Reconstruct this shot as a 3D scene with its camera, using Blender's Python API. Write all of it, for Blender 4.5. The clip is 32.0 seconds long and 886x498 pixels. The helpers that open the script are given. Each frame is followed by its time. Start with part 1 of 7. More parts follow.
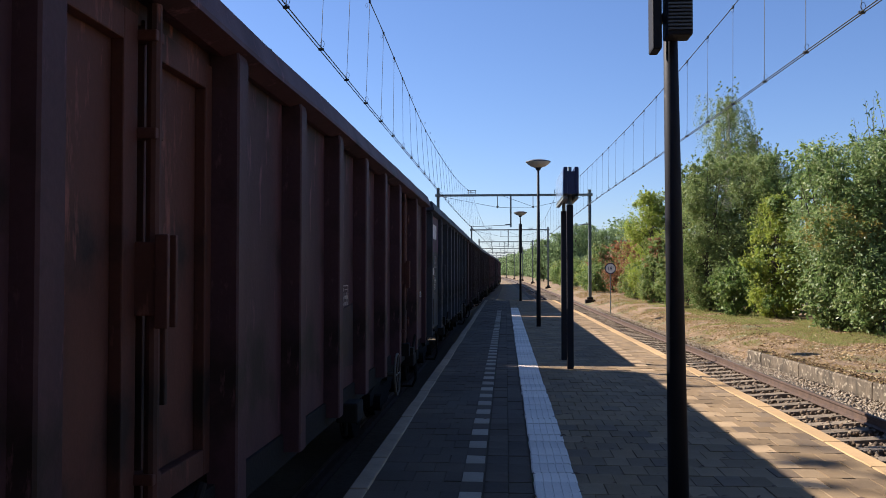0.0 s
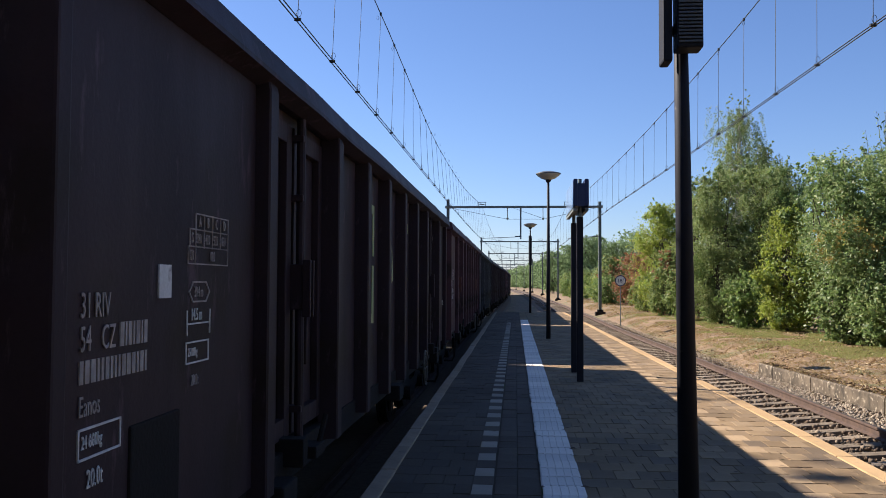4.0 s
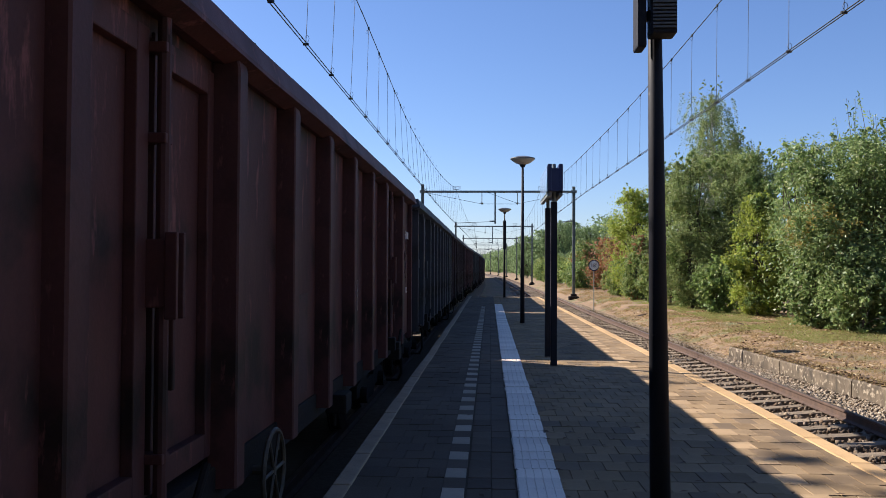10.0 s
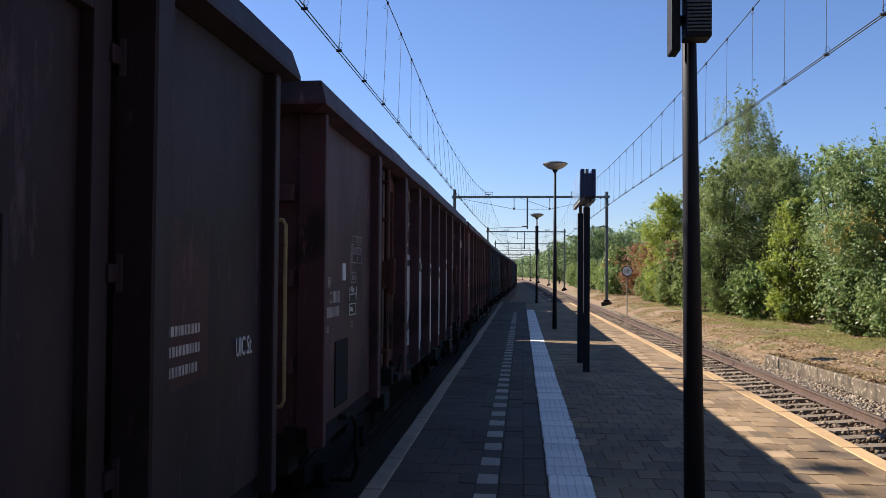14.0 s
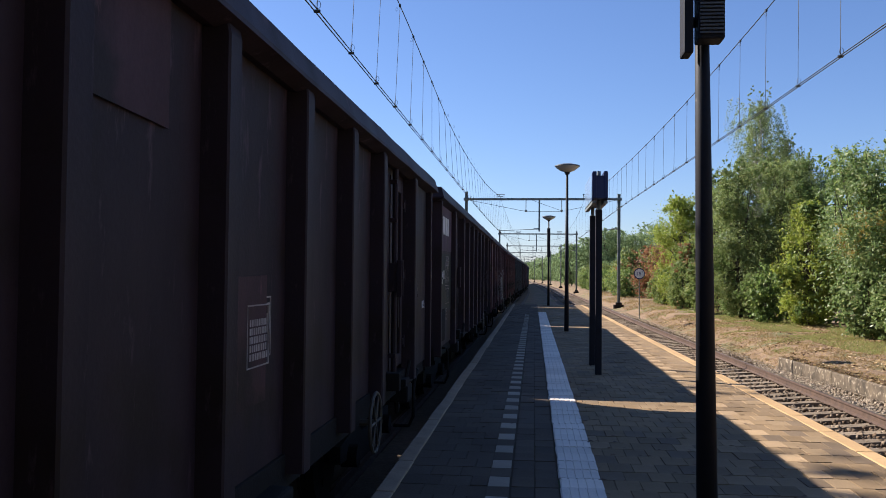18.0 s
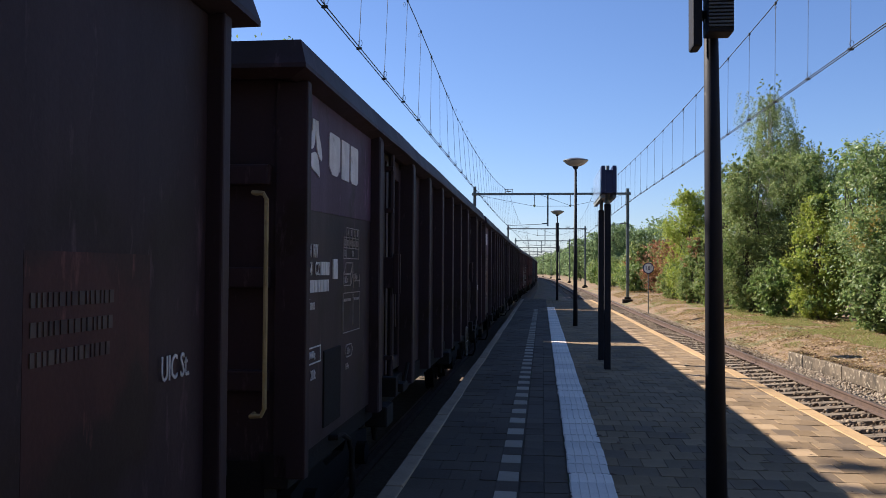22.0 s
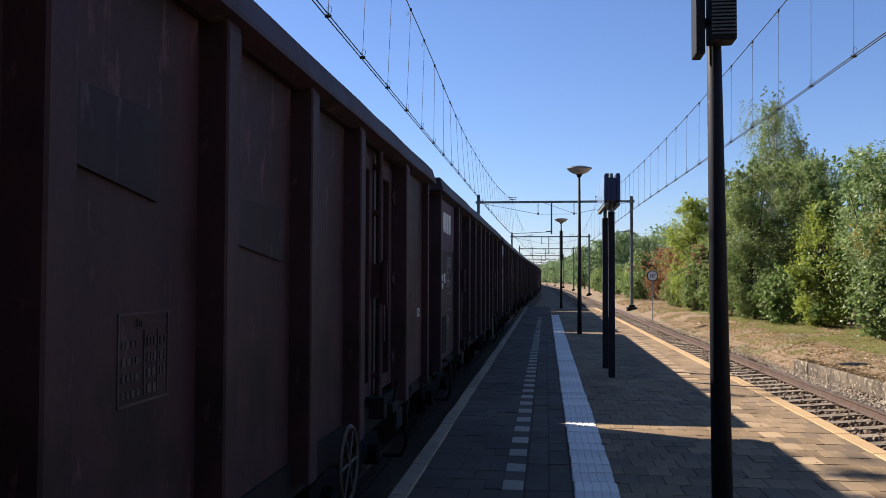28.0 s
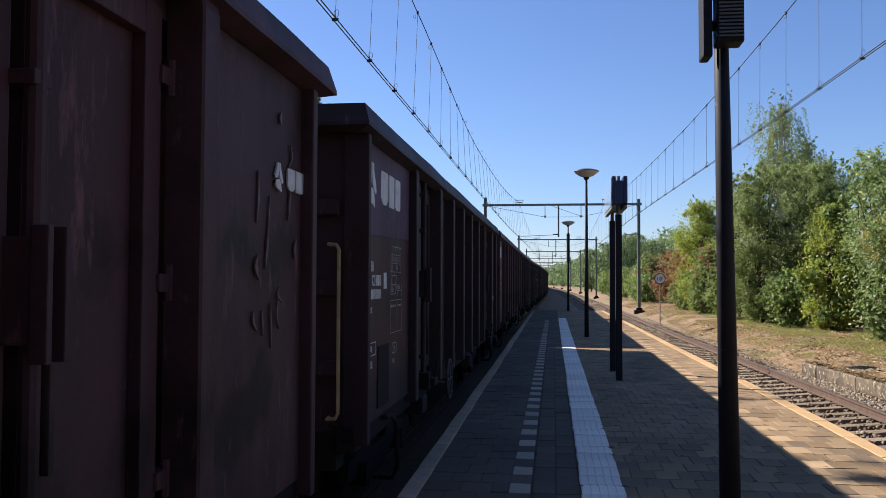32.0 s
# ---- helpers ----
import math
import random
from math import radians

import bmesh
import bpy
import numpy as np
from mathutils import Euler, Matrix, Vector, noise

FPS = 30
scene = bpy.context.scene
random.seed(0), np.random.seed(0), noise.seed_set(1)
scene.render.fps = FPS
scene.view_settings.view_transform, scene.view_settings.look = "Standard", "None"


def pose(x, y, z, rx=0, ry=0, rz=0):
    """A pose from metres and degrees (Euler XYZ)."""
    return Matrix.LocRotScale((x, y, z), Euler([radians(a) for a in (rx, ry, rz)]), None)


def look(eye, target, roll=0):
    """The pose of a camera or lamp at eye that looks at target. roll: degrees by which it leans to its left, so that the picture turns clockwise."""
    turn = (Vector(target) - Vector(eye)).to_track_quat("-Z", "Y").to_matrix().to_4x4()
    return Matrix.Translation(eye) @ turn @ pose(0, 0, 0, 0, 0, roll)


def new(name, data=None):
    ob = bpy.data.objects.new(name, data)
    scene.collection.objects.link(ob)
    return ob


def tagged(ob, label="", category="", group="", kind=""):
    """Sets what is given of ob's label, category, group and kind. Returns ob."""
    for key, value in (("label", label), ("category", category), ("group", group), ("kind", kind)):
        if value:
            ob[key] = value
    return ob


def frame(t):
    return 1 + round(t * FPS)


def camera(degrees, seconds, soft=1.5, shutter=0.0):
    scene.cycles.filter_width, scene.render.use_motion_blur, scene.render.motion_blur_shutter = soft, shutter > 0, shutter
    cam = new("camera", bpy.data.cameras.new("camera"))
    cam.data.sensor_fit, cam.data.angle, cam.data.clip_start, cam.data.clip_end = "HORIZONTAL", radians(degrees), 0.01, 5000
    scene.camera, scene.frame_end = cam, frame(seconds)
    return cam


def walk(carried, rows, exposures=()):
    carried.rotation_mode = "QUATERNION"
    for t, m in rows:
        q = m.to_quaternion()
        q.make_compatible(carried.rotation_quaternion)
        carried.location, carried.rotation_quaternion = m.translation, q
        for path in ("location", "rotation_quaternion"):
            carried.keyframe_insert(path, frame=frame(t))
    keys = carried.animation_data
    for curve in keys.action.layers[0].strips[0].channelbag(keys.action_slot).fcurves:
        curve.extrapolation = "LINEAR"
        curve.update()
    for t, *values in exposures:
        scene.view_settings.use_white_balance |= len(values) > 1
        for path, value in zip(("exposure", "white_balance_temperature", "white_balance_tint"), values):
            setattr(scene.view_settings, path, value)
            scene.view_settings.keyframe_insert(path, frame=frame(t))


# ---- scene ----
cam = camera(54.57, 32.0, soft=0.8)
EYE = (0.0, 0.0, 1.53)
PATH = [
    (0.0, pose(*EYE, 91.50, 0.00, 4.18)),
    (0.5, pose(*EYE, 91.46, 0.08, 4.34)),
    (1.0, pose(*EYE, 91.38, 0.06, 4.32)),
    (1.5, pose(*EYE, 91.38, -0.06, 4.38)),
    (2.0, pose(*EYE, 91.34, -0.02, 4.57)),
    (2.5, pose(*EYE, 91.50, -0.16, 4.59)),
    (3.0, pose(*EYE, 91.83, -0.26, 4.67)),
    (3.5, pose(*EYE, 92.05, -0.24, 4.79)),
    (5.5, pose(*EYE, 92.73, -0.29, 4.87)),
    (6.0, pose(*EYE, 92.19, -0.54, 4.80)),
    (6.5, pose(*EYE, 91.60, -0.51, 4.69)),
    (7.0, pose(*EYE, 91.77, -0.21, 4.92)),
    (7.5, pose(*EYE, 92.01, -0.05, 4.87)),
    (8.0, pose(*EYE, 91.93, -0.08, 4.44)),
    (8.5, pose(*EYE, 91.74, -0.30, 3.85)),
    (9.0, pose(*EYE, 91.80, -0.49, 3.52)),
    (9.5, pose(*EYE, 91.44, -0.42, 3.26)),
    (10.0, pose(*EYE, 91.25, -0.27, 3.12)),
    (10.5, pose(*EYE, 91.58, -0.24, 3.52)),
    (11.0, pose(*EYE, 91.64, -0.28, 4.00)),
    (11.5, pose(*EYE, 91.64, -0.27, 4.04)),
    (12.0, pose(*EYE, 91.59, -0.41, 3.86)),
    (12.5, pose(*EYE, 91.44, -0.59, 4.14)),
    (13.0, pose(*EYE, 91.50, -0.41, 4.75)),
    (13.5, pose(*EYE, 91.49, -0.34, 5.02)),
    (14.0, pose(*EYE, 91.59, -0.42, 5.25)),
    (14.5, pose(*EYE, 91.78, -0.50, 5.74)),
    (16.5, pose(*EYE, 91.77, -0.43, 6.26)),
    (17.0, pose(*EYE, 91.32, -0.28, 6.09)),
    (17.5, pose(*EYE, 91.41, -0.37, 5.83)),
    (18.0, pose(*EYE, 91.73, -0.53, 6.03)),
    (18.5, pose(*EYE, 92.04, -0.30, 6.27)),
    (19.0, pose(*EYE, 92.00, -0.22, 6.23)),
    (19.5, pose(*EYE, 91.62, -0.21, 6.15)),
    (20.0, pose(*EYE, 91.56, -0.03, 6.06)),
    (20.5, pose(*EYE, 91.44, 0.02, 6.22)),
    (21.0, pose(*EYE, 91.13, -0.20, 6.46)),
    (21.5, pose(*EYE, 91.11, -0.31, 6.59)),
    (22.0, pose(*EYE, 91.40, -0.35, 6.60)),
    (22.5, pose(*EYE, 91.62, -0.41, 6.61)),
    (23.0, pose(*EYE, 91.72, -0.39, 6.57)),
    (23.5, pose(*EYE, 91.88, -0.50, 6.86)),
    (24.0, pose(*EYE, 92.05, -0.46, 7.13)),
    (24.5, pose(*EYE, 91.98, -0.40, 7.13)),
    (25.0, pose(*EYE, 91.87, -0.39, 6.98)),
    (25.5, pose(*EYE, 91.92, -0.32, 6.99)),
    (27.5, pose(*EYE, 92.65, -0.21, 6.97)),
    (28.0, pose(*EYE, 91.95, -0.18, 6.86)),
    (28.5, pose(*EYE, 90.94, 0.02, 6.64)),
    (29.0, pose(*EYE, 91.09, 0.21, 6.57)),
    (29.5, pose(*EYE, 91.56, -0.02, 6.73)),
    (30.0, pose(*EYE, 91.84, -0.02, 6.85)),
    (30.5, pose(*EYE, 92.01, 0.06, 6.99)),
    (31.0, pose(*EYE, 91.96, -0.02, 7.16)),
    (31.5, pose(*EYE, 92.08, -0.18, 7.26)),
    (32.0, pose(*EYE, 92.14, -0.19, 7.32)),
]
walk(cam, PATH, [(0.0, 1.2, 5600, 22), (32.0, 1.2, 5600, 22)])

# ---- world and sun ----
SUN_AZ, SUN_EL = 26.3, 36.2          # sun stands to the track's left, a little ahead
to_sun = Vector((-math.cos(radians(SUN_AZ)) * math.cos(radians(SUN_EL)), math.sin(radians(SUN_AZ)) * math.cos(radians(SUN_EL)), math.sin(radians(SUN_EL))))
world = bpy.data.worlds.new("sky")
scene.world = world
world.use_nodes = True
wn = world.node_tree
sky = wn.nodes.new("ShaderNodeTexSky")
sky.sky_type = "NISHITA"
sky.sun_disc = False
sky.sun_elevation = radians(SUN_EL)
sky.sun_rotation = radians(-(90 - SUN_AZ))
sky.air_density, sky.dust_density, sky.ozone_density = 1.0, 0.2, 4.1
wn.links.new(sky.outputs[0], wn.nodes["Background"].inputs[0])
wn.nodes["Background"].inputs[1].default_value = 0.053
sun = new("sun", bpy.data.lights.new("sun", "SUN"))
sun.data.energy, sun.data.angle, sun.data.color = 5.0, radians(0.55), (1.0, 0.87, 0.62)
sun.matrix_world = look(to_sun * 100, (0, 0, 0))

# ---- materials ----
def material(name, base, other=None, rough=0.8, metal=0.0, scale=8.0, fine=60.0, bump=0.15, mix=0.5, streak=None, spread=0.12, stain=None, scuff=None, gloss=0.5):
    """A two-scale surface: a slow mix of two colours, fine grain in value and relief, and a chance shift for each object."""
    m = bpy.data.materials.new(name)
    m.use_nodes = True
    t = m.node_tree
    n, l = t.nodes, t.links
    b = n["Principled BSDF"]
    b.inputs["Metallic"].default_value = metal
    b.inputs["Specular IOR Level"].default_value = gloss
    co = n.new("ShaderNodeTexCoord")
    src = co.outputs["Object"]
    if streak:
        mp = n.new("ShaderNodeMapping")
        mp.inputs["Scale"].default_value = streak
        l.new(src, mp.inputs[0])
        src_s = mp.outputs[0]
    else:
        src_s = src
    a = n.new("ShaderNodeTexNoise")
    a.inputs["Scale"].default_value, a.inputs["Detail"].default_value = scale, 6
    l.new(src_s, a.inputs["Vector"])
    f = n.new("ShaderNodeTexNoise")
    f.inputs["Scale"].default_value, f.inputs["Detail"].default_value = fine, 4
    l.new(src, f.inputs["Vector"])
    ramp = n.new("ShaderNodeValToRGB")
    ramp.color_ramp.elements[0].position, ramp.color_ramp.elements[1].position = max(0, mix - 0.17), min(1, mix + 0.17)
    ramp.color_ramp.elements[0].color = (*base, 1)
    ramp.color_ramp.elements[1].color = (*(other or [c * 0.6 for c in base]), 1)
    l.new(a.outputs[0], ramp.inputs[0])
    out = ramp.outputs[0]
    if stain:
        s = n.new("ShaderNodeTexNoise")
        s.inputs["Scale"].default_value, s.inputs["Detail"].default_value = stain[1], 8
        l.new(src, s.inputs["Vector"])
        sr = n.new("ShaderNodeValToRGB")
        sr.color_ramp.elements[0].position, sr.color_ramp.elements[1].position = stain[2], stain[2] + 0.1
        l.new(s.outputs[0], sr.inputs[0])
        sm = n.new("ShaderNodeMix")
        sm.data_type = "RGBA"
        l.new(sr.outputs[0], sm.inputs[0])
        l.new(out, sm.inputs[6])
        sm.inputs[7].default_value = (*stain[0], 1)
        out = sm.outputs[2]
    if scuff:
        sp = n.new("ShaderNodeMapping")
        sp.inputs["Scale"].default_value = (3, 3, 0.7)
        l.new(src, sp.inputs[0])
        s = n.new("ShaderNodeTexNoise")
        s.inputs["Scale"].default_value, s.inputs["Detail"].default_value, s.inputs["Roughness"].default_value = 2.2, 10, 0.7
        l.new(sp.outputs[0], s.inputs["Vector"])
        sr = n.new("ShaderNodeValToRGB")
        sr.color_ramp.elements[0].position, sr.color_ramp.elements[1].position = scuff[1], scuff[1] + 0.09
        l.new(s.outputs[0], sr.inputs[0])
        sm = n.new("ShaderNodeMix")
        sm.data_type = "RGBA"
        l.new(sr.outputs[0], sm.inputs[0])
        l.new(out, sm.inputs[6])
        sm.inputs[7].default_value = (*scuff[0], 1)
        out = sm.outputs[2]
    info = n.new("ShaderNodeObjectInfo")
    add = n.new("ShaderNodeMath")
    add.operation = "ADD"
    g1 = n.new("ShaderNodeMapRange")
    g1.inputs[3].default_value, g1.inputs[4].default_value = 0.82, 1.18
    l.new(f.outputs[0], g1.inputs[0])
    g2 = n.new("ShaderNodeMapRange")
    g2.inputs[3].default_value, g2.inputs[4].default_value = -spread, spread
    l.new(info.outputs["Random"], g2.inputs[0])
    l.new(g1.outputs[0], add.inputs[0])
    l.new(g2.outputs[0], add.inputs[1])
    hsv = n.new("ShaderNodeHueSaturation")
    l.new(add.outputs[0], hsv.inputs["Value"])
    l.new(out, hsv.inputs["Color"])
    l.new(hsv.outputs[0], b.inputs["Base Color"])
    rr = n.new("ShaderNodeMapRange")
    rr.inputs[3].default_value, rr.inputs[4].default_value = max(0.02, rough - 0.12), min(1, rough + 0.12)
    l.new(a.outputs[0], rr.inputs[0])
    l.new(rr.outputs[0], b.inputs["Roughness"])
    if bump:
        bp = n.new("ShaderNodeBump")
        bp.inputs["Strength"].default_value, bp.inputs["Distance"].default_value = bump, 0.01
        l.new(f.outputs[0], bp.inputs["Height"])
        l.new(bp.outputs[0], b.inputs["Normal"])
    return m


def island_material(name, colours, rough=0.85, fine=40.0, bump=0.3, translucent=0.0, blotch=None, gloss=0.5):
    """Each loose piece takes a colour of its own out of a ramp."""
    m = bpy.data.materials.new(name)
    m.use_nodes = True
    n, l = m.node_tree.nodes, m.node_tree.links
    b = n["Principled BSDF"]
    g = n.new("ShaderNodeNewGeometry")
    ramp = n.new("ShaderNodeValToRGB")
    e = ramp.color_ramp.elements
    while len(e) < len(colours):
        e.new(0.5)
    for i, c in enumerate(colours):
        e[i].position, e[i].color = i / max(1, len(colours) - 1), (*c, 1)
    l.new(g.outputs["Random Per Island"], ramp.inputs[0])
    co = n.new("ShaderNodeTexCoord")
    f = n.new("ShaderNodeTexNoise")
    f.inputs["Scale"].default_value, f.inputs["Detail"].default_value = fine, 5
    l.new(co.outputs["Object"], f.inputs["Vector"])
    mr = n.new("ShaderNodeMapRange")
    mr.inputs[3].default_value, mr.inputs[4].default_value = 0.7, 1.3
    l.new(f.outputs[0], mr.inputs[0])
    hsv = n.new("ShaderNodeHueSaturation")
    value = mr.outputs[0]
    if blotch:
        big = n.new("ShaderNodeTexNoise")
        big.inputs["Scale"].default_value, big.inputs["Detail"].default_value = blotch, 6
        l.new(co.outputs["Object"], big.inputs["Vector"])
        br = n.new("ShaderNodeMapRange")
        br.inputs[1].default_value, br.inputs[2].default_value, br.inputs[3].default_value, br.inputs[4].default_value = 0.3, 0.7, 0.72, 1.22
        l.new(big.outputs[0], br.inputs[0])
        mul = n.new("ShaderNodeMath")
        mul.operation = "MULTIPLY"
        l.new(mr.outputs[0], mul.inputs[0])
        l.new(br.outputs[0], mul.inputs[1])
        value = mul.outputs[0]
    l.new(value, hsv.inputs["Value"])
    l.new(ramp.outputs[0], hsv.inputs["Color"])
    l.new(hsv.outputs[0], b.inputs["Base Color"])
    b.inputs["Roughness"].default_value = rough
    b.inputs["Specular IOR Level"].default_value = gloss if translucent else 0.2
    if bump:
        bp = n.new("ShaderNodeBump")
        bp.inputs["Strength"].default_value, bp.inputs["Distance"].default_value = bump, 0.01
        l.new(f.outputs[0], bp.inputs["Height"])
        l.new(bp.outputs[0], b.inputs["Normal"])
    if translucent:
        tr = n.new("ShaderNodeBsdfTranslucent")
        l.new(hsv.outputs[0], tr.inputs[0])
        mx = n.new("ShaderNodeMixShader")
        mx.inputs[0].default_value = translucent
        l.new(b.outputs[0], mx.inputs[1])
        l.new(tr.outputs[0], mx.inputs[2])
        l.new(mx.outputs[0], n["Material Output"].inputs[0])
    return m


PAVER = [(0.196, 0.138, 0.076), (0.225, 0.157, 0.084), (0.250, 0.176, 0.094), (0.204, 0.146, 0.084), (0.272, 0.196, 0.110), (0.168, 0.124, 0.078)]
M_paver = [material("paver_%s" % w, c, [v * 0.8 for v in c], 0.85, scale=5, gloss=0.2, fine=90, bump=0.35, spread=0.1) for w, c in zip("abcdef", PAVER)]
M_paver_rest = island_material("paver_rest", PAVER, 0.85, 60, blotch=0.9)
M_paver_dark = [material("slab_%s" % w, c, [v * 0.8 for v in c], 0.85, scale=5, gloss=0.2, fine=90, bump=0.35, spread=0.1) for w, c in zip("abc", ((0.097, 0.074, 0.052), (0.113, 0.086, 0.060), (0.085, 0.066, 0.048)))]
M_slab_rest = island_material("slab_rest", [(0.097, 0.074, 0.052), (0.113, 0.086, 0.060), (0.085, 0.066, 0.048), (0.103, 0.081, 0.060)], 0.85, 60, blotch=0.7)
M_joint = material("joint_sand", (0.085, 0.066, 0.045), (0.055, 0.044, 0.031), 0.95, scale=2, gloss=0.2, fine=80, stain=((0.06, 0.09, 0.03), 1.2, 0.58))
M_coping = material("coping_concrete", (0.47, 0.315, 0.150), (0.40, 0.27, 0.135), 0.85, scale=3, gloss=0.2, fine=70, bump=0.3, stain=((0.2, 0.17, 0.12), 2.0, 0.6))
M_white_tile = material("white_tile", (0.84, 0.77, 0.66), (0.76, 0.69, 0.59), 0.75, scale=4, gloss=0.2, fine=80, bump=0.2, stain=((0.40, 0.36, 0.30), 3.0, 0.62))
M_dash = material("pale_paver", (0.34, 0.285, 0.215), (0.41, 0.345, 0.26), 0.8, scale=6, gloss=0.2, fine=90, bump=0.3, stain=((0.16, 0.13, 0.10), 9, 0.60))
# right-hand dashes: the warmth of sunlight is put into the paver colour
M_dash_sunlit = material("sandy_paver", (0.33, 0.235, 0.13), (0.39, 0.28, 0.16), 0.8, scale=6, gloss=0.2, fine=90, bump=0.3, stain=((0.24, 0.17, 0.10), 8, 0.60))
# left coping: a darker copy of the coping colour, with the train's shade in it
M_coping_shaded = material("shaded_coping", (0.37, 0.280, 0.190), (0.26, 0.20, 0.14), 0.9, scale=4, gloss=0.2, fine=60, bump=0.4, stain=((0.09, 0.075, 0.06), 5, 0.60))
M_rail = material("rail_rust", (0.085, 0.050, 0.032), (0.055, 0.034, 0.024), 0.8, scale=6, fine=80, bump=0.3)
M_rail_top = material("rail_head", (0.20, 0.15, 0.11), (0.13, 0.095, 0.07), 0.45, 0.8, scale=3, fine=60, bump=0.05)
M_sleeper = material("sleeper_wood", (0.27, 0.215, 0.150), (0.12, 0.095, 0.068), 0.9, scale=4, gloss=0.2, fine=70, bump=0.5, spread=0.2, streak=(1, 8, 8))
M_stone = island_material("ballast_stone", [(0.31, 0.255, 0.185), (0.21, 0.168, 0.118), (0.42, 0.355, 0.265), (0.15, 0.117, 0.083), (0.27, 0.212, 0.145)], 0.9, 30)
M_stone_dark = island_material("brown_stone", [(0.17, 0.128, 0.086), (0.10, 0.074, 0.050), (0.27, 0.215, 0.15), (0.066, 0.048, 0.034), (0.145, 0.101, 0.064)], 0.95, 30)
M_ballast = material("ballast_bed", (0.10, 0.078, 0.056), (0.15, 0.118, 0.085), 0.95, scale=12, gloss=0.2, fine=30, bump=0.8)
M_steel = material("mast_steel", (0.20, 0.22, 0.21), (0.14, 0.155, 0.15), 0.6, 0.3, scale=3, fine=40, bump=0.1)
M_wire = material("wire", (0.05, 0.055, 0.05), (0.04, 0.04, 0.04), 0.5, 0.6, scale=3, fine=40, bump=0)
M_pole = material("pole_paint", (0.010, 0.011, 0.016), (0.015, 0.016, 0.022), 0.65, scale=6, fine=60, bump=0.06, stain=((0.08, 0.075, 0.07), 14, 0.70), gloss=0.22)
M_lampshade = material("lamp_shade", (0.55, 0.55, 0.52), (0.45, 0.44, 0.40), 0.4, scale=6, fine=50, bump=0.03)
M_lamptop = material("lamp_cap", (0.10, 0.11, 0.12), (0.07, 0.08, 0.09), 0.45, scale=6, fine=50, bump=0.03)
M_blue = material("sign_blue", (0.008, 0.018, 0.085), (0.006, 0.014, 0.065), 0.4, scale=5, fine=60, bump=0.03)
M_signwhite = material("sign_white", (0.75, 0.75, 0.73), (0.65, 0.65, 0.62), 0.45, scale=8, fine=60, bump=0.02)
M_bark = material("bark", (0.11, 0.085, 0.06), (0.06, 0.05, 0.04), 0.95, scale=6, fine=40, bump=0.8, streak=(3, 3, 0.6))
M_birchbark = material("birch_bark", (0.62, 0.58, 0.50), (0.10, 0.09, 0.08), 0.85, scale=5, fine=40, bump=0.4, mix=0.62, streak=(1, 1, 4))
M_leafs = {
    "green": island_material("leaf_green", [(0.101, 0.171, 0.051), (0.160, 0.239, 0.062), (0.232, 0.319, 0.082), (0.130, 0.207, 0.053), (0.321, 0.379, 0.123)], 0.5, 4, 0, 0.5),
    "olive": island_material("leaf_olive", [(0.122, 0.184, 0.047), (0.185, 0.257, 0.068), (0.245, 0.306, 0.097), (0.149, 0.223, 0.053), (0.344, 0.344, 0.109)], 0.5, 4, 0, 0.5),
    "lime": island_material("leaf_lime", [(0.202, 0.284, 0.029), (0.294, 0.369, 0.043), (0.366, 0.418, 0.065), (0.239, 0.318, 0.043), (0.440, 0.436, 0.087)], 0.5, 4, 0, 0.5),
    "birch": island_material("leaf_birch", [(0.154, 0.224, 0.072), (0.213, 0.285, 0.095), (0.284, 0.351, 0.124), (0.183, 0.249, 0.078), (0.355, 0.351, 0.124)], 0.5, 4, 0, 0.5),
    "red": island_material("leaf_red", [(0.360, 0.120, 0.062), (0.310, 0.140, 0.062), (0.270, 0.180, 0.075), (0.410, 0.170, 0.090), (0.200, 0.215, 0.068)], 0.55, 4, 0, 0.35),
    "dark": island_material("leaf_dark", [(0.080, 0.112, 0.045), (0.110, 0.145, 0.058), (0.140, 0.172, 0.068), (0.090, 0.120, 0.045), (0.180, 0.187, 0.080)], 0.55, 4, 0, 0.3),
    "willow": island_material("leaf_willow", [(0.123, 0.193, 0.062), (0.186, 0.272, 0.086), (0.260, 0.349, 0.118), (0.106, 0.163, 0.053), (0.409, 0.446, 0.182)], 0.46, 4, 0, 0.5),
    # far wood: leaf colour made paler and flatter to stand for haze
    "pale": island_material("leaf_haze", [(0.165, 0.232, 0.110), (0.180, 0.250, 0.120), (0.195, 0.265, 0.125), (0.170, 0.240, 0.112), (0.205, 0.270, 0.130)], 0.95, 0.8, 0, 0.72, None, 0.03),
    "yellow": island_material("leaf_yellow", [(0.319, 0.246, 0.043), (0.261, 0.203, 0.043), (0.189, 0.217, 0.043), (0.377, 0.232, 0.058)], 0.55, 4, 0, 0.35),
    "dry": island_material("grass_dry", [(0.34, 0.24, 0.10), (0.28, 0.19, 0.08), (0.20, 0.18, 0.06), (0.42, 0.31, 0.15), (0.24, 0.15, 0.07)], 0.9, 6, 0, 0.4),
    "litter": island_material("leaf_litter", [(0.50, 0.40, 0.24), (0.36, 0.24, 0.11), (0.44, 0.33, 0.17), (0.26, 0.16, 0.08), (0.58, 0.48, 0.30)], 0.9, 6, 0, 0.2),
    "mould": island_material("leaf_mould", [(0.10, 0.060, 0.033), (0.065, 0.040, 0.024), (0.15, 0.085, 0.042), (0.05, 0.032, 0.02)], 0.95, 6, 0, 0.1),
    "grass": island_material("grass_green", [(0.22, 0.27, 0.065), (0.28, 0.30, 0.09), (0.36, 0.33, 0.13), (0.17, 0.23, 0.055)], 0.9, 6, 0, 0.4),
}
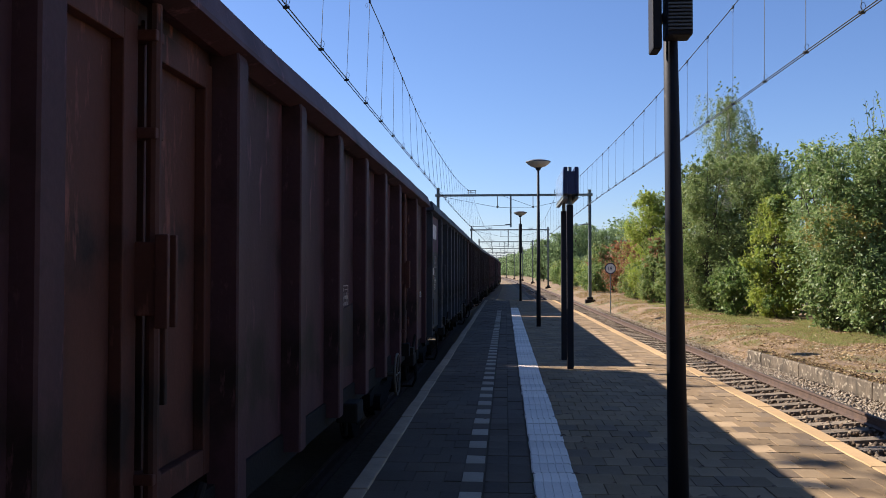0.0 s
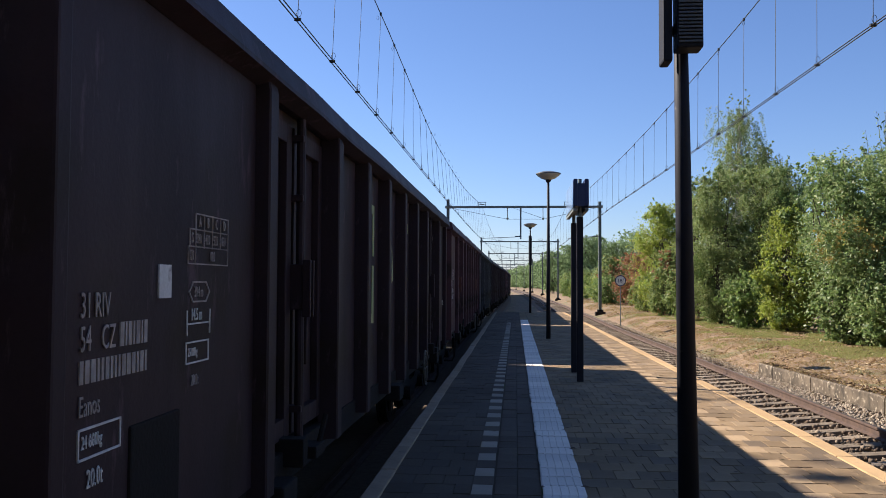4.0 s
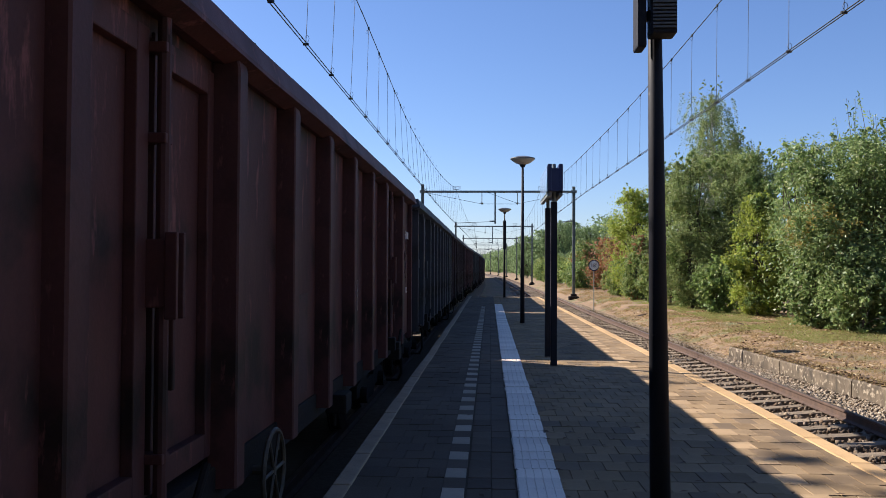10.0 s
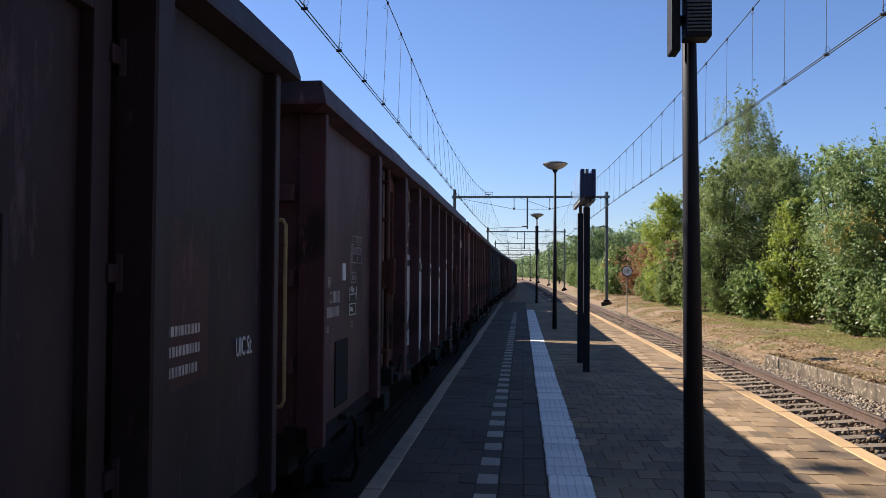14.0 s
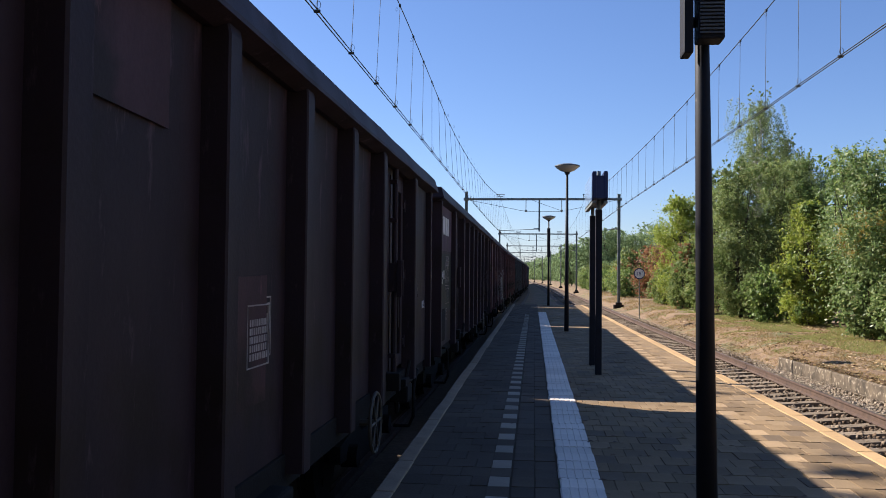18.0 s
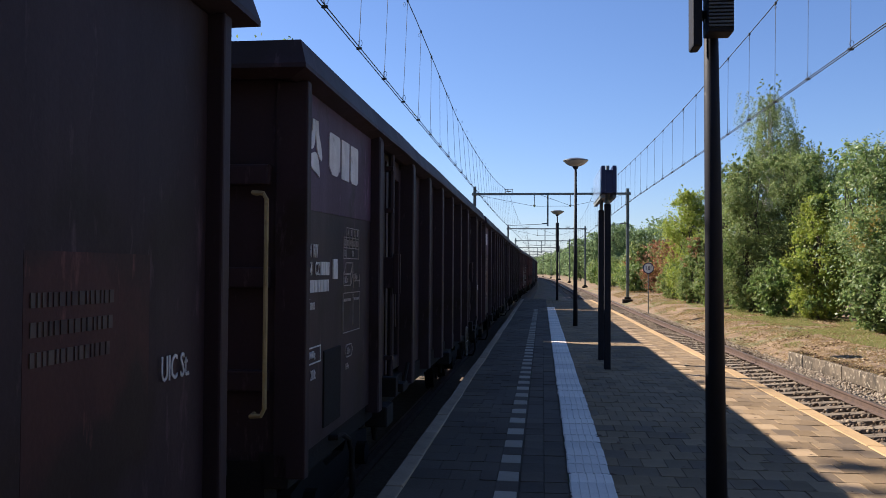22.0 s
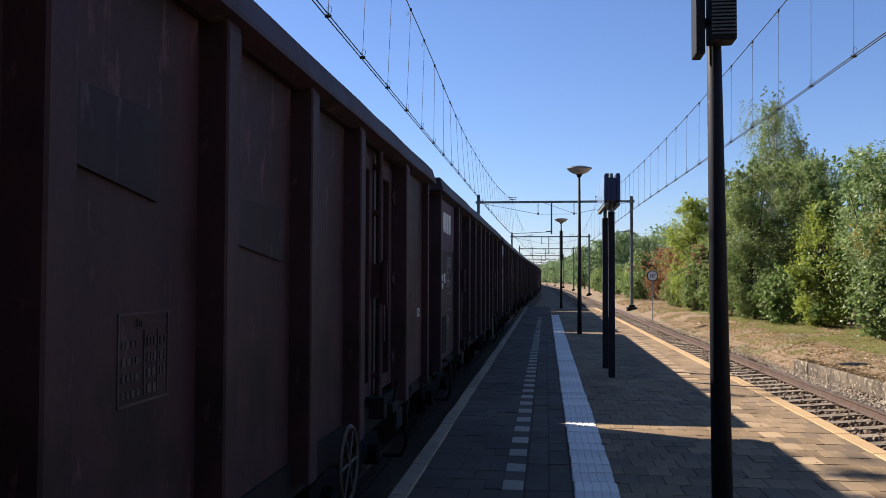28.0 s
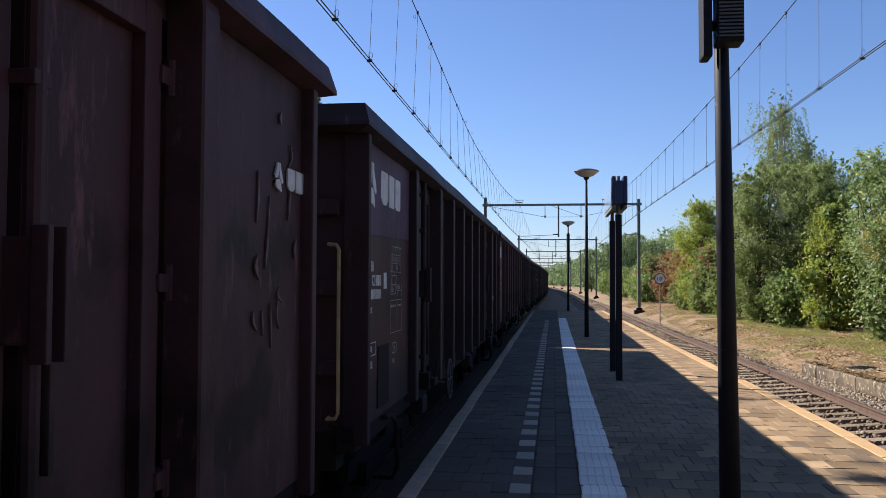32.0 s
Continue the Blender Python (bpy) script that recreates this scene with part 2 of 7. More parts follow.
M_soil = material("dry_soil", (0.255, 0.172, 0.094), (0.145, 0.096, 0.056), 0.95, scale=2.2, fine=14, bump=1.0, stain=((0.115, 0.115, 0.042), 0.7, 0.52))

# ---- helpers for building ----
def box(bm, x0, x1, y0, y1, z0, z1, bev=0.0):
    r = bmesh.ops.create_cube(bm, size=1.0, matrix=Matrix.LocRotScale(((x0 + x1) / 2, (y0 + y1) / 2, (z0 + z1) / 2), None, (x1 - x0, y1 - y0, z1 - z0)))
    if bev:
        ed = list({e for v in r["verts"] for e in v.link_edges})
        bmesh.ops.bevel(bm, geom=ed, offset=bev, segments=2, affect="EDGES", profile=0.6)
    return r["verts"]


def rod(bm, a, b, r0, r1=None, seg=10, caps=True):
    a, b = Vector(a), Vector(b)
    d = b - a
    m = Matrix.Translation((a + b) / 2) @ d.to_track_quat("Z", "Y").to_matrix().to_4x4()
    bmesh.ops.create_cone(bm, cap_ends=caps, segments=seg, radius1=r0, radius2=r0 if r1 is None else r1, depth=d.length, matrix=m)


def sweep(bm, outline, stations):
    """Sweep a closed outline of (x, z) along stations of (x, y, z)."""
    rings = [[bm.verts.new((sx + px, sy, sz + pz)) for px, pz in outline] for sx, sy, sz in stations]
    k = len(outline)
    for r0, r1 in zip(rings, rings[1:]):
        for i in range(k):
            bm.faces.new((r0[i], r0[(i + 1) % k], r1[(i + 1) % k], r1[i]))
    bm.faces.new(rings[0][::-1])
    bm.faces.new(rings[-1])
    bmesh.ops.recalc_face_normals(bm, faces=bm.faces[:])


def tube(bm, pts, r, seg=8):
    """One bent tube through the points, closed at both ends."""
    q = [Vector(p) for p in pts]
    rings, side = [], None
    for i, p in enumerate(q):
        d = (q[min(len(q) - 1, i + 1)] - q[max(0, i - 1)]).normalized()
        side = (Vector((0, 0, 1)) if abs(d.z) < 0.9 else Vector((1, 0, 0))) if side is None else side
        side = (side - d * side.dot(d)).normalized()
        up = d.cross(side)
        rings.append([bm.verts.new(p + (side * math.cos(a) + up * math.sin(a)) * r) for a in [2 * math.pi * k / seg for k in range(seg)]])
    for a, b in zip(rings, rings[1:]):
        for k in range(seg):
            bm.faces.new((a[k], a[(k + 1) % seg], b[(k + 1) % seg], b[k]))
    bm.faces.new(rings[0][::-1])
    bm.faces.new(rings[-1])


def mesh_of(name, bm, smooth=False):
    me = bpy.data.meshes.new(name)
    bm.to_mesh(me)
    bm.free()
    if smooth:
        me.shade_smooth()
    return me


def put(name, me, mat, parent=None, m=None, label=""):
    """An object on a mesh that may be shared; the material sits on the object."""
    if not me.materials:
        me.materials.append(None)
    ob = new(name, me)
    ob.material_slots[0].link = "OBJECT"
    ob.material_slots[0].material = mat
    if parent:
        ob.parent = parent
    if m is not None:
        ob.matrix_basis = m
    if label:
        ob["label"] = label
    return ob


def part(name, bm, mat, parent=None, label="", smooth=False):
    return put(name, mesh_of(name, bm, smooth), mat, parent, None, label)


def empty(name, m=None):
    e = new(name)
    e.empty_display_size = 0.2
    if m is not None:
        e.matrix_basis = m
    return e


def hermite(pts):
    xs, ys = [p[0] for p in pts], [p[1] for p in pts]
    k = [0.0] * len(xs)
    for i in range(1, len(xs) - 1):
        k[i] = (ys[i + 1] - ys[i - 1]) / (xs[i + 1] - xs[i - 1])
    k[-1] = (ys[-1] - ys[-2]) / (xs[-1] - xs[-2])

    def f(x):
        if x <= xs[0]:
            return ys[0]
        if x >= xs[-1]:
            return ys[-1] + k[-1] * (x - xs[-1])
        i = max(j for j in range(len(xs)) if xs[j] <= x)
        h = xs[i + 1] - xs[i]
        u = (x - xs[i]) / h
        return (2 * u**3 - 3 * u**2 + 1) * ys[i] + (u**3 - 2 * u**2 + u) * h * k[i] + (3 * u**2 - 2 * u**3) * ys[i + 1] + (u**3 - u**2) * h * k[i + 1]
    return f


# ---- the lines of the plan ----
RAIL = -0.68                                   # rail top below the platform's paving
RAIL_R = -0.58                                 # the open track lies a little higher
CANT = 0.075                                   # and leans into its bend
track_l = hermite([(-200, -2.825), (20, -2.825), (50, -2.80), (90, -2.35), (140, -2.3), (220, -3.7), (330, -8.5), (500, -24), (900, -90)])
track_r = hermite([(-200, 4.66), (0, 4.66), (14, 4.60), (26, 4.43), (40, 4.2), (73, 4.0), (147, 3.26), (223, 1.85), (328, -2.6), (500, -18), (900, -84)])
edge_r = hermite([(-200, 3.03), (0, 3.03), (9, 3.01), (14, 2.97), (22, 2.88), (35, 2.76), (48, 2.58)])
EDGE_L = -1.10
PLAT_END, PLAT_START = 46.0, -25.0

# ---- ground, track beds ----
WALL_END = 22.45


def wall_line(y):
    """The face of the old kerb wall, which draws away from the track towards the viewer."""
    return 6.13 + 0.062 * (WALL_END - y)


def ground_height(x, y):
    bed = -1.0
    a = track_r(y) + 1.75
    b = wall_line(y)
    if x <= a:
        h = bed
    elif y < WALL_END:
        h = -0.92 + 0.08 * (x - a) / max(0.1, b - a) if x < b + 0.03 else -0.46
    else:
        u = min(1, (x - a) / 2.2)
        h = -0.95 + 0.42 * u * u * (3 - 2 * u)
    if x > 7:
        h += 0.07 * noise.noise((x * 0.5, y * 0.5, 0)) + 0.02 * (x - 7) * (x < 16)
    if x < -6:
        h += 0.08 * noise.noise((x * 0.3, y * 0.3, 3))
    return h


def build_ground():
    ys = [-60, -40, -20] + [y * 0.6 for y in range(-16, 38)] + [WALL_END - 0.01, WALL_END + 0.01] + [23 + 0.9 * i for i in range(60)] + [80, 90, 100, 120, 140, 160, 190, 223, 270, 328, 400, 500, 650, 900, 1300, 2000]
    ys = sorted(set(ys))
    rel = [-1600, -600, -250, -120, -60, -30, -18, -12, -9, -7.5, -6.2, -4.6, -1.5, 2.5, 5.0, 5.7, 6.0, 6.06, 6.09, 6.4, 6.8, 7.2, 7.8, 8.4, 9, 9.6, 10.3, 11, 12, 13.2, 15, 18, 24, 40, 80, 160, 400, 1600]
    verts, faces = [], []
    for y in ys:
        sh = track_r(y) - 4.6 if y > 45 else 0
        for x in rel:
            u = x + sh
            if 5.5 < x < 6.6 and y < 45:
                u += wall_line(min(max(y, -14), WALL_END)) - 6.05
            verts.append((u, y, ground_height(u, y)))
    k = len(rel)
    for j in range(len(ys) - 1):
        for i in range(k - 1):
            faces.append((j * k + i, j * k + i + 1, j * k + k + i + 1, j * k + k + i))
    me = bpy.data.meshes.new("ground")
    me.from_pydata(verts, [], faces)
    me.shade_smooth()
    ob = put("ground", me, M_soil)
    tagged(ob, "dry brown soil with sparse scorched grass beside the tracks", "ground", kind="structure")


build_ground()


def stations(f, y0, y1, z):
    ys, y = [], y0
    while y < y1:
        ys.append(y)
        y += 3 if y < 120 else 12
    return [(f(v), v, z) for v in ys + [y1]]


def build_track(f, side, y0, y1, rail, cant=0.0):
    bm = bmesh.new()
    sweep(bm, [(-1.75, -0.42), (1.75, -0.42), (1.45, -0.205), (-1.45, -0.205 - 2.2 * cant)], stations(f, y0, y1, rail))
    bed = part("ballast_bed", bm, M_ballast)
    tagged(bed, "grey-brown crushed stone bed under the %s track" % side, "ballast", kind="structure")
    for s in (-1, 1):
        out = [(-0.065, -0.16), (0.065, -0.16), (0.065, -0.145), (0.012, -0.125), (0.012, -0.05), (0.034, -0.035), (0.034, -0.006), (0.026, 0), (-0.026, 0), (-0.034, -0.006), (-0.034, -0.035), (-0.012, -0.05), (-0.012, -0.125), (-0.065, -0.145)]
        bm = bmesh.new()
        sweep(bm, out, [(x + s * 0.7525, y, z - (s < 0) * 1.505 * cant) for x, y, z in stations(f, y0, y1, rail)])
        r = part("rail", bm, M_rail)
        tagged(r, "rust-brown steel rail with a worn bright running face", "rail", group="rails of the %s track" % side, kind="structure")
        bm = bmesh.new()
        sweep(bm, [(-0.018, 0), (0.018, 0), (0.018, 0.002), (-0.018, 0.002)], [(x + s * 0.7525, y, z - (s < 0) * 1.505 * cant) for x, y, z in stations(f, y0, y1, rail)])
        part("running_face", bm, M_rail_top, r, "bright worn running face")


build_track(track_r, "open", -30, 700, RAIL_R, CANT)
build_track(track_l, "occupied", -60, 700, RAIL)

# ---- platform ----
def build_platform():
    body = bmesh.new()
    ys = [PLAT_START] + [PLAT_START + 3 * i for i in range(1, 24) if PLAT_START + 3 * i < PLAT_END] + [PLAT_END]
    rows = [[body.verts.new(p) for p in ((EDGE_L + 0.03, y, -1.0), (EDGE_L + 0.03, y, -0.008), (edge_r(y) - 0.03, y, -0.008), (edge_r(y) - 0.03, y, -1.0))] for y in ys]
    for a, b in zip(rows, rows[1:]):
        for i in range(4):
            body.faces.new((a[i], a[(i + 1) % 4], b[(i + 1) % 4], b[i]))
    body.faces.new(rows[0])
    body.faces.new(rows[-1])
    bmesh.ops.recalc_face_normals(body, faces=body.faces[:])
    p = part("platform", body, M_joint)
    tagged(p, "narrow island platform paved with worn concrete pavers", "platform", kind="structure")
    return p


platform = build_platform()


# unseen wall added behind the viewer to keep sky light off the ribs
def wall_behind():
    bm = bmesh.new()
    box(bm, -0.70, 2.60, -5.6, -5.25, -0.02, 6.4, 0.01)
    box(bm, -0.85, 2.75, -5.75, -5.10, 6.4, 6.6, 0.02)
    tagged(part("wall_south", bm, M_brickwall), "plain dark brick wall added to block sky light", "wall", kind="structure")


M_brickwall = material("dark_brick", (0.10, 0.055, 0.040), (0.065, 0.038, 0.030), 0.9, scale=6, fine=40, bump=0.4)
wall_behind()


def old_wall():
    root = empty("old_kerb_wall", pose(wall_line(WALL_END) + 0.13, WALL_END, 0, 0, 0, math.degrees(math.atan(0.062))))
    tagged(root, "low weathered concrete kerb wall of an abandoned platform", "wall", kind="structure")
    y, rnd = 0.0, random.Random(4)
    while y > -36:
        ln = 3.26
        bm = bmesh.new()
        top, ys = -0.445 + rnd.uniform(-0.012, 0.012), [y - ln + 0.035 + (ln - 0.035) * i / 24 for i in range(25)]
        rings = []
        for v in ys:
            j = lambda a, s: s * noise.noise((v * 1.1, a * 2.3, 1.7)) + 0.4 * s * noise.noise((v * 6.0, a * 5.1, 4.2))
            rings.append([bm.verts.new(p) for p in ((-0.13, v, -1.0), (-0.13 + j(1, .002), v, -0.72), (-0.125 + j(2, .002), v, top - 0.03 + j(3, .010)), (-0.105 + j(4, .012), v, top + j(5, .008)), (0.09, v, top + j(6, .008)), (0.13, v, top - 0.03), (0.13, v, -1.0))])
        for a, b in zip(rings, rings[1:]):
            for i in range(7):
                bm.faces.new((a[i], a[(i + 1) % 7], b[(i + 1) % 7], b[i]))
        bm.faces.new(rings[0])
        bm.faces.new(rings[-1][::-1])
        bmesh.ops.recalc_face_normals(bm, faces=bm.faces[:])
        part("wall_block", bm, M_oldconcrete, root)
        y -= ln


M_oldconcrete = material("old_concrete", (0.165, 0.128, 0.084), (0.062, 0.049, 0.033), 0.95, scale=5, fine=30, bump=0.9, streak=(1, 1, 0.6), stain=((0.34, 0.285, 0.205), 11, 0.555))
old_wall()

# ---- the goods train ----
def paint(name, c, c2, st=(0.024, 0.014, 0.012), amount=0.55):
    return material(name, c, c2, 0.62, scale=2.2, fine=45, bump=0.12, mix=0.5, streak=(1.5, 1.5, 0.35), spread=0.06, stain=(st, 1.6, amount), scuff=([min(1, v * 2.1 + 0.010) for v in c], 0.58), gloss=0.26)


W_PAINT = {
    "brown": paint("wagon_brown", (0.080, 0.034, 0.038), (0.054, 0.026, 0.031)),
    "red": paint("wagon_red", (0.100, 0.036, 0.032), (0.062, 0.026, 0.026)),
    "umber": paint("wagon_umber", (0.058, 0.026, 0.028), (0.040, 0.020, 0.023)),
    "dark": paint("wagon_dark", (0.037, 0.0205, 0.0245), (0.025, 0.016, 0.020)),
    "green": paint("wagon_green", (0.042, 0.047, 0.056), (0.031, 0.035, 0.043), (0.024, 0.025, 0.024)),
    "wine": paint("wagon_wine", (0.086, 0.044, 0.078), (0.066, 0.035, 0.060)),
}
M_doorred = paint("wagon_door", (0.104, 0.037, 0.026), (0.074, 0.030, 0.022))
M_under = material("underframe", (0.011, 0.009, 0.008), (0.018, 0.014, 0.012), 0.9, scale=4, fine=50, bump=0.3, gloss=0.25)
M_wheel = material("wheel_steel", (0.035, 0.027, 0.022), (0.022, 0.018, 0.015), 0.6, 0.3, scale=6, fine=60, bump=0.1)
M_handrail = material("handrail_yellow", (0.36, 0.28, 0.13), (0.27, 0.20, 0.09), 0.5, scale=10, fine=80, bump=0.1, stain=((0.2, 0.13, 0.06), 9, 0.62))
M_brake = material("brake_wheel_paint", (0.08, 0.065, 0.042), (0.045, 0.036, 0.026), 0.6, scale=10, fine=80, bump=0.1)
M_mark = material("white_marking", (0.74, 0.72, 0.70), (0.58, 0.56, 0.55), 0.6, scale=8, fine=70, bump=0.03, spread=0.05, stain=((0.2, 0.16, 0.15), 7, 0.63))
M_cream = material("cream_marking", (0.56, 0.42, 0.26), (0.38, 0.26, 0.155), 0.65, scale=3, fine=50, bump=0.05, spread=0.05, stain=((0.22, 0.15, 0.10), 4, 0.6))
M_lime = material("yellow_brush_paint", (0.42, 0.46, 0.20), (0.33, 0.37, 0.17), 0.6, scale=6, fine=40, bump=0.05, stain=((0.2, 0.2, 0.1), 9, 0.66))
M_chalk = material("chalk", (0.55, 0.50, 0.40), (0.45, 0.40, 0.32), 0.8, scale=8, fine=70, bump=0)
M_silver = material("silver_spray", (0.52, 0.54, 0.53), (0.40, 0.42, 0.42), 0.5, scale=3, fine=50, bump=0.02, stain=((0.25, 0.25, 0.27), 4, 0.64))
M_white_spray = material("white_spray", (0.62, 0.62, 0.63), (0.42, 0.42, 0.43), 0.6, scale=7, fine=50, bump=0, stain=((0.14, 0.12, 0.12), 12, 0.60))
M_pale_spray = material("pale_spray", (0.50, 0.47, 0.28), (0.42, 0.42, 0.28), 0.55, scale=3, fine=50, bump=0.02, stain=((0.30, 0.22, 0.10), 6, 0.66))
M_black = material("black_spray", (0.015, 0.015, 0.018), (0.02, 0.02, 0.024), 0.5, scale=6, fine=50, bump=0)
M_orange = material("orange_spray", (0.14, 0.056, 0.036), (0.060, 0.026, 0.022), 0.55, scale=3, fine=50, bump=0.02, stain=((0.1, 0.05, 0.03), 3, 0.58))

HALF = 7.25                    # half the body's length
PITCH = 15.74                  # over the buffers
Z0, Z1 = 1.04, 3.505            # side wall, over the rail
XS, XR = 1.345, 1.475            # sheet and rib faces from the middle
XD = 1.29                      # door leaves lie deeper
PANELS = [-3.10 + 1.335 * i for i in range(6)]
POSTS = [-4.97, 5.66]
XE = 1.39                      # face of the end panels
G_DOOR = (-5.82, -3.96)
G_RIBS = [-3.81, -2.50, -1.18, 0.20, 1.52, 2.87, 4.18, 5.30, 6.28]


def quad_prism(bm, pts, x0, x1):
    """A flat outline of (y, z) given depth from x0 to x1."""
    a = [bm.verts.new((x0, y, z)) for y, z in pts]
    b = [bm.verts.new((x1, y, z)) for y, z in pts]
    k = len(pts)
    bm.faces.new(a[::-1])
    bm.faces.new(b)
    for i in range(k):
        bm.faces.new((a[i], a[(i + 1) % k], b[(i + 1) % k], b[i]))


def sheet(y0, y1, z0, z1, x, dents, seed):
    """A thin wall sheet with shallow dents, as one closed plate."""
    bm = bmesh.new()
    ny, nz = max(2, int((y1 - y0) / 0.16)), 14
    grid = []
    for i in range(ny + 1):
        row = []
        for j in range(nz + 1):
            y, z = y0 + (y1 - y0) * i / ny, z0 + (z1 - z0) * j / nz
            edge = min(1, 6 * min(i / ny, 1 - i / ny)) * min(1, 6 * min(j / nz, 1 - j / nz))
            d = dents * edge * (noise.noise((y * 1.1 + seed * 7.3, z * 0.9, seed)) + 0.5 * noise.noise((y * 2.7, z * 2.3 + seed * 3.1, seed)))
            row.append(bm.verts.new((x + d, y, z)))
        grid.append(row)
    for i in range(ny):
        for j in range(nz):
            bm.faces.new((grid[i][j], grid[i + 1][j], grid[i + 1][j + 1], grid[i][j + 1]))
    back = bm.verts.new
    c = [back((x - 0.05, y0, z0)), back((x - 0.05, y1, z0)), back((x - 0.05, y1, z1)), back((x - 0.05, y0, z1))]
    bm.faces.new(c[::-1])
    e = [[grid[i][0] for i in range(ny + 1)], [grid[ny][j] for j in range(nz + 1)], [grid[ny - i][nz] for i in range(ny + 1)], [grid[0][nz - j] for j in range(nz + 1)]]
    for n, line in enumerate(e):
        bm.faces.new([c[(n + 1) % 4], c[n]] + line)
    bmesh.ops.recalc_face_normals(bm, faces=bm.faces[:])
    return mesh_of("sheet", bm, False)


def rib_mesh(top_curl):
    bm = bmesh.new()
    pts = [(XS - 0.02, -0.090), (XR - 0.010, -0.080), (XR, -0.070), (XR, 0.070), (XR - 0.010, 0.080), (XS - 0.02, 0.10)]
    zs = [(Z0 - 0.02, 1.0), (Z1 - 0.34, 1.0), (Z1 - 0.24, 0.93), (Z1 - 0.16, 0.78)] if top_curl else [(Z0 - 0.02, 1.0), (Z1 - 0.22, 1.0), (Z1 - 0.15, 0.9)]
    rings = [[bm.verts.new((XS - 0.02 + (x - XS + 0.02) * s, y, z)) for x, y in pts] for z, s in zs]
    for a, b in zip(rings, rings[1:]):
        for i in range(6):
            bm.faces.new((a[i], a[(i + 1) % 6], b[(i + 1) % 6], b[i]))
    bm.faces.new(rings[0][::-1])
    bm.faces.new(rings[-1])
    bmesh.ops.recalc_face_normals(bm, faces=bm.faces[:])
    return mesh_of("rib", bm)


def rim_mesh():
    """The folded top rim right round the body, slanting outwards to its lower lip."""
    bm = bmesh.new()
    prof = [(-0.14, 0.0), (0.10, 0.0), (0.142, -0.140), (0.142, -0.165), (0.03, -0.20), (-0.14, -0.17)]
    RX, RY = 1.37, HALF + 0.08     # the rim stands further out at the ends
    corners = [(RX, RY), (RX, -RY), (-RX, -RY), (-RX, RY)]
    rings = []
    n_side = 22
    path = []
    for (ax, ay), (bx, by) in zip(corners, corners[1:] + corners[:1]):
        n = n_side if abs(ay - by) > 1 else 4
        path += [(ax + (bx - ax) * i / n, ay + (by - ay) * i / n, i == 0) for i in range(n)]
    for i, (px, py, corner) in enumerate(path):
        sx = (px > RX - 0.01) - (px < -RX + 0.01)
        sy = (py > RY - 0.01) - (py < -RY + 0.01)
        wob = 0.010 * noise.noise((px * 2, py * 0.9, 5))
        rings.append([bm.verts.new((px + sx * (u + wob), py + sy * u, Z1 + w + 0.012 * noise.noise((py * 1.2, px, 9)))) for u, w in prof])
    for a, b in zip(rings, rings[1:] + rings[:1]):
        for i in range(6):
            bm.faces.new((a[i], b[i], b[(i + 1) % 6], a[(i + 1) % 6]))
    bmesh.ops.recalc_face_normals(bm, faces=bm.faces[:])
    return mesh_of("top_rim", bm)


def door_leaf_mesh(w):
    bm = bmesh.new()
    z0, z1 = Z0 + 0.16, Z1 - 0.25
    box(bm, XD - 0.05, XD - 0.01, 0, w, z0, z1)
    f = 0.13
    for a in ((0, f, z0, z1), (w - f, w, z0, z1), (f, w - f, z0, z0 + f), (f, w - f, z1 - f, z1)):
        box(bm, XD - 0.012, XD + 0.045, *a, 0.008)
    return mesh_of("door_leaf", bm)


def x_leaf_mesh(w, flip):
    bm = bmesh.new()
    z0, z1 = Z0 + 0.10, Z1 - 0.22
    zm = (z0 + z1) / 2 + 0.05
    box(bm, XD - 0.05, XD - 0.01, 0, w, z0, z1)
    f = 0.10
    for a in ((0, f, z0, z1), (w - f, w, z0, z1), (f, w - f, z0, z0 + f), (f, w - f, z1 - f, z1), (f, w - f, zm - 0.08, zm + 0.08)):
        box(bm, XD - 0.012, XD + 0.05, *a, 0.01)
    a0, a1 = (f, w - f) if flip else (w - f, f)
    for (ya, za), (yb, zb) in (((a1, z1 - f), (a0, zm + 0.08)), ((a0, zm - 0.08), (a1, z0 + f))):
        d = 0.05
        quad_prism(bm, [(ya - d, za), (ya + d, za), (yb + d, zb), (yb - d, zb)], XD - 0.012, XD + 0.04)
    bmesh.ops.recalc_face_normals(bm, faces=bm.faces[:])
    return mesh_of("x_leaf", bm)


def simple(fn):
    bm = bmesh.new()
    fn(bm)
    return mesh_of("piece", bm)


def torus(bm, c, r, t, axis="x", n=20, k=6):
    rings = []
    for i in range(n):
        a = 2 * math.pi * i / n
        ring = []
        for j in range(k):
            b = 2 * math.pi * j / k
            rr, off = r + t * math.cos(b), t * math.sin(b)
            ring.append(bm.verts.new((c[0] + off, c[1] + rr * math.cos(a), c[2] + rr * math.sin(a))))
        rings.append(ring)
    for i in range(n):
        for j in range(k):
            bm.faces.new((rings[i][j], rings[(i + 1) % n][j], rings[(i + 1) % n][(j + 1) % k], rings[i][(j + 1) % k]))


def lock_bar(bm):
    rod(bm, (XR - 0.085, 0, Z0 + 0.1), (XR - 0.085, 0, Z1 - 0.2), 0.030, None, 10)


def lock_case(bm):
    box(bm, XD, XR - 0.05, -0.05, 0.05, 2.03, 2.33, 0.008)
    box(bm, XR - 0.055, XR, -0.058, -0.030, 1.98, 2.36, 0.006)
    box(bm, XR - 0.055, XR, 0.030, 0.058, 1.98, 2.36, 0.006)


def bar_bracket(bm):
    box(bm, XD - 0.02, XR - 0.06, -0.042, 0.042, 0, 0.045, 0.006)


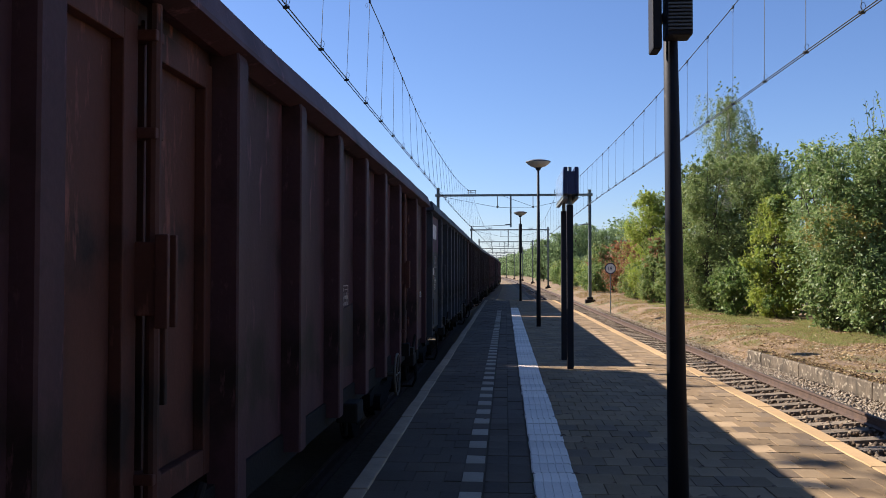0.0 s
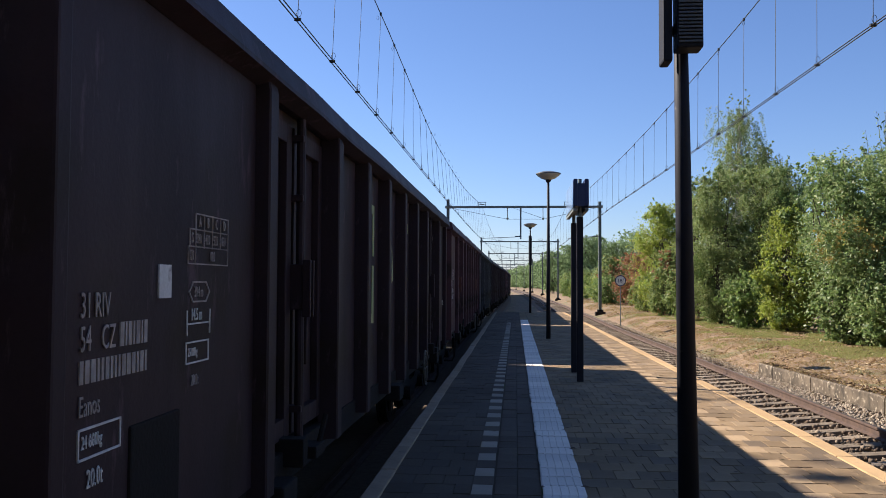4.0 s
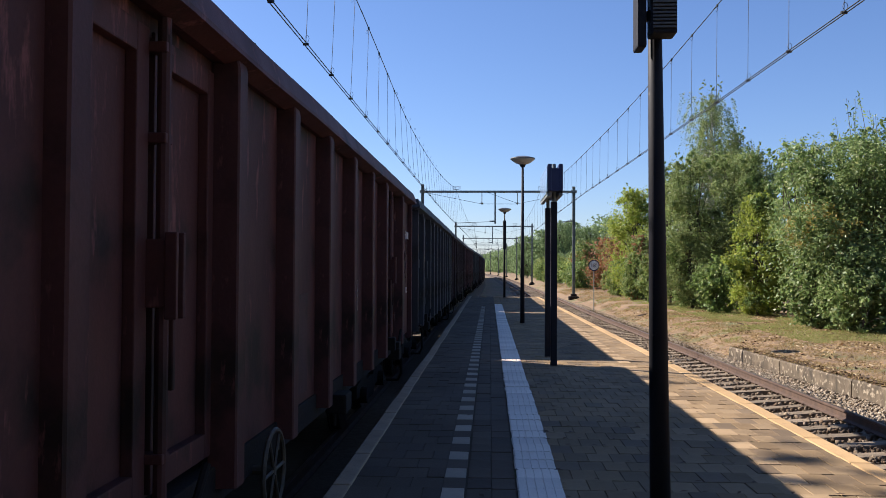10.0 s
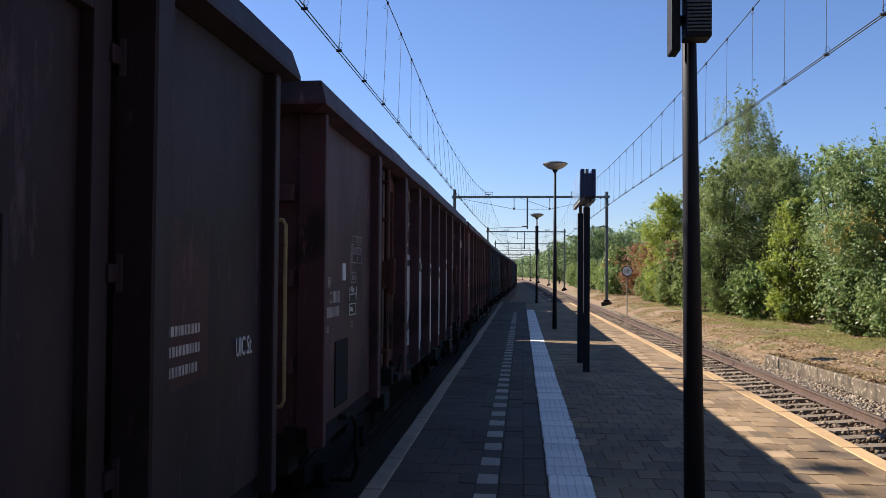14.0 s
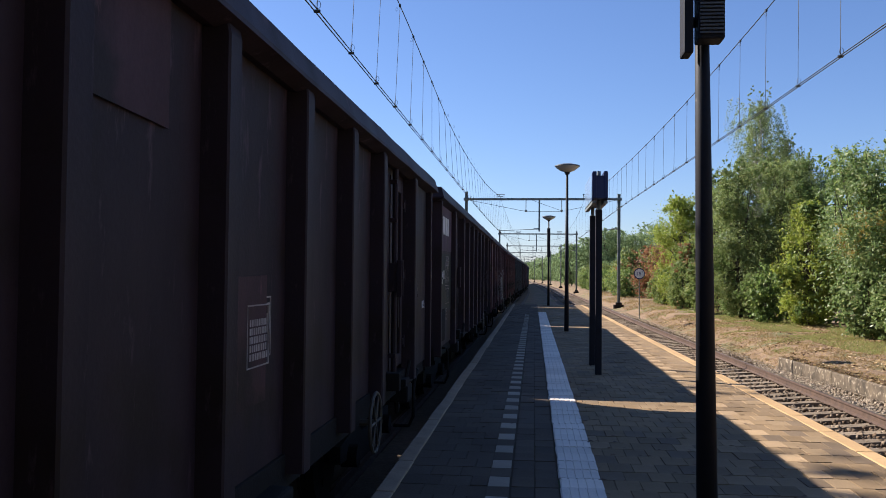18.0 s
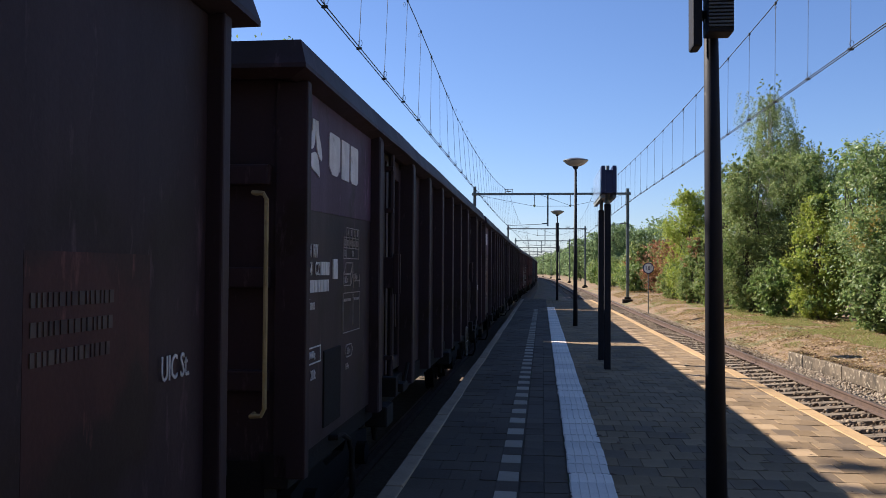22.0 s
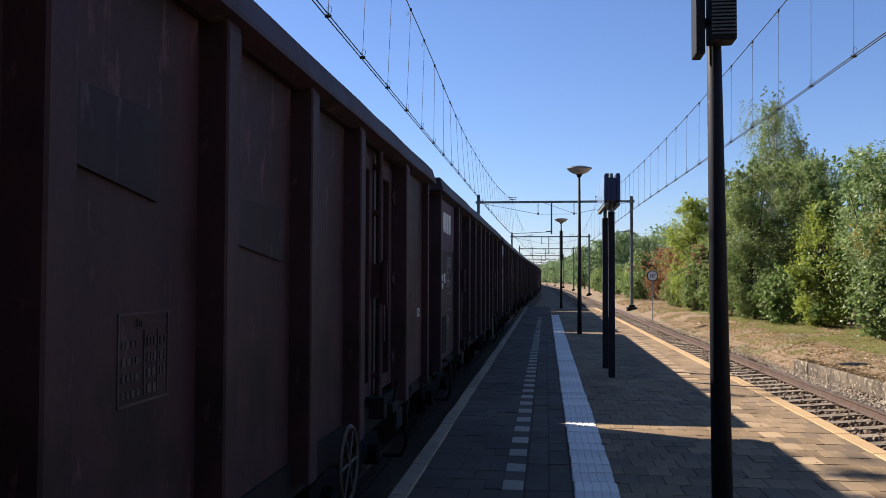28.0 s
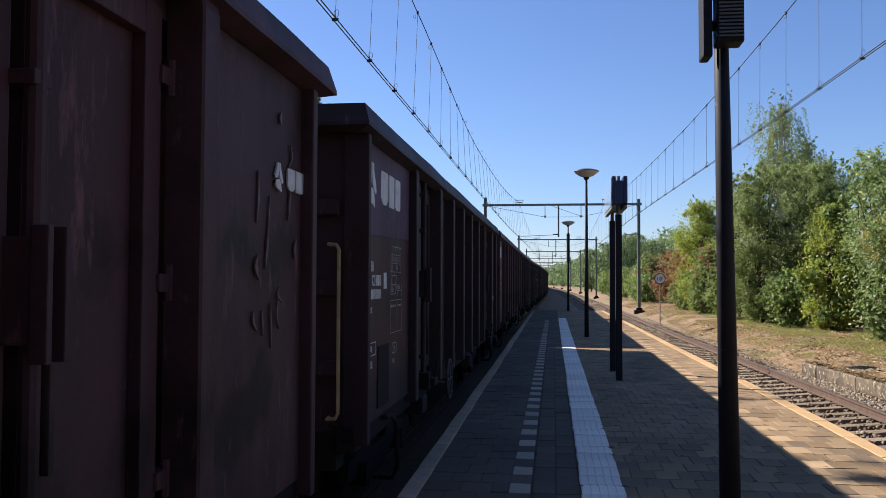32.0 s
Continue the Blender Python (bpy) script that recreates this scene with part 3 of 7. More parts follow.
def header(bm):
    box(bm, XD - 0.075, XD - 0.052, -1.10, 1.10, Z0 + 0.05, Z1 - 0.16)
    box(bm, XD - 0.055, XD + 0.03, -1.10, 1.10, Z1 - 0.28, Z1 - 0.16, 0.01)


def lock_handle(bm):
    box(bm, XR - 0.075, XR - 0.045, 0.035, 0.065, 1.66, 2.02, 0.008)


def hinge(bm):
    box(bm, XD - 0.01, XD + 0.06, -0.09, 0.09, -0.035, 0.035, 0.006)
    rod(bm, (XD + 0.05, 0, -0.07), (XD + 0.05, 0, 0.07), 0.022, None, 8)


def end_wall(bm):
    box(bm, -XS - 0.1, XE - 0.04, HALF - 0.06, HALF - 0.02, Z0, Z1 - 0.17)


def end_rail(bm):
    box(bm, -XS + 0.06, XS - 0.10, HALF - 0.02, HALF + 0.05, 0, 0.12, 0.012)


def end_rib(bm):
    box(bm, -0.06, 0.06, HALF - 0.02, HALF + 0.065, Z0, Z1 - 0.2, 0.012)


def corner_post(bm):
    box(bm, XE - 0.12, XR - 0.01, HALF - 0.09, HALF, Z0 - 0.05, Z1 - 0.19, 0.012)


def handrail(bm):
    y = -HALF - 0.09
    pts = [(1.02, -HALF, 2.60), (1.03, y, 2.60), (1.09, y, 2.595), (1.11, y, 2.56), (1.11, y, 1.36), (1.09, y, 1.32), (1.03, y, 1.315), (1.02, -HALF, 1.315)]
    tube(bm, pts, 0.014, 8)


def corner_step(bm):
    y = -HALF + 0.95
    tube(bm, [(1.30, y, 1.04), (1.42, y + 0.02, 1.05), (1.43, y + 0.14, 1.05), (1.43, y + 0.34, 0.98), (1.43, y + 0.45, 0.86), (1.43, y + 0.47, 0.55), (1.38, y + 0.47, 0.44), (1.20, y + 0.47, 0.44)], 0.02, 8)


def sill(bm):
    box(bm, XS - 0.16, XS + 0.02, -HALF, HALF, 0.93, Z0 + 0.10, 0.012)
    box(bm, -XS - 0.03, -XS + 0.12, -HALF, HALF, 0.93, Z0 + 0.10, 0.012)
    box(bm, -XS + 0.12, XS - 0.12, -HALF, HALF, 1.00, 1.09)
    for y in (-HALF + 0.12, -4.5, 4.5, HALF - 0.12):
        box(bm, -XS + 0.12, XS - 0.12, y - 0.12, y + 0.12, 0.80, 1.0)
    box(bm, -0.25, 0.25, -HALF + 0.2, HALF - 0.2, 0.62, 1.0)
    # added box, hung low to stop sunlit ground showing under the wagon
    box(bm, -0.95, -0.35, -3.8, 3.8, 0.26, 1.0)
    box(bm, -0.5, 0.75, -2.6, -1.2, 0.5, 1.0, 0.03)
    rod(bm, (0.65, 0.2, 0.72), (0.65, 1.6, 0.72), 0.19, None, 14)


def left_side(bm):
    box(bm, -XS - 0.03, -XS + 0.02, -HALF, HALF, Z0 + 0.1, Z1 - 0.17)
    for y in PANELS + POSTS:
        box(bm, -XR, -XS - 0.02, y - 0.07, y + 0.07, Z0, Z1 - 0.2)


def bogie_frame(bm):
    for s in (-1, 1):
        quad_prism(bm, [(-1.3, 0.46), (-1.3, 0.62), (-0.5, 0.72), (-0.3, 0.60), (0.3, 0.60), (0.5, 0.72), (1.3, 0.62), (1.3, 0.46), (0.55, 0.42), (0.35, 0.30), (-0.35, 0.30), (-0.55, 0.42)], s * 1.02 - 0.05, s * 1.02 + 0.05)
        for y in (-0.9, 0.9):
            rod(bm, (s * 1.0, y, 0.46), (s * 1.16, y, 0.46), 0.11, None, 12)
    box(bm, -1.0, 1.0, -0.2, 0.2, 0.5, 0.72)
    bmesh.ops.recalc_face_normals(bm, faces=bm.faces[:])


def wheelset(bm):
    rod(bm, (-1.0, 0, 0), (1.0, 0, 0), 0.08, None, 12)
    for s in (-1, 1):
        rod(bm, (s * 0.70, 0, 0), (s * 0.83, 0, 0), 0.46, None, 28)
        rod(bm, (s * 0.68, 0, 0), (s * 0.705, 0, 0), 0.49, None, 28)
        for k in range(4):
            a = k * math.pi / 2
            rod(bm, (s * 0.83, 0.25 * math.cos(a), 0.25 * math.sin(a)), (s * 0.845, 0.25 * math.cos(a), 0.25 * math.sin(a)), 0.05, None, 8)


def buffer_mesh(bm):
    rod(bm, (0, 0, 0), (0, 0.36, 0), 0.13, 0.10, 14)
    rod(bm, (0, 0.36, 0), (0, 0.58, 0), 0.075, None, 12)
    rod(bm, (0, 0.575, 0), (0, 0.615, 0), 0.22, 0.20, 18)


def brake_wheel(bm):
    torus(bm, (XR + 0.02, 0, 0.95), 0.25, 0.016)
    for k in range(3):
        a = k * math.pi / 3
        rod(bm, (XR + 0.02, 0.25 * math.cos(a), 0.95 + 0.25 * math.sin(a)), (XR + 0.02, -0.25 * math.cos(a), 0.95 - 0.25 * math.sin(a)), 0.011, None, 6)
    rod(bm, (XS - 0.3, 0, 0.95), (XR + 0.03, 0, 0.95), 0.03, None, 8)


def latch(bm):
    box(bm, XD, XR + 0.06, -0.10, 0.16, 1.06, 1.14, 0.01)
    rod(bm, (XR + 0.03, 0.10, 1.12), (XR + 0.05, 0.22, 1.30), 0.02, None, 8)
    box(bm, XD - 0.02, XR + 0.02, -0.28, -0.16, 1.04, 1.22, 0.012)


def cable_hook(bm):
    box(bm, XS - 0.05, XR + 0.02, -0.16, 0.16, 0.84, 1.02, 0.02)
    rod(bm, (XS, 0, 0.84), (XS, 0.05, 0.70), 0.03, 0.02, 8)


def flipped_sheet(s):
    return sheet(-HALF + 0.06, POSTS[0] - 0.04, Z0 + 0.05, Z1 - 0.17, XE, 0.003, s + 15)


P = {
    "sheets": [sheet(-0.683, 0.683, Z0 + 0.10, Z1 - 0.17, XS, 0.020, s) for s in range(4)],
    "flat": [sheet(-0.683, 0.683, Z0 + 0.10, Z1 - 0.17, XS, 0.003, 51)],
    "rear_sheets": [flipped_sheet(s) for s in range(2)],
    "end_sheets": [sheet(POSTS[1] + 0.04, HALF - 0.06, Z0 + 0.05, Z1 - 0.17, XE, 0.012, s + 11) for s in range(3)],
    "rib": rib_mesh(False), "rib_curl": rib_mesh(True), "rim": rim_mesh(),
    "leaf": door_leaf_mesh(0.86), "xleaf_a": x_leaf_mesh(0.88, True), "xleaf_b": x_leaf_mesh(0.88, False),
    "bar": simple(lock_bar), "case": simple(lock_case), "bracket": simple(bar_bracket), "header": simple(header), "handle": simple(lock_handle), "hinge": simple(hinge), "end": simple(end_wall), "end_rail": simple(end_rail), "end_rib": simple(end_rib), "corner": simple(corner_post),
    "seam": simple(lambda bm: box(bm, XS - 0.01, XS + 0.022, -0.011, 0.011, Z0 + 0.12, Z1 - 0.2, 0.004)), "handrail": simple(handrail), "step": simple(corner_step), "sill": simple(sill), "left": simple(left_side), "bogie": simple(bogie_frame),
    "wheelset": simple(wheelset), "buffer": simple(buffer_mesh), "brake": simple(brake_wheel), "latch": simple(latch), "hook": simple(cable_hook),
}
FLIP_Y = Matrix.Diagonal((1, -1, 1, 1))


def flipped(me):
    c = me.copy()
    c.transform(FLIP_Y)
    c.flip_normals()
    return c


P["end_rail_f"], P["end_rib_f"] = flipped(P["end_rail"]), flipped(P["end_rib"])
P["end_f"], P["corner_f"], P["step_f"], P["handrail_f"] = flipped(P["end"]), flipped(P["corner"]), flipped(P["step"]), flipped(P["handrail"])
P["buffer_f"] = flipped(P["buffer"])
P["corner_l"] = P["corner"].copy()
P["corner_l"].transform(Matrix.Diagonal((-1, 1, 1, 1)))
P["corner_l"].flip_normals()
P["corner_lf"] = flipped(P["corner_l"])
xg = simple(lambda bm: box(bm, XS - 0.02, XS + 0.045, -0.70, 0.70, 2.20, 2.38, 0.02))
gsheet = [sheet(-0.70, 0.70, Z0 + 0.10, Z1 - 0.17, XS, 0.012, s + 21) for s in range(3)]


def door_bay(w, y0, y1, mat, rnd, xbrace=False):
    """Two leaves between posts, with locking bar, handles and hinges."""
    wl = 0.88 if xbrace else 0.86
    mid = (y0 + y1) / 2
    door = put("door", P["xleaf_a" if xbrace else "leaf"], mat, w, pose(0, mid - wl - 0.03, 0))
    put("door_leaf", P["xleaf_b" if xbrace else "leaf"], mat, door, pose(0, wl + 0.06, 0))
    put("locking_bar", P["bar"], mat, door, pose(0, wl + 0.03, 0), "upright round locking bar")
    put("lock_case", P["case"], mat, door, pose(0, wl + 0.03, 0))
    for z in (1.35, 2.75, 3.15):
        put("bar_bracket", P["bracket"], mat, door, pose(0, wl + 0.03, z))
    put("header", P["header"], mat, w, Matrix.Translation((0, mid, 0)) @ Matrix.Diagonal((1, (y1 - y0 + 0.9) / 2.2, 1, 1)))
    put("handle", P["handle"], mat, door, pose(0, wl + 0.03, 0))
    put("latch", P["latch"], M_under, door, pose(0, wl + 0.03, 0), "worn steel latch")
    for y in (-0.07, 2 * wl + 0.13):
        for z in (1.45, 2.2, 3.0):
            put("hinge", P["hinge"], mat, door, pose(0, y, z))
    return door


FLAT = {(2, None), (5, None), (9, None), (12, None), (7, None), (8, None), (10, None), (11, None), (4, None), (6, None), (1, None)} | {(k, PANELS[2]) for k in range(15)}


HANDRAILS = {1: (-0.06, -0.01), 3: (0.06, -0.14), 4: (0.03, -0.18), 7: (0.15, 0.06), 8: (0.14, 0.05), 10: (0.15, 0.06), 12: (0.15, -0.12)}     # bent a little differently on each wagon


def wagon(k, colour, doors=None, green=False):
    rnd = random.Random(100 + k)
    w = empty("goods_wagon")
    mat = W_PAINT[colour]
    dm = doors or mat
    put("underframe", P["sill"], M_under, w)
    put("left_side", P["left"], mat, w)
    put("top_rim", P["rim"], mat, w)
    for e, c, cl, h in (("end", "corner", "corner_l", "handrail"), ("end_f", "corner_f", "corner_lf", "handrail_f")):
        end = put("end_wall", P[e], mat, w)
        for z in (1.5, 2.1, 2.7):
            put("end_rail", P[e.replace("end", "end_rail")], mat, end, pose(0, 0, z))
        for x in (-0.6, 0.6):
            put("end_rib", P[e.replace("end", "end_rib")], mat, end, pose(x, 0, 0))
        put("corner_post", P[c], mat, w)
        put("corner_post", P[cl], mat, w)
    hx, hz = HANDRAILS.get(k, (0.10, -0.03))
    put("handrail", P["handrail"], M_handrail, w, pose(hx, 0, hz), "worn yellow handrail")
    put("step", P["step"], M_under, w)
    put("step", P["step_f"], M_under, w)
    if green:
        for y in G_RIBS:
            put("rib", P["rib_curl"], mat, w, pose(0, y, 0))
        for y in (G_DOOR[0] - 0.06,):
            put("rib", P["rib_curl"], mat, w, pose(0, y, 0))
        edges = G_RIBS + [HALF + 0.05]
        for a, b in zip(edges, edges[1:]):
            s = (b - a) / 1.40
            for me, nm in ((rnd.choice(gsheet), "side_panel"), (xg, "mid_rail")):
                o = put(nm, me, mat, w, Matrix.Translation((0, (a + b) / 2, 0)) @ Matrix.Diagonal((1, s, 1, 1)))
        put("side_panel", gsheet[0], mat, w, Matrix.Translation((0, (-HALF + G_DOOR[0]) / 2, 0)) @ Matrix.Diagonal((1, (HALF + G_DOOR[0]) / 1.4, 1, 1)))
        put("mid_rail", xg, mat, w, Matrix.Translation((0, (-HALF + G_DOOR[0]) / 2, 0)) @ Matrix.Diagonal((1, (HALF + G_DOOR[0]) / 1.4, 1, 1)))
        for a, b in zip(edges, edges[1:]):
            for d in (0.115, 0.165):
                put("seam", P["seam"], mat, w, pose(0, b - d, 0))
        door_bay(w, *G_DOOR, dm, rnd, True)
    else:
        for y in PANELS + POSTS:
            put("rib", P["rib"], mat, w, pose(0, y, 0))
        for a, b in zip(PANELS, PANELS[1:]):
            put("side_panel", P["flat"][0] if (k, a) in FLAT or (k, None) in FLAT else rnd.choice(P["sheets"]), mat, w, pose(0, (a + b) / 2, 0))
        put("end_panel", rnd.choice(P["end_sheets"]), mat, w)
        put("end_panel", rnd.choice(P["rear_sheets"]), mat, w)
        door_bay(w, POSTS[0], PANELS[0], dm, rnd)
        door_bay(w, PANELS[-1], POSTS[1], dm, rnd)
        put("brake_wheel", P["brake"], M_brake, w, pose(0, -2.45 if k in (4, 9, 12) else 3.05, 0), "worn hand-brake wheel")
    for y in (-4.6, 0.4, 5.1):
        put("bracket", P["hook"], M_under, w, pose(0, y, 0))
    for y in (-4.9, 4.9):
        b = put("bogie", P["bogie"], M_under, w, pose(0, y, 0))
        for dy in (-0.9, 0.9):
            put("wheelset", P["wheelset"], M_wheel, b, pose(0, dy, 0.46))
    for x in (-0.875, 0.875):
        put("buffer", P["buffer"], M_under, w, pose(x, HALF, 1.04))
        put("buffer", P["buffer_f"], M_under, w, pose(x, -HALF, 1.04))
    return w


TRAIN = {}
LOOKS = {2: ("dark", None), 3: ("green", None), 4: ("red", None), 5: ("brown", M_doorred), 6: ("dark", None), 7: ("dark", None), 8: ("dark", None), 9: ("dark", None),
         10: ("dark", None), 11: ("umber", None), 12: ("dark", None), 13: ("brown", None), 1: ("brown", M_doorred), 0: ("green", None), -1: ("dark", None), 14: ("brown", None)}
WORDS = {"brown": "rust-brown open goods wagon with ribbed steel sides", "red": "faded red-brown open goods wagon with scuffed steel sides",
         "dark": "dark brown open goods wagon with ribbed steel sides", "umber": "dark red-brown open goods wagon with ribbed steel sides", "green": "dark grey-green open goods wagon with a cross-braced door"}
for k in range(-9, 15):
    colour, doors = LOOKS.get(k, (("brown", "dark", "brown", "dark", "red")[k % 5], None))
    TRAIN[k] = wagon(k, colour, doors, k == 3)
    tagged(TRAIN[k], WORDS[colour], "goods wagon", group="wagons of the goods train")


def travelled(t):
    return -6.12e-5 * t**3 + 0.0411 * t * t + 4.34612 * t + 15.935


SLACK = {2: -0.06, 3: 0.06, 5: -0.11, 11: 0.08, 12: 0.05, 13: -0.12, 14: -0.12}


def wagon_rows(k):
    rows = []
    for i in range(33):
        y = travelled(i) - PITCH * k + HALF + SLACK.get(k, 0.0)
        ya, yb = y - 4.9, y + 4.9
        xa, xb = track_l(ya), track_l(yb)
        rows.append((float(i), pose((xa + xb) / 2, y, RAIL, 0, 0, -math.degrees(math.atan2(xb - xa, yb - ya)))))
    return rows


def wheel_rows(home):
    """Rolling without slip: the turn follows the way travelled."""
    rows = []
    for i in range(321):
        t = i / 10
        a = -math.degrees((travelled(t) - travelled(0)) / 0.46)
        rows.append((t, home @ pose(0, 0, 0, a % 360, 0, 0)))
    return rows


def motions():
    for k, w in TRAIN.items():
        walk(w, wagon_rows(k))
        for b in w.children:
            for wheel in b.children:
                if wheel.name.startswith("wheelset"):
                    walk(wheel, wheel_rows(wheel.matrix_basis.copy()))

# ---- lamp posts, display, signs ----
def lamp_post(x, y, lean=0.0):
    root = empty("platform_lamp", pose(x, y, 0, 0, lean, 0))
    bm = bmesh.new()
    rod(bm, (0, 0, -0.05), (0, 0, 4.40), 0.064, 0.032, 24)
    part("pole", bm, M_pole, root, "", True)
    bm = bmesh.new()
    rod(bm, (0, 0, 4.36), (0, 0, 4.44), 0.055, 0.09, 20)
    part("collar", bm, M_pole, root)
    bm = bmesh.new()
    prof = [(0.09, 4.43), (0.20, 4.47), (0.30, 4.54), (0.335, 4.585)]
    rings = [[bm.verts.new((r * math.cos(a * math.pi / 16), r * math.sin(a * math.pi / 16), z)) for a in range(32)] for r, z in prof]
    for a, b in zip(rings, rings[1:]):
        for i in range(32):
            bm.faces.new((a[i], a[(i + 1) % 32], b[(i + 1) % 32], b[i]))
    bm.faces.new(rings[0][::-1])
    part("diffuser", bm, M_lampshade, root, "milky bowl-shaped diffuser", True)
    bm = bmesh.new()
    rod(bm, (0, 0, 4.585), (0, 0, 4.61), 0.35, 0.345, 32)
    rod(bm, (0, 0, 4.61), (0, 0, 4.66), 0.345, 0.16, 32)
    part("cap", bm, M_lamptop, root)
    tagged(root, "dark platform lamp post with a bowl-shaped head", "lamp post", group="platform lamps")
    return root


lamp_post(1.037, 5.3, -0.6)
lamp_post(0.91, 24.1)
lamp_post(0.76, 44.8)


def pole_box(x, y):
    root = empty("pole_speaker", pose(x, y, 0))
    bm = bmesh.new()
    box(bm, -0.085, 0.066, -0.19, -0.03, 2.925, 3.62, 0.012)
    part("housing", bm, M_pole, root)
    for i in range(30):
        bm = bmesh.new()
        z = 2.955 + i * 0.0215
        box(bm, -0.078, 0.059, -0.200, -0.186, z, z + 0.011)
        part("grille_slat", bm, M_lamptop, root)
    bm = bmesh.new()
    box(bm, -0.165, -0.110, -0.17, 0.0, 2.85, 3.50, 0.012)
    part("side_case", bm, M_pole, root)
    bm = bmesh.new()
    box(bm, -0.112, -0.04, -0.03, 0.03, 3.05, 3.10)
    box(bm, -0.112, -0.04, -0.03, 0.03, 3.35, 3.40)
    part("bracket", bm, M_pole, root)
    tagged(root, "dark ribbed loudspeaker housing clamped to the lamp post", "loudspeaker")


pole_box(1.037, 5.3)


def pole_sleeve(x, y):
    bm = bmesh.new()
    rod(bm, (x, y, 2.5), (x, y, 4.0), 0.085, None, 14)
    ob = part("pole_loudspeaker", bm, M_pole)
    tagged(ob, "dark column loudspeaker round the far lamp post", "loudspeaker")


pole_sleeve(0.76, 44.8)


def display(x):
    root = empty("platform_display", pose(x, 0, 0))
    for y, h in ((13.65, 2.58), (15.05, 2.58)):
        bm = bmesh.new()
        box(bm, -0.05, 0.05, y - 0.05, y + 0.05, -0.05, h, 0.012)
        post = part("post", bm, M_pole, root, "square dark post")
        bm = bmesh.new()
        rod(bm, (0, y, h), (0, y, 3.18), 0.03, None, 12)
        part("tube", bm, M_steel, post)
    for a, b in ((-0.115, -0.055), (0.055, 0.115)):
        bm = bmesh.new()
        box(bm, a, b, 13.35, 15.35, 2.73, 3.15, 0.012)
        part("panel", bm, M_blue, root)
    for s in (-1, 1):
        bm = bmesh.new()
        box(bm, s * 0.118 - 0.006, s * 0.118 + 0.006, 13.42, 15.30, 2.71, 3.13, 0.004)
        part("screen", bm, M_screen, root, "pale glossy screen")
    bm = bmesh.new()
    box(bm, -0.055, 0.055, 13.36, 15.34, 2.73, 3.08)
    part("case", bm, M_blue, root)
    for s in (-1, 1):
        bm = bmesh.new()
        quad_prism(bm, [(13.40, 2.66), (15.30, 2.66), (15.30, 2.70), (13.40, 2.70)], s * 0.06, s * 0.115)
        part("tray", bm, M_steel, root)
    tagged(root, "blue double-sided train display on two square posts", "display")


M_screen = material("screen_glass", (0.17, 0.21, 0.29), (0.14, 0.18, 0.26), 0.08, scale=3, fine=20, bump=0)
display(1.01)


def text_mesh(body, size, depth=0.002):
    c = bpy.data.curves.new("writing", "FONT")
    c.body, c.size, c.extrude, c.align_x, c.align_y = body, size, depth, "CENTER", "CENTER"
    c.resolution_u = 2
    ob = bpy.data.objects.new("writing", c)
    scene.collection.objects.link(ob)
    me = bpy.data.meshes.new_from_object(ob.evaluated_get(bpy.context.evaluated_depsgraph_get()))
    bpy.data.objects.remove(ob)
    me.materials.clear()
    return me


def distance_sign(x, y, zg):
    root = empty("distance_sign", pose(x, y, zg))
    bm = bmesh.new()
    rod(bm, (0, 0, -0.2), (0, 0, 2.0), 0.028, None, 10)
    part("post", bm, M_steel, root)
    bm = bmesh.new()
    rod(bm, (0, -0.045, 2.32), (0, -0.03, 2.32), 0.31, None, 32)
    part("rim", bm, M_blue, root, "dark blue rim")
    bm = bmesh.new()
    rod(bm, (0, -0.052, 2.32), (0, -0.046, 2.32), 0.255, None, 32)
    d = part("disc", bm, M_signwhite, root, "round white face")
    me = text_mesh("18", 0.30)
    me.transform(pose(-0.045, -0.056, 2.31, 90, 0, 0))
    put("figures", me, M_blue, d)
    me = text_mesh("1", 0.18)
    me.transform(pose(0.15, -0.056, 2.40, 90, 0, 0))
    put("small_figure", me, M_blue, d)
    tagged(root, "round white distance sign with blue rim on a thin post", "sign")


distance_sign(5.83, 48.6, -0.62)

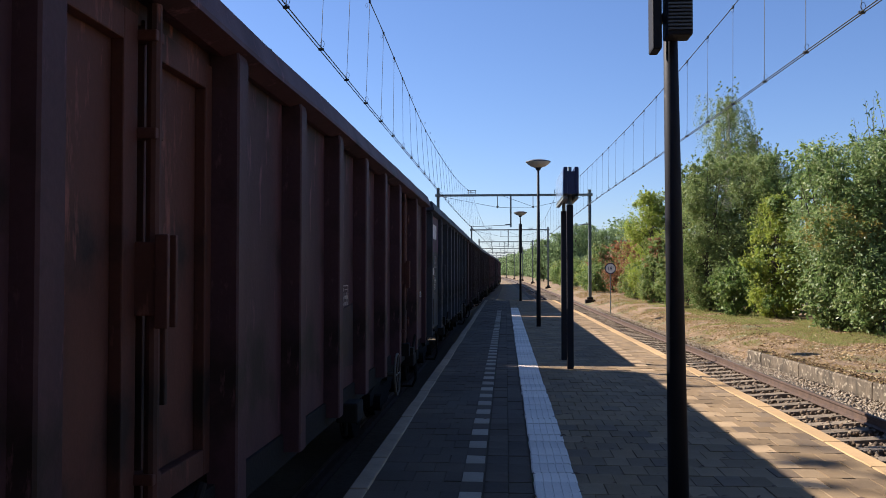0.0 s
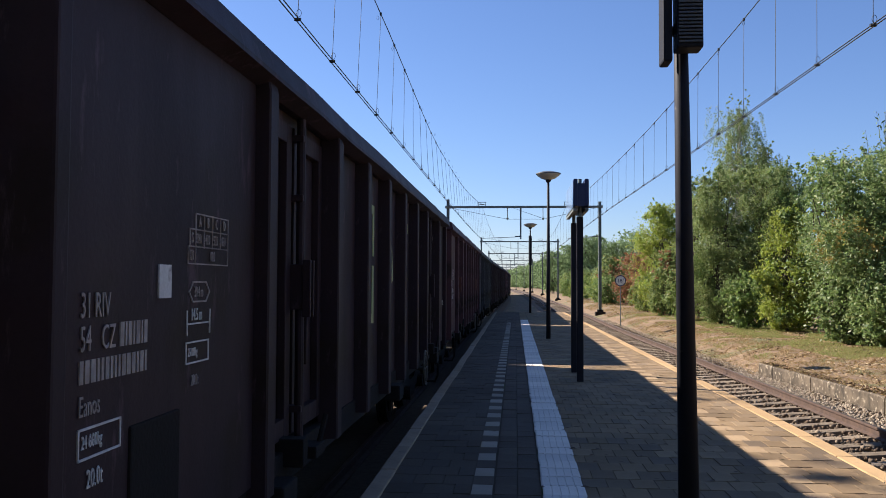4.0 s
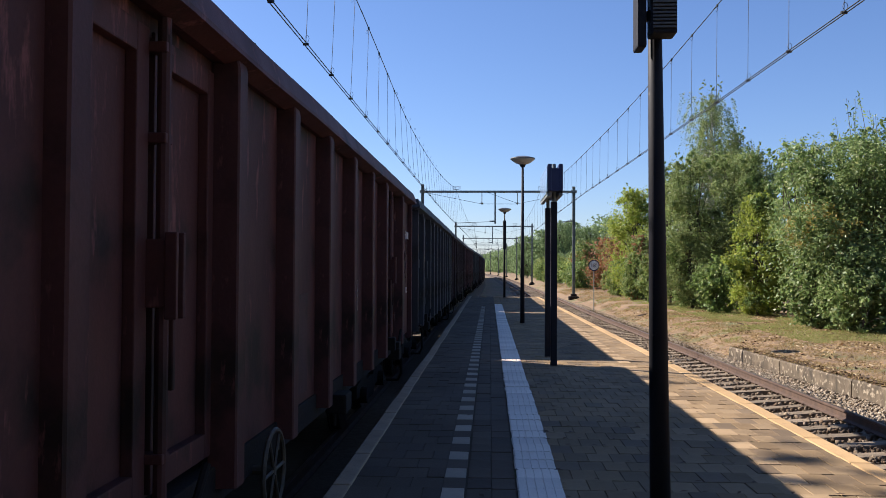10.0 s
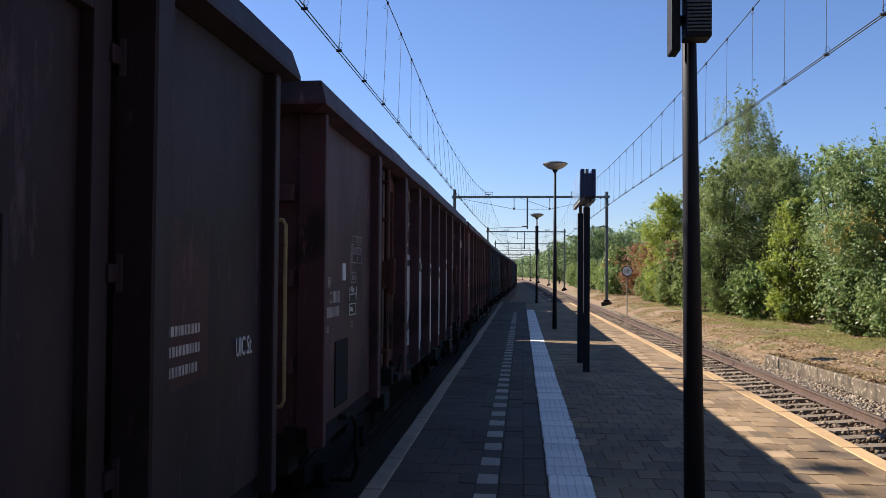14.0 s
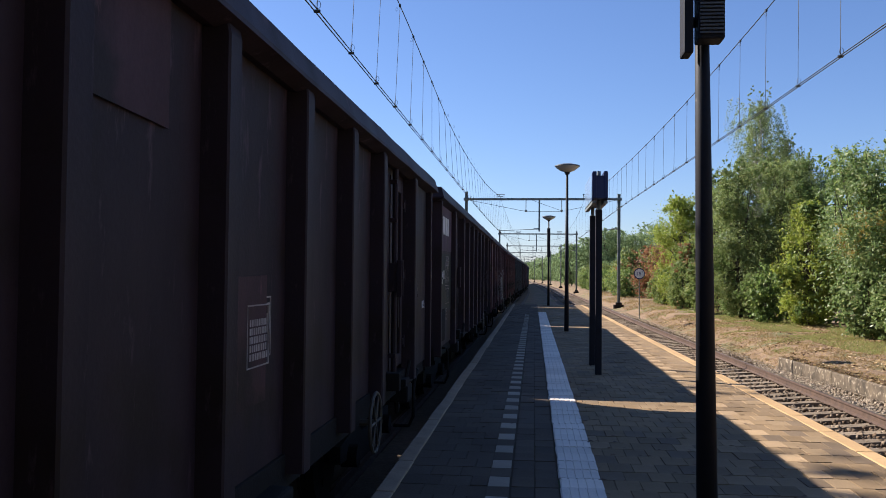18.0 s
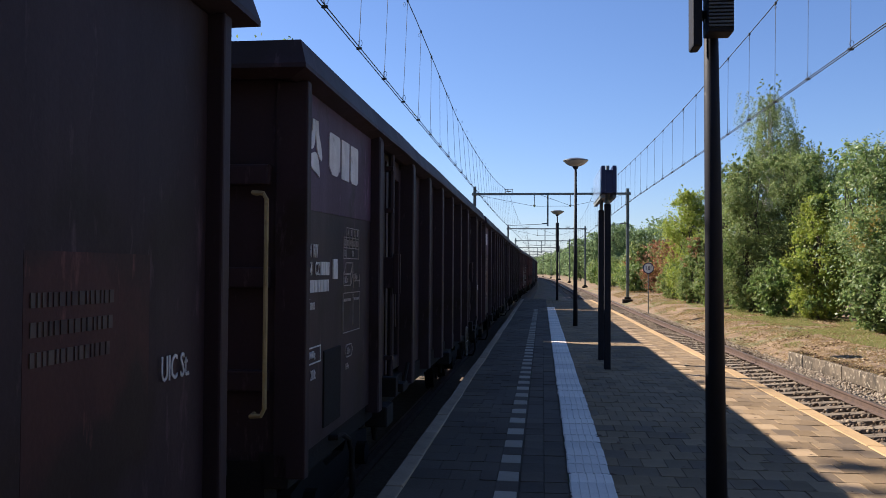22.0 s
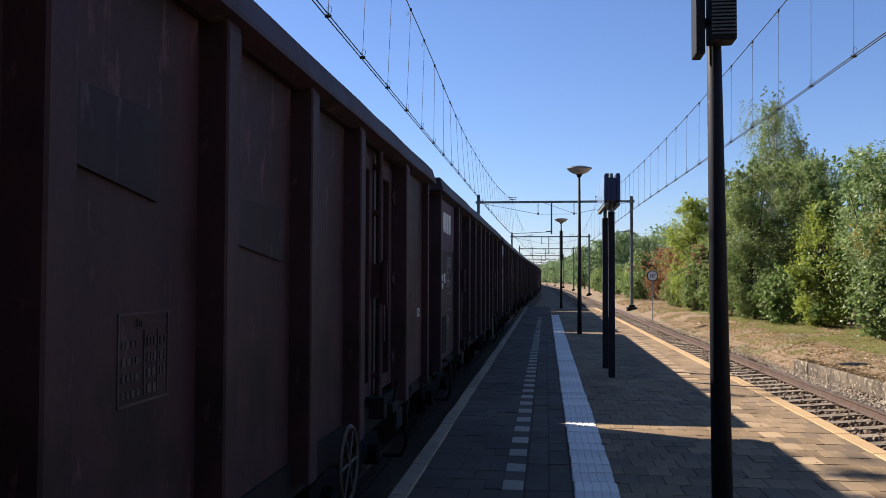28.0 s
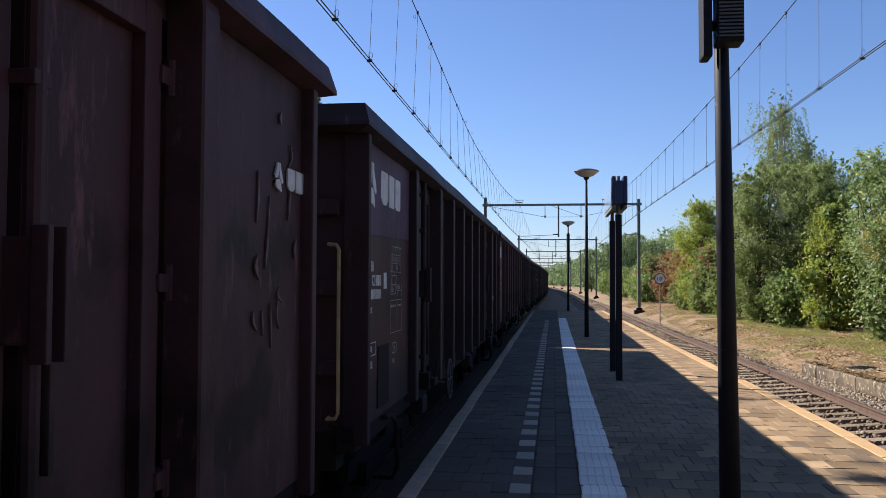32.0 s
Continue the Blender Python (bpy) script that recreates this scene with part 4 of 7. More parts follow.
# ---- portals and overhead line ----
CW = 4.82          # contact wire over the platform
def gantry(y, zb=7.46):
    xl, xr = track_l(y) - 2.65, track_r(y) + 2.42
    root = empty("line_portal", pose(0, y, 0))
    for x, top in ((xl, zb + 0.6), (xr, zb + 0.4)):
        bm = bmesh.new()
        for s in (-1, 1):
            box(bm, x + s * 0.10 - 0.012, x + s * 0.10 + 0.012, -0.09, 0.09, -1.2, top)
        box(bm, x - 0.09, x + 0.09, -0.006, 0.006, -1.2, top)
        m = part("mast", bm, M_steel, root)
        bm = bmesh.new()
        box(bm, x - 0.38, x + 0.38, -0.38, 0.38, -1.3, -0.62, 0.04)
        box(bm, x - 0.22, x + 0.22, -0.22, 0.22, -0.62, -0.45, 0.03)
        part("foot", bm, M_under, m)
        bm = bmesh.new()
        box(bm, x - 0.22, x + 0.22, -0.14, 0.14, zb - 0.1, zb + 0.1, 0.01)
        part("bracket", bm, M_steel, m)
    bm = bmesh.new()
    for s in (-1, 1):
        box(bm, xl, xr, s * 0.13 - 0.03, s * 0.13 + 0.03, zb - 0.075, zb + 0.075)
    part("beam", bm, M_steel, root)
    mid = (track_l(y) + track_r(y)) / 2
    for f in (track_l, track_r):
        x = f(y)
        bm = bmesh.new()
        for s in (-0.27, 0.27):
            rod(bm, (x + s, 0, zb + 0.07), (x + s, 0, zb + 0.38), 0.022, None, 8)
        rod(bm, (x - 0.33, 0, zb + 0.38), (x + 0.33, 0, zb + 0.38), 0.024, None, 8)
        rod(bm, (x - 0.2, 0, zb + 0.2), (x + 0.2, 0, zb + 0.2), 0.03, None, 8)
        part("wire_saddle", bm, M_steel, root)
    for x in (mid - 1.35, mid + 1.4):
        bm = bmesh.new()
        rod(bm, (x, 0, zb), (x, 0, zb - 0.95), 0.03, None, 8)
        rod(bm, (x, 0, zb - 0.85), (x, 0, zb - 1.0), 0.12, 0.05, 10)
        part("hanger", bm, M_steel, root)
    bm = bmesh.new()
    for a, b in (((mid - 1.35, zb - 0.95), (mid + 1.4, zb - 0.95)), ((mid - 1.35, zb - 0.95), (xl + 0.1, zb - 0.05)), ((mid + 1.4, zb - 0.95), (xr - 0.1, zb - 0.05)), ((mid - 1.1, zb), (mid + 1.4, zb - 0.9))):
        rod(bm, (a[0], 0, a[1]), (b[0], 0, b[1]), 0.013, None, 6)
    part("tie_wire", bm, M_wire, root)
    bm = bmesh.new()
    box(bm, mid - 0.32 - 0.06, mid - 0.32 + 0.06, -0.06, 0.06, zb - 2.5, zb)
    part("drop_bracket", bm, M_steel, root)
    for sgn, f in ((-1, track_l), (1, track_r)):
        bm = bmesh.new()
        x = f(y)
        if sgn < 0:
            rod(bm, (mid - 0.32, 0, CW + 0.32), (x + 0.05, 0, CW + 0.20), 0.02, None, 8)
            rod(bm, (mid - 0.32, 0, CW + 0.36), (mid - 0.75, 0, CW + 0.34), 0.05, None, 8)
        else:
            rod(bm, (xr, 0, CW + 0.36), (x - 0.05, 0, CW + 0.20), 0.02, None, 8)
            rod(bm, (xr - 0.1, 0, CW + 0.37), (xr - 0.6, 0, CW + 0.34), 0.05, None, 8)
        part("steady_arm", bm, M_steel, root)
    tagged(root, "grey steel portal carrying the overhead line across both tracks", "portal", group="line portals")


GANTRIES = [-3.2, 66.8, 122.5, 172.0, 222.0, 272.0, 322.0, 372.0]
for gy in GANTRIES:
    gantry(gy)


def messenger_z(y, low):
    for a, b in zip(GANTRIES, GANTRIES[1:]):
        if a <= y <= b:
            u = (y - (a + b) / 2) / ((b - a) / 2)
            return low + (7.74 - low) * u * u
    return 7.74


def overhead(f, side, low, x_off, first, step):
    root = empty("overhead_line", pose(0, 0, 0))
    tagged(root, "thin dark overhead contact line with droppers above the %s track" % side, "overhead line", group="overhead lines")

    def swing(y):
        u = min(1, max(0, (y - 15) / 17))
        return 0.08 - 0.23 * u * u * (3 - 2 * u) if x_off > 0 else 0.02

    def strand(name, xo, z_of, r, gap):
        bm = bmesh.new()
        ys = [GANTRIES[0] + i * gap for i in range(int((GANTRIES[-1] - GANTRIES[0]) / gap) + 1)]
        sweep(bm, [(r * math.cos(a), r * math.sin(a)) for a in [i * math.pi / 3 for i in range(6)]], [(f(y) + x_off + xo(y), y, z_of(y)) for y in ys])
        part(name, bm, M_wire, root)
    strand("contact_wire", lambda y: -0.025, lambda y: CW, 0.008, 7.0)
    strand("contact_wire", lambda y: 0.025, lambda y: CW, 0.008, 7.0)
    strand("carrying_wire", swing, lambda y: messenger_z(y, low), 0.010, 3.5)
    y = first
    while y < 220:
        z = messenger_z(y, low)
        bm = bmesh.new()
        x = f(y) + x_off
        rod(bm, (x, y, CW + 0.03), (x + swing(y), y, z), 0.0045, None, 5)
        box(bm, x - 0.04, x + 0.04, y - 0.02, y + 0.02, CW - 0.012, CW + 0.022)
        box(bm, x + swing(y) - 0.018, x + swing(y) + 0.018, y - 0.03, y + 0.03, z - 0.03, z + 0.02)
        loop = [(x + 0.015 + 0.032 * math.cos(a), y, CW + 0.085 + 0.05 * math.sin(a)) for a in [i * math.pi / 4 for i in range(9)]]
        if y < 45:
            tube(bm, loop, 0.0035, 5)
            loop = [(x + 0.012 + 0.022 * math.cos(a), y, z - 0.08 + 0.04 * math.sin(a)) for a in [i * math.pi / 4 for i in range(9)]]
            tube(bm, loop, 0.003, 5)
        part("dropper", bm, M_wire, root)
        y += step if y < 66 else 2 * step


overhead(track_l, "occupied", 6.62, 0.10, -1.78, 2.04)
overhead(track_r, "open", 6.55, -0.10, -2.8, 2.0)

# ---- markings and graffiti on the wagons ----
PAINT_FIT = Matrix.Translation((0, 0, 2.21 * 0.02)) @ Matrix.Diagonal((1, 1, 0.98, 1))     # all paint keeps to the height of the sheets


def flat_shape(bm, pts, x):
    quad_prism(bm, pts, x - 0.004, x + 0.0055)


def stroke(bm, pts, wd, x):
    """A brushed or sprayed line through points of (y, z)."""
    q = [Vector(p) for p in pts]
    left, right = [], []
    for i, p in enumerate(q):
        a, b = q[max(0, i - 1)], q[min(len(q) - 1, i + 1)]
        d = (b - a).normalized()
        if 0 < i < len(q) - 1:
            d1 = (p - a).normalized()
            k = min(1.6, 1 / max(0.35, abs(d1.dot(d))))
        else:
            k = 1.0
            p = p + d * (wd * 0.3 if i else -wd * 0.3)
        n = Vector((-d.y, d.x)) * wd * 0.5 * k
        left.append(p + n)
        right.append(p - n)
    fr = [[bm.verts.new((xx, v.x, v.y)) for v in (l, r)] for l, r in zip(left, right) for xx in (x + 0.0055,)]
    bk = [[bm.verts.new((x - 0.004, v.x, v.y)) for v in (l, r)] for l, r in zip(left, right)]
    for i in range(len(q) - 1):
        bm.faces.new((fr[i][0], fr[i][1], fr[i + 1][1], fr[i + 1][0]))
        bm.faces.new((fr[i][0], fr[i + 1][0], bk[i + 1][0], bk[i][0]))
        bm.faces.new((fr[i][1], bk[i][1], bk[i + 1][1], fr[i + 1][1]))


def ribbon(bm, pts, widths, x, n=6):
    """A painted band with a smooth run and a changing width."""
    m = len(pts)
    def along(vals, i, u):
        p = [vals[max(0, min(m - 1, i + j))] for j in (-1, 0, 1, 2)]
        return 0.5 * (2 * p[1] + (p[2] - p[0]) * u + (2 * p[0] - 5 * p[1] + 4 * p[2] - p[3]) * u * u + (3 * p[1] - p[0] - 3 * p[2] + p[3]) * u**3)
    ys, zs = [p[0] for p in pts], [p[1] for p in pts]
    line = [(i, k / n) for i in range(m - 1) for k in range(n)] + [(m - 2, 1.0)]
    q = [(along(ys, i, u), along(zs, i, u), along(widths, i, u)) for i, u in line]
    rows = []
    for i, (y, z, wd) in enumerate(q):
        a, b = q[max(0, i - 1)], q[min(len(q) - 1, i + 1)]
        d = Vector((b[0] - a[0], b[1] - a[1])).normalized()
        ny, nz = -d.y * wd / 2, d.x * wd / 2
        rows.append([bm.verts.new(v) for v in ((x - 0.004, y + ny, z + nz), (x + 0.006, y + ny, z + nz), (x + 0.006, y - ny, z - nz), (x - 0.004, y - ny, z - nz))])
    for a, b in zip(rows, rows[1:]):
        for j in range(3):
            bm.faces.new((a[j], a[j + 1], b[j + 1], b[j]))


def curve_pts(c, r, a0, a1, n=10):
    return [(c[0] + r[0] * math.cos(radians(a0 + (a1 - a0) * i / n)), c[1] + r[1] * math.sin(radians(a0 + (a1 - a0) * i / n))) for i in range(n + 1)]


def mark(name, w, mat, draw, label=""):
    bm = bmesh.new()
    draw(bm)
    bmesh.ops.transform(bm, matrix=PAINT_FIT, verts=bm.verts[:])
    bmesh.ops.recalc_face_normals(bm, faces=bm.faces[:])
    return part(name, bm, mat, w, label)


TEXTS = {}


def words(w, body, y, z, h, x, mat=None, narrow=0.75):
    """Painted writing, its left edge at y, its base at z, h high."""
    if body not in TEXTS:
        me = text_mesh(body, 1.0, 0.002)
        co = np.empty(len(me.vertices) * 3)
        me.vertices.foreach_get("co", co)
        co = co.reshape(-1, 3)
        co -= np.array([co[:, 0].min(), co[:, 1].min(), 0])
        co[:, :2] /= co[:, 1].max()
        me.vertices.foreach_set("co", co.reshape(-1))
        TEXTS[body] = me
    me = TEXTS[body].copy()
    m = Matrix(((0, 0, 1, x + 0.006), (h * narrow, 0, 0, y), (0, h, 0, z), (0, 0, 0, 1)))
    me.transform(PAINT_FIT @ m)
    put("lettering", me, mat or M_mark, w)


def frame_lines(bm, y0, y1, z0, z1, t, x):
    for a in ((y0, y1, z0, z0 + t), (y0, y1, z1 - t, z1), (y0, y0 + t, z0, z1), (y1 - t, y1, z0, z1)):
        flat_shape(bm, [(a[0], a[2]), (a[1], a[2]), (a[1], a[3]), (a[0], a[3])], x)


def bars(bm, y0, y1, z0, z1, rows, x, rnd, fill=0.62):
    h = (z1 - z0) / rows
    for i in range(rows):
        y = y0
        while y < y1 - 0.015:
            ln = min(rnd.uniform(0.012, 0.032), y1 - y)
            flat_shape(bm, [(y, z0 + h * i), (y + ln, z0 + h * i), (y + ln, z0 + h * (i + fill)), (y, z0 + h * (i + fill))], x)
            y += ln + 0.012


def load_table(w, y0, z0, rnd, mat=None):
    """The framed table of load lengths on a middle panel."""
    def draw(bm):
        frame_lines(bm, y0, y0 + 0.40, z0, z0 + 0.34, 0.009, XS)
        stroke(bm, [(y0 + 0.22, z0 + 0.30), (y0 + 0.38, z0 + 0.30)], 0.006, XS)
        stroke(bm, [(y0 + 0.20, z0 + 0.03), (y0 + 0.20, z0 + 0.27)], 0.006, XS)
        stroke(bm, [(y0 + 0.31, z0 + 0.03), (y0 + 0.31, z0 + 0.27)], 0.006, XS)
        bars(bm, y0 + 0.03, y0 + 0.17, z0 + 0.03, z0 + 0.27, 4, XS, rnd, 0.42)
        bars(bm, y0 + 0.225, y0 + 0.295, z0 + 0.03, z0 + 0.27, 4, XS, rnd, 0.55)
        bars(bm, y0 + 0.33, y0 + 0.38, z0 + 0.09, z0 + 0.27, 3, XS, rnd, 0.55)
    mark("load_table", w, mat or M_mark, draw)
    words(w, "m", y0 + 0.14, z0 + 0.285, 0.030, XS, mat)


def weight_grid(w, y0, z0):
    """The brake and load grid: letters over limits."""
    h, c = 0.079, 0.108
    def draw(bm):
        frame_lines(bm, y0 + 0.085, y0 + 0.52, z0 + 2 * h, z0 + 3 * h, 0.006, XE)
        frame_lines(bm, y0 + 0.015, y0 + 0.52, z0 + h, z0 + 2 * h + 0.006, 0.006, XE)
        frame_lines(bm, y0, y0 + 0.52, z0, z0 + h + 0.006, 0.006, XE)
        for i in range(1, 4):
            stroke(bm, [(y0 + 0.085 + i * c, z0 + h), (y0 + 0.085 + i * c, z0 + 3 * h)], 0.005, XE)
        stroke(bm, [(y0 + 0.088, z0), (y0 + 0.088, z0 + 2 * h)], 0.005, XE)
    mark("weight_grid", w, M_faded, draw)
    for i, ch in enumerate("ABCD"):
        words(w, ch, y0 + 0.12 + i * c, z0 + 2 * h + 0.018, 0.048, XE, M_faded, 0.6)
    words(w, "S", y0 + 0.035, z0 + h + 0.018, 0.048, XE, M_faded, 0.6)
    for i, v in enumerate(("39.0", "47.0", "57.0", "65.0")):
        words(w, v, y0 + 0.094 + i * c, z0 + h + 0.018, 0.046, XE, M_faded, 0.5)
    words(w, "120", y0 + 0.012, z0 + 0.018, 0.048, XE, M_faded, 0.5)
    words(w, "00.0", y0 + 0.27, z0 + 0.018, 0.048, XE, M_faded, 0.5)


def hexagon(w, y0, z0, x, text="39.4 m"):
    mark("hexagon_sign", w, M_faded, lambda bm: stroke(bm, [(y0, z0 + 0.045), (y0 + 0.045, z0 + 0.09), (y0 + 0.205, z0 + 0.09), (y0 + 0.25, z0 + 0.045), (y0 + 0.205, z0), (y0 + 0.045, z0), (y0, z0 + 0.045)], 0.007, x))
    words(w, text, y0 + 0.055, z0 + 0.021, 0.05, x, M_faded, 0.55)


def volume_sign(w, y0, z0, x, text="82.5m"):
    def draw(bm):
        stroke(bm, [(y0, z0), (y0 + 0.23, z0), (y0 + 0.23, z0 + 0.085), (y0, z0 + 0.085), (y0, z0)], 0.007, x)
        stroke(bm, [(y0, z0 + 0.085), (y0 + 0.075, z0 + 0.17), (y0 + 0.30, z0 + 0.17), (y0 + 0.30, z0 + 0.085), (y0 + 0.23, z0)], 0.007, x)
        stroke(bm, [(y0 + 0.23, z0 + 0.085), (y0 + 0.30, z0 + 0.17)], 0.007, x)
    mark("volume_sign", w, M_faded, draw)
    words(w, text, y0 + 0.022, z0 + 0.018, 0.052, x, M_faded, 0.55)


def number_block(w, y0, z0, rnd, mat=None, wide=0.67):
    words(w, "31 RIV", y0, z0 + 0.335, 0.088, XE, mat, 0.62)
    words(w, "54", y0, z0 + 0.22, 0.088, XE, mat, 0.62)
    words(w, "CZ", y0 + 0.15, z0 + 0.22, 0.088, XE, mat, 0.62)
    a = mark("keeper_bar", w, mat or M_mark, lambda bm: bars(bm, y0 + wide - 0.23, y0 + wide, z0 + 0.22, z0 + 0.31, 1, XE, rnd, 1.0))
    b = mark("number_bar", w, mat or M_mark, lambda bm: bars(bm, y0, y0 + wide, z0 + 0.11, z0 + 0.19, 1, XE, rnd, 1.0))
    words(w, "Eanos", y0, z0, 0.07, XE, mat, 0.62)
    for o in (a, b):
        tagged(o, "", "", kind="stuff")


def logo(w, y0, z0, scale, x, mat=None, gap=0.0):
    """A three-lobed sign and three plain blocks in its place."""
    def lobes(bm):
        def lobe(pts, wd):
            ribbon(bm, [(y0 + p * scale, z0 + q * scale) for p, q in pts], [v * scale for v in wd], x, 4)
        lobe([(0.135, 0.44), (0.13, 0.34), (0.08, 0.26), (0.0, 0.22)], (0.06, 0.09, 0.11, 0.03))
        lobe([(0.215, 0.44), (0.23, 0.33), (0.29, 0.23), (0.36, 0.16)], (0.07, 0.09, 0.11, 0.04))
        lobe([(0.02, 0.14), (0.10, 0.12), (0.20, 0.11), (0.30, 0.02)], (0.04, 0.12, 0.15, 0.02))
    mark("emblem", w, mat or M_mark, lobes)

    for i, (b0, b1, cut) in enumerate(((0.60, 0.96, 0.10), (1.02, 1.30, 0.0), (1.36, 1.66, 0.05))):
        p0, p1, zb, zt = y0 + gap + b0 * scale, y0 + gap + b1 * scale, z0 + 0.08 * scale, z0 + 0.42 * scale
        c = cut * scale
        mark("emblem_block", w, mat or M_mark, lambda bm: flat_shape(bm, [(p0 + c, zb), (p1 - c, zb), (p1, zb + 0.6 * c), (p1, zt - 0.3 * c), (p1 - 0.3 * c, zt), (p0 + 0.3 * c, zt), (p0, zt - 0.3 * c), (p0, zb + 0.6 * c)], x))


def rear_marks(k, style):
    """All that is painted on the broad end panel."""
    w, rnd = TRAIN[k], random.Random(k * 7 + 1)
    faded = M_faded
    if "patch" in style:
        def patch(bm):
            zb = 2.91 if "low" in style else 2.60
            quad_prism(bm, [(-7.17, zb - 0.02), (-6.1, zb), (-5.05, zb + 0.02), (-5.05, 3.35), (-7.17, 3.35)], XE - 0.004, XE + 0.005)
        mark("repainted_field", w, W_PAINT["wine"], patch, "plum repainted upper field")
        logo(w, -6.78 if "low" in style else -6.99, 2.94 if "low" in style else 2.80, 0.85, XE + 0.005)
    if "rust" in style:
        mark("repainted_field", w, M_redfield, lambda bm: quad_prism(bm, [(-7.17, 1.40), (-5.05, 1.40), (-5.05, 2.62), (-5.9, 2.60), (-7.17, 2.54)], XE - 0.004, XE + 0.004), "red-brown lettering field")
    if "moss" in style:
        mark("repainted_field", w, M_mossfield, lambda bm: quad_prism(bm, [(-7.17, 1.60), (-5.05, 1.60), (-5.05, 2.56), (-7.17, 2.56)], XE - 0.004, XE + 0.004), "dark green lettering field")
    if "number" in style:
        number_block(w, -6.91 if k == 11 else -6.95, 1.79 if "low" in style else 1.86 if k == 11 else 1.95 if "volume" in style else 1.75, rnd, M_mark if "volume" in style else faded, 0.67 if "low" in style else 0.60 if k == 11 else 0.52)
        qy, qz = (0.0, 0.0) if "low" in style else (0.0, 0.15) if k == 11 else (-0.085, 0.21)
        mark("plate", w, M_mark, lambda bm: flat_shape(bm, [(-6.244 + qy, 1.932 + qz), (-6.121 + qy, 1.932 + qz), (-6.121 + qy, 2.072 + qz), (-6.244 + qy, 2.072 + qz)], XE + 0.002))
    if "grid" in style:
        weight_grid(w, -5.885 if "low" in style else -6.02, 2.29)
    if "volume" in style:
        dy = 0.0 if "low" in style else -0.13
        volume_sign(w, -5.875 + dy, 2.047 if "low" in style else 2.09, XE)
        def lines(bm):
            frame_lines(bm, -5.892 + dy, -5.32 + dy, 1.734, 2.036, 0.006, XE)
            stroke(bm, [(-5.56 + dy, 1.78), (-5.56 + dy, 2.02)], 0.005, XE)
            bars(bm, -5.86 + dy, -5.62 + dy, 1.97, 2.0, 1, XE, rnd, 0.7)
            bars(bm, -5.54 + dy, -5.35 + dy, 1.97, 2.0, 1, XE, rnd, 0.7)
            stroke(bm, [(-5.545 + dy, 2.07), (-5.545 + dy, 2.17)], 0.006, XE)
            stroke(bm, [(-5.34 + dy, 2.07), (-5.34 + dy, 2.17)], 0.006, XE)
            stroke(bm, [(-5.545 + dy, 2.12), (-5.34 + dy, 2.12)], 0.006, XE)
        mark("inspection_frame", w, faded, lines)
        hexagon(w, -5.815 + dy, 1.55, XE)
        words(w, "14.5m", -5.52 + dy, 2.13, 0.05, XE, faded, 0.55)
        words(w, "15.74m", -5.80 + dy, 1.46, 0.045, XE, faded, 0.55)
    else:
        hexagon(w, -6.00, 2.12, XE)
        def gauge(bm):
            stroke(bm, [(-6.02, 1.97), (-6.02, 2.08)], 0.007, XE)
            stroke(bm, [(-5.74, 1.97), (-5.74, 2.08)], 0.007, XE)
            stroke(bm, [(-6.02, 2.02), (-5.74, 2.02)], 0.007, XE)
            frame_lines(bm, -6.03, -5.75, 1.84, 1.94, 0.007, XE)
        mark("length_sign", w, M_mark, gauge)
        words(w, "14.5 m", -5.97, 2.035, 0.055, XE, narrow=0.6)
        words(w, "25 000kg", -6.01, 1.862, 0.05, XE, narrow=0.55)
        words(w, "20.0t", -5.97, 1.74, 0.05, XE, faded, 0.6)
    if "weight" in style:
        mark("weight_frame", w, M_mark, lambda bm: frame_lines(bm, -6.95, -6.64, 1.60, 1.71, 0.008, XE))
        words(w, "24 660kg", -6.93, 1.625, 0.06, XE, narrow=0.6)
        words(w, "20.0t", -6.89, 1.50, 0.065, XE, narrow=0.6)
    # a near-black plate, slightly proud, stands for the shade in a recess
    def hatch(bm):
        box(bm, XE - 0.01, XE + 0.012, -6.57, -6.10, 1.14, 1.66, 0.01)
    mark("socket_box", w, M_under, hatch, "dark plate painted for the shade of a recess")


def front_marks(k, text=True, emblem=False):
    w, rnd = TRAIN[k], random.Random(k)
    if k == 9:
        mark("repainted_field", w, M_redfield, lambda bm: flat_shape(bm, [(5.85, 1.50), (6.62, 1.55), (6.62, 2.26), (5.85, 2.26)], XE + 0.004), "red-brown lettering field")
    if text and k != 13:
        words(w, "UIC St.", 6.91 if k == 2 else 6.72, 1.77, 0.10, XE + 0.008, narrow=0.62)
        if k == 6:
            mark("repainted_field", w, M_redfield, lambda bm: flat_shape(bm, [(5.72, 1.70), (6.34, 1.72), (6.34, 2.44), (5.72, 2.42)], XE + 0.004), "red-brown lettering field")
        low, near = (0.16, 0.12) if k == 6 else (0.0, 0.0)
        for z in (1.92, 2.007, 2.093):
            mark("small_print", w, M_ghost if k > 6 else M_faded, lambda bm: bars(bm, 5.88 - near, 6.35 - near, z - low, z - low + 0.087, 1, XE + 0.008, rnd, 0.5))
    if emblem:
        logo(w, 6.66, 2.68, 0.36, XE + 0.010)
        def peel(bm):
            r2 = random.Random(31 + k)
            for i in range(15):
                y, z = r2.uniform(6.28, 7.05), r2.uniform(2.05, 3.15)
                ln = r2.uniform(0.06, 0.30)
                ribbon(bm, [(y, z), (y + r2.uniform(-0.03, 0.03), z - ln * 0.5), (y + r2.uniform(-0.05, 0.05), z - ln)], (0.006, r2.uniform(0.012, 0.034), 0.004), XE + 0.008)
        mark("peeled_paint", w, M_peel, peel, "pale streaks where paint has peeled")


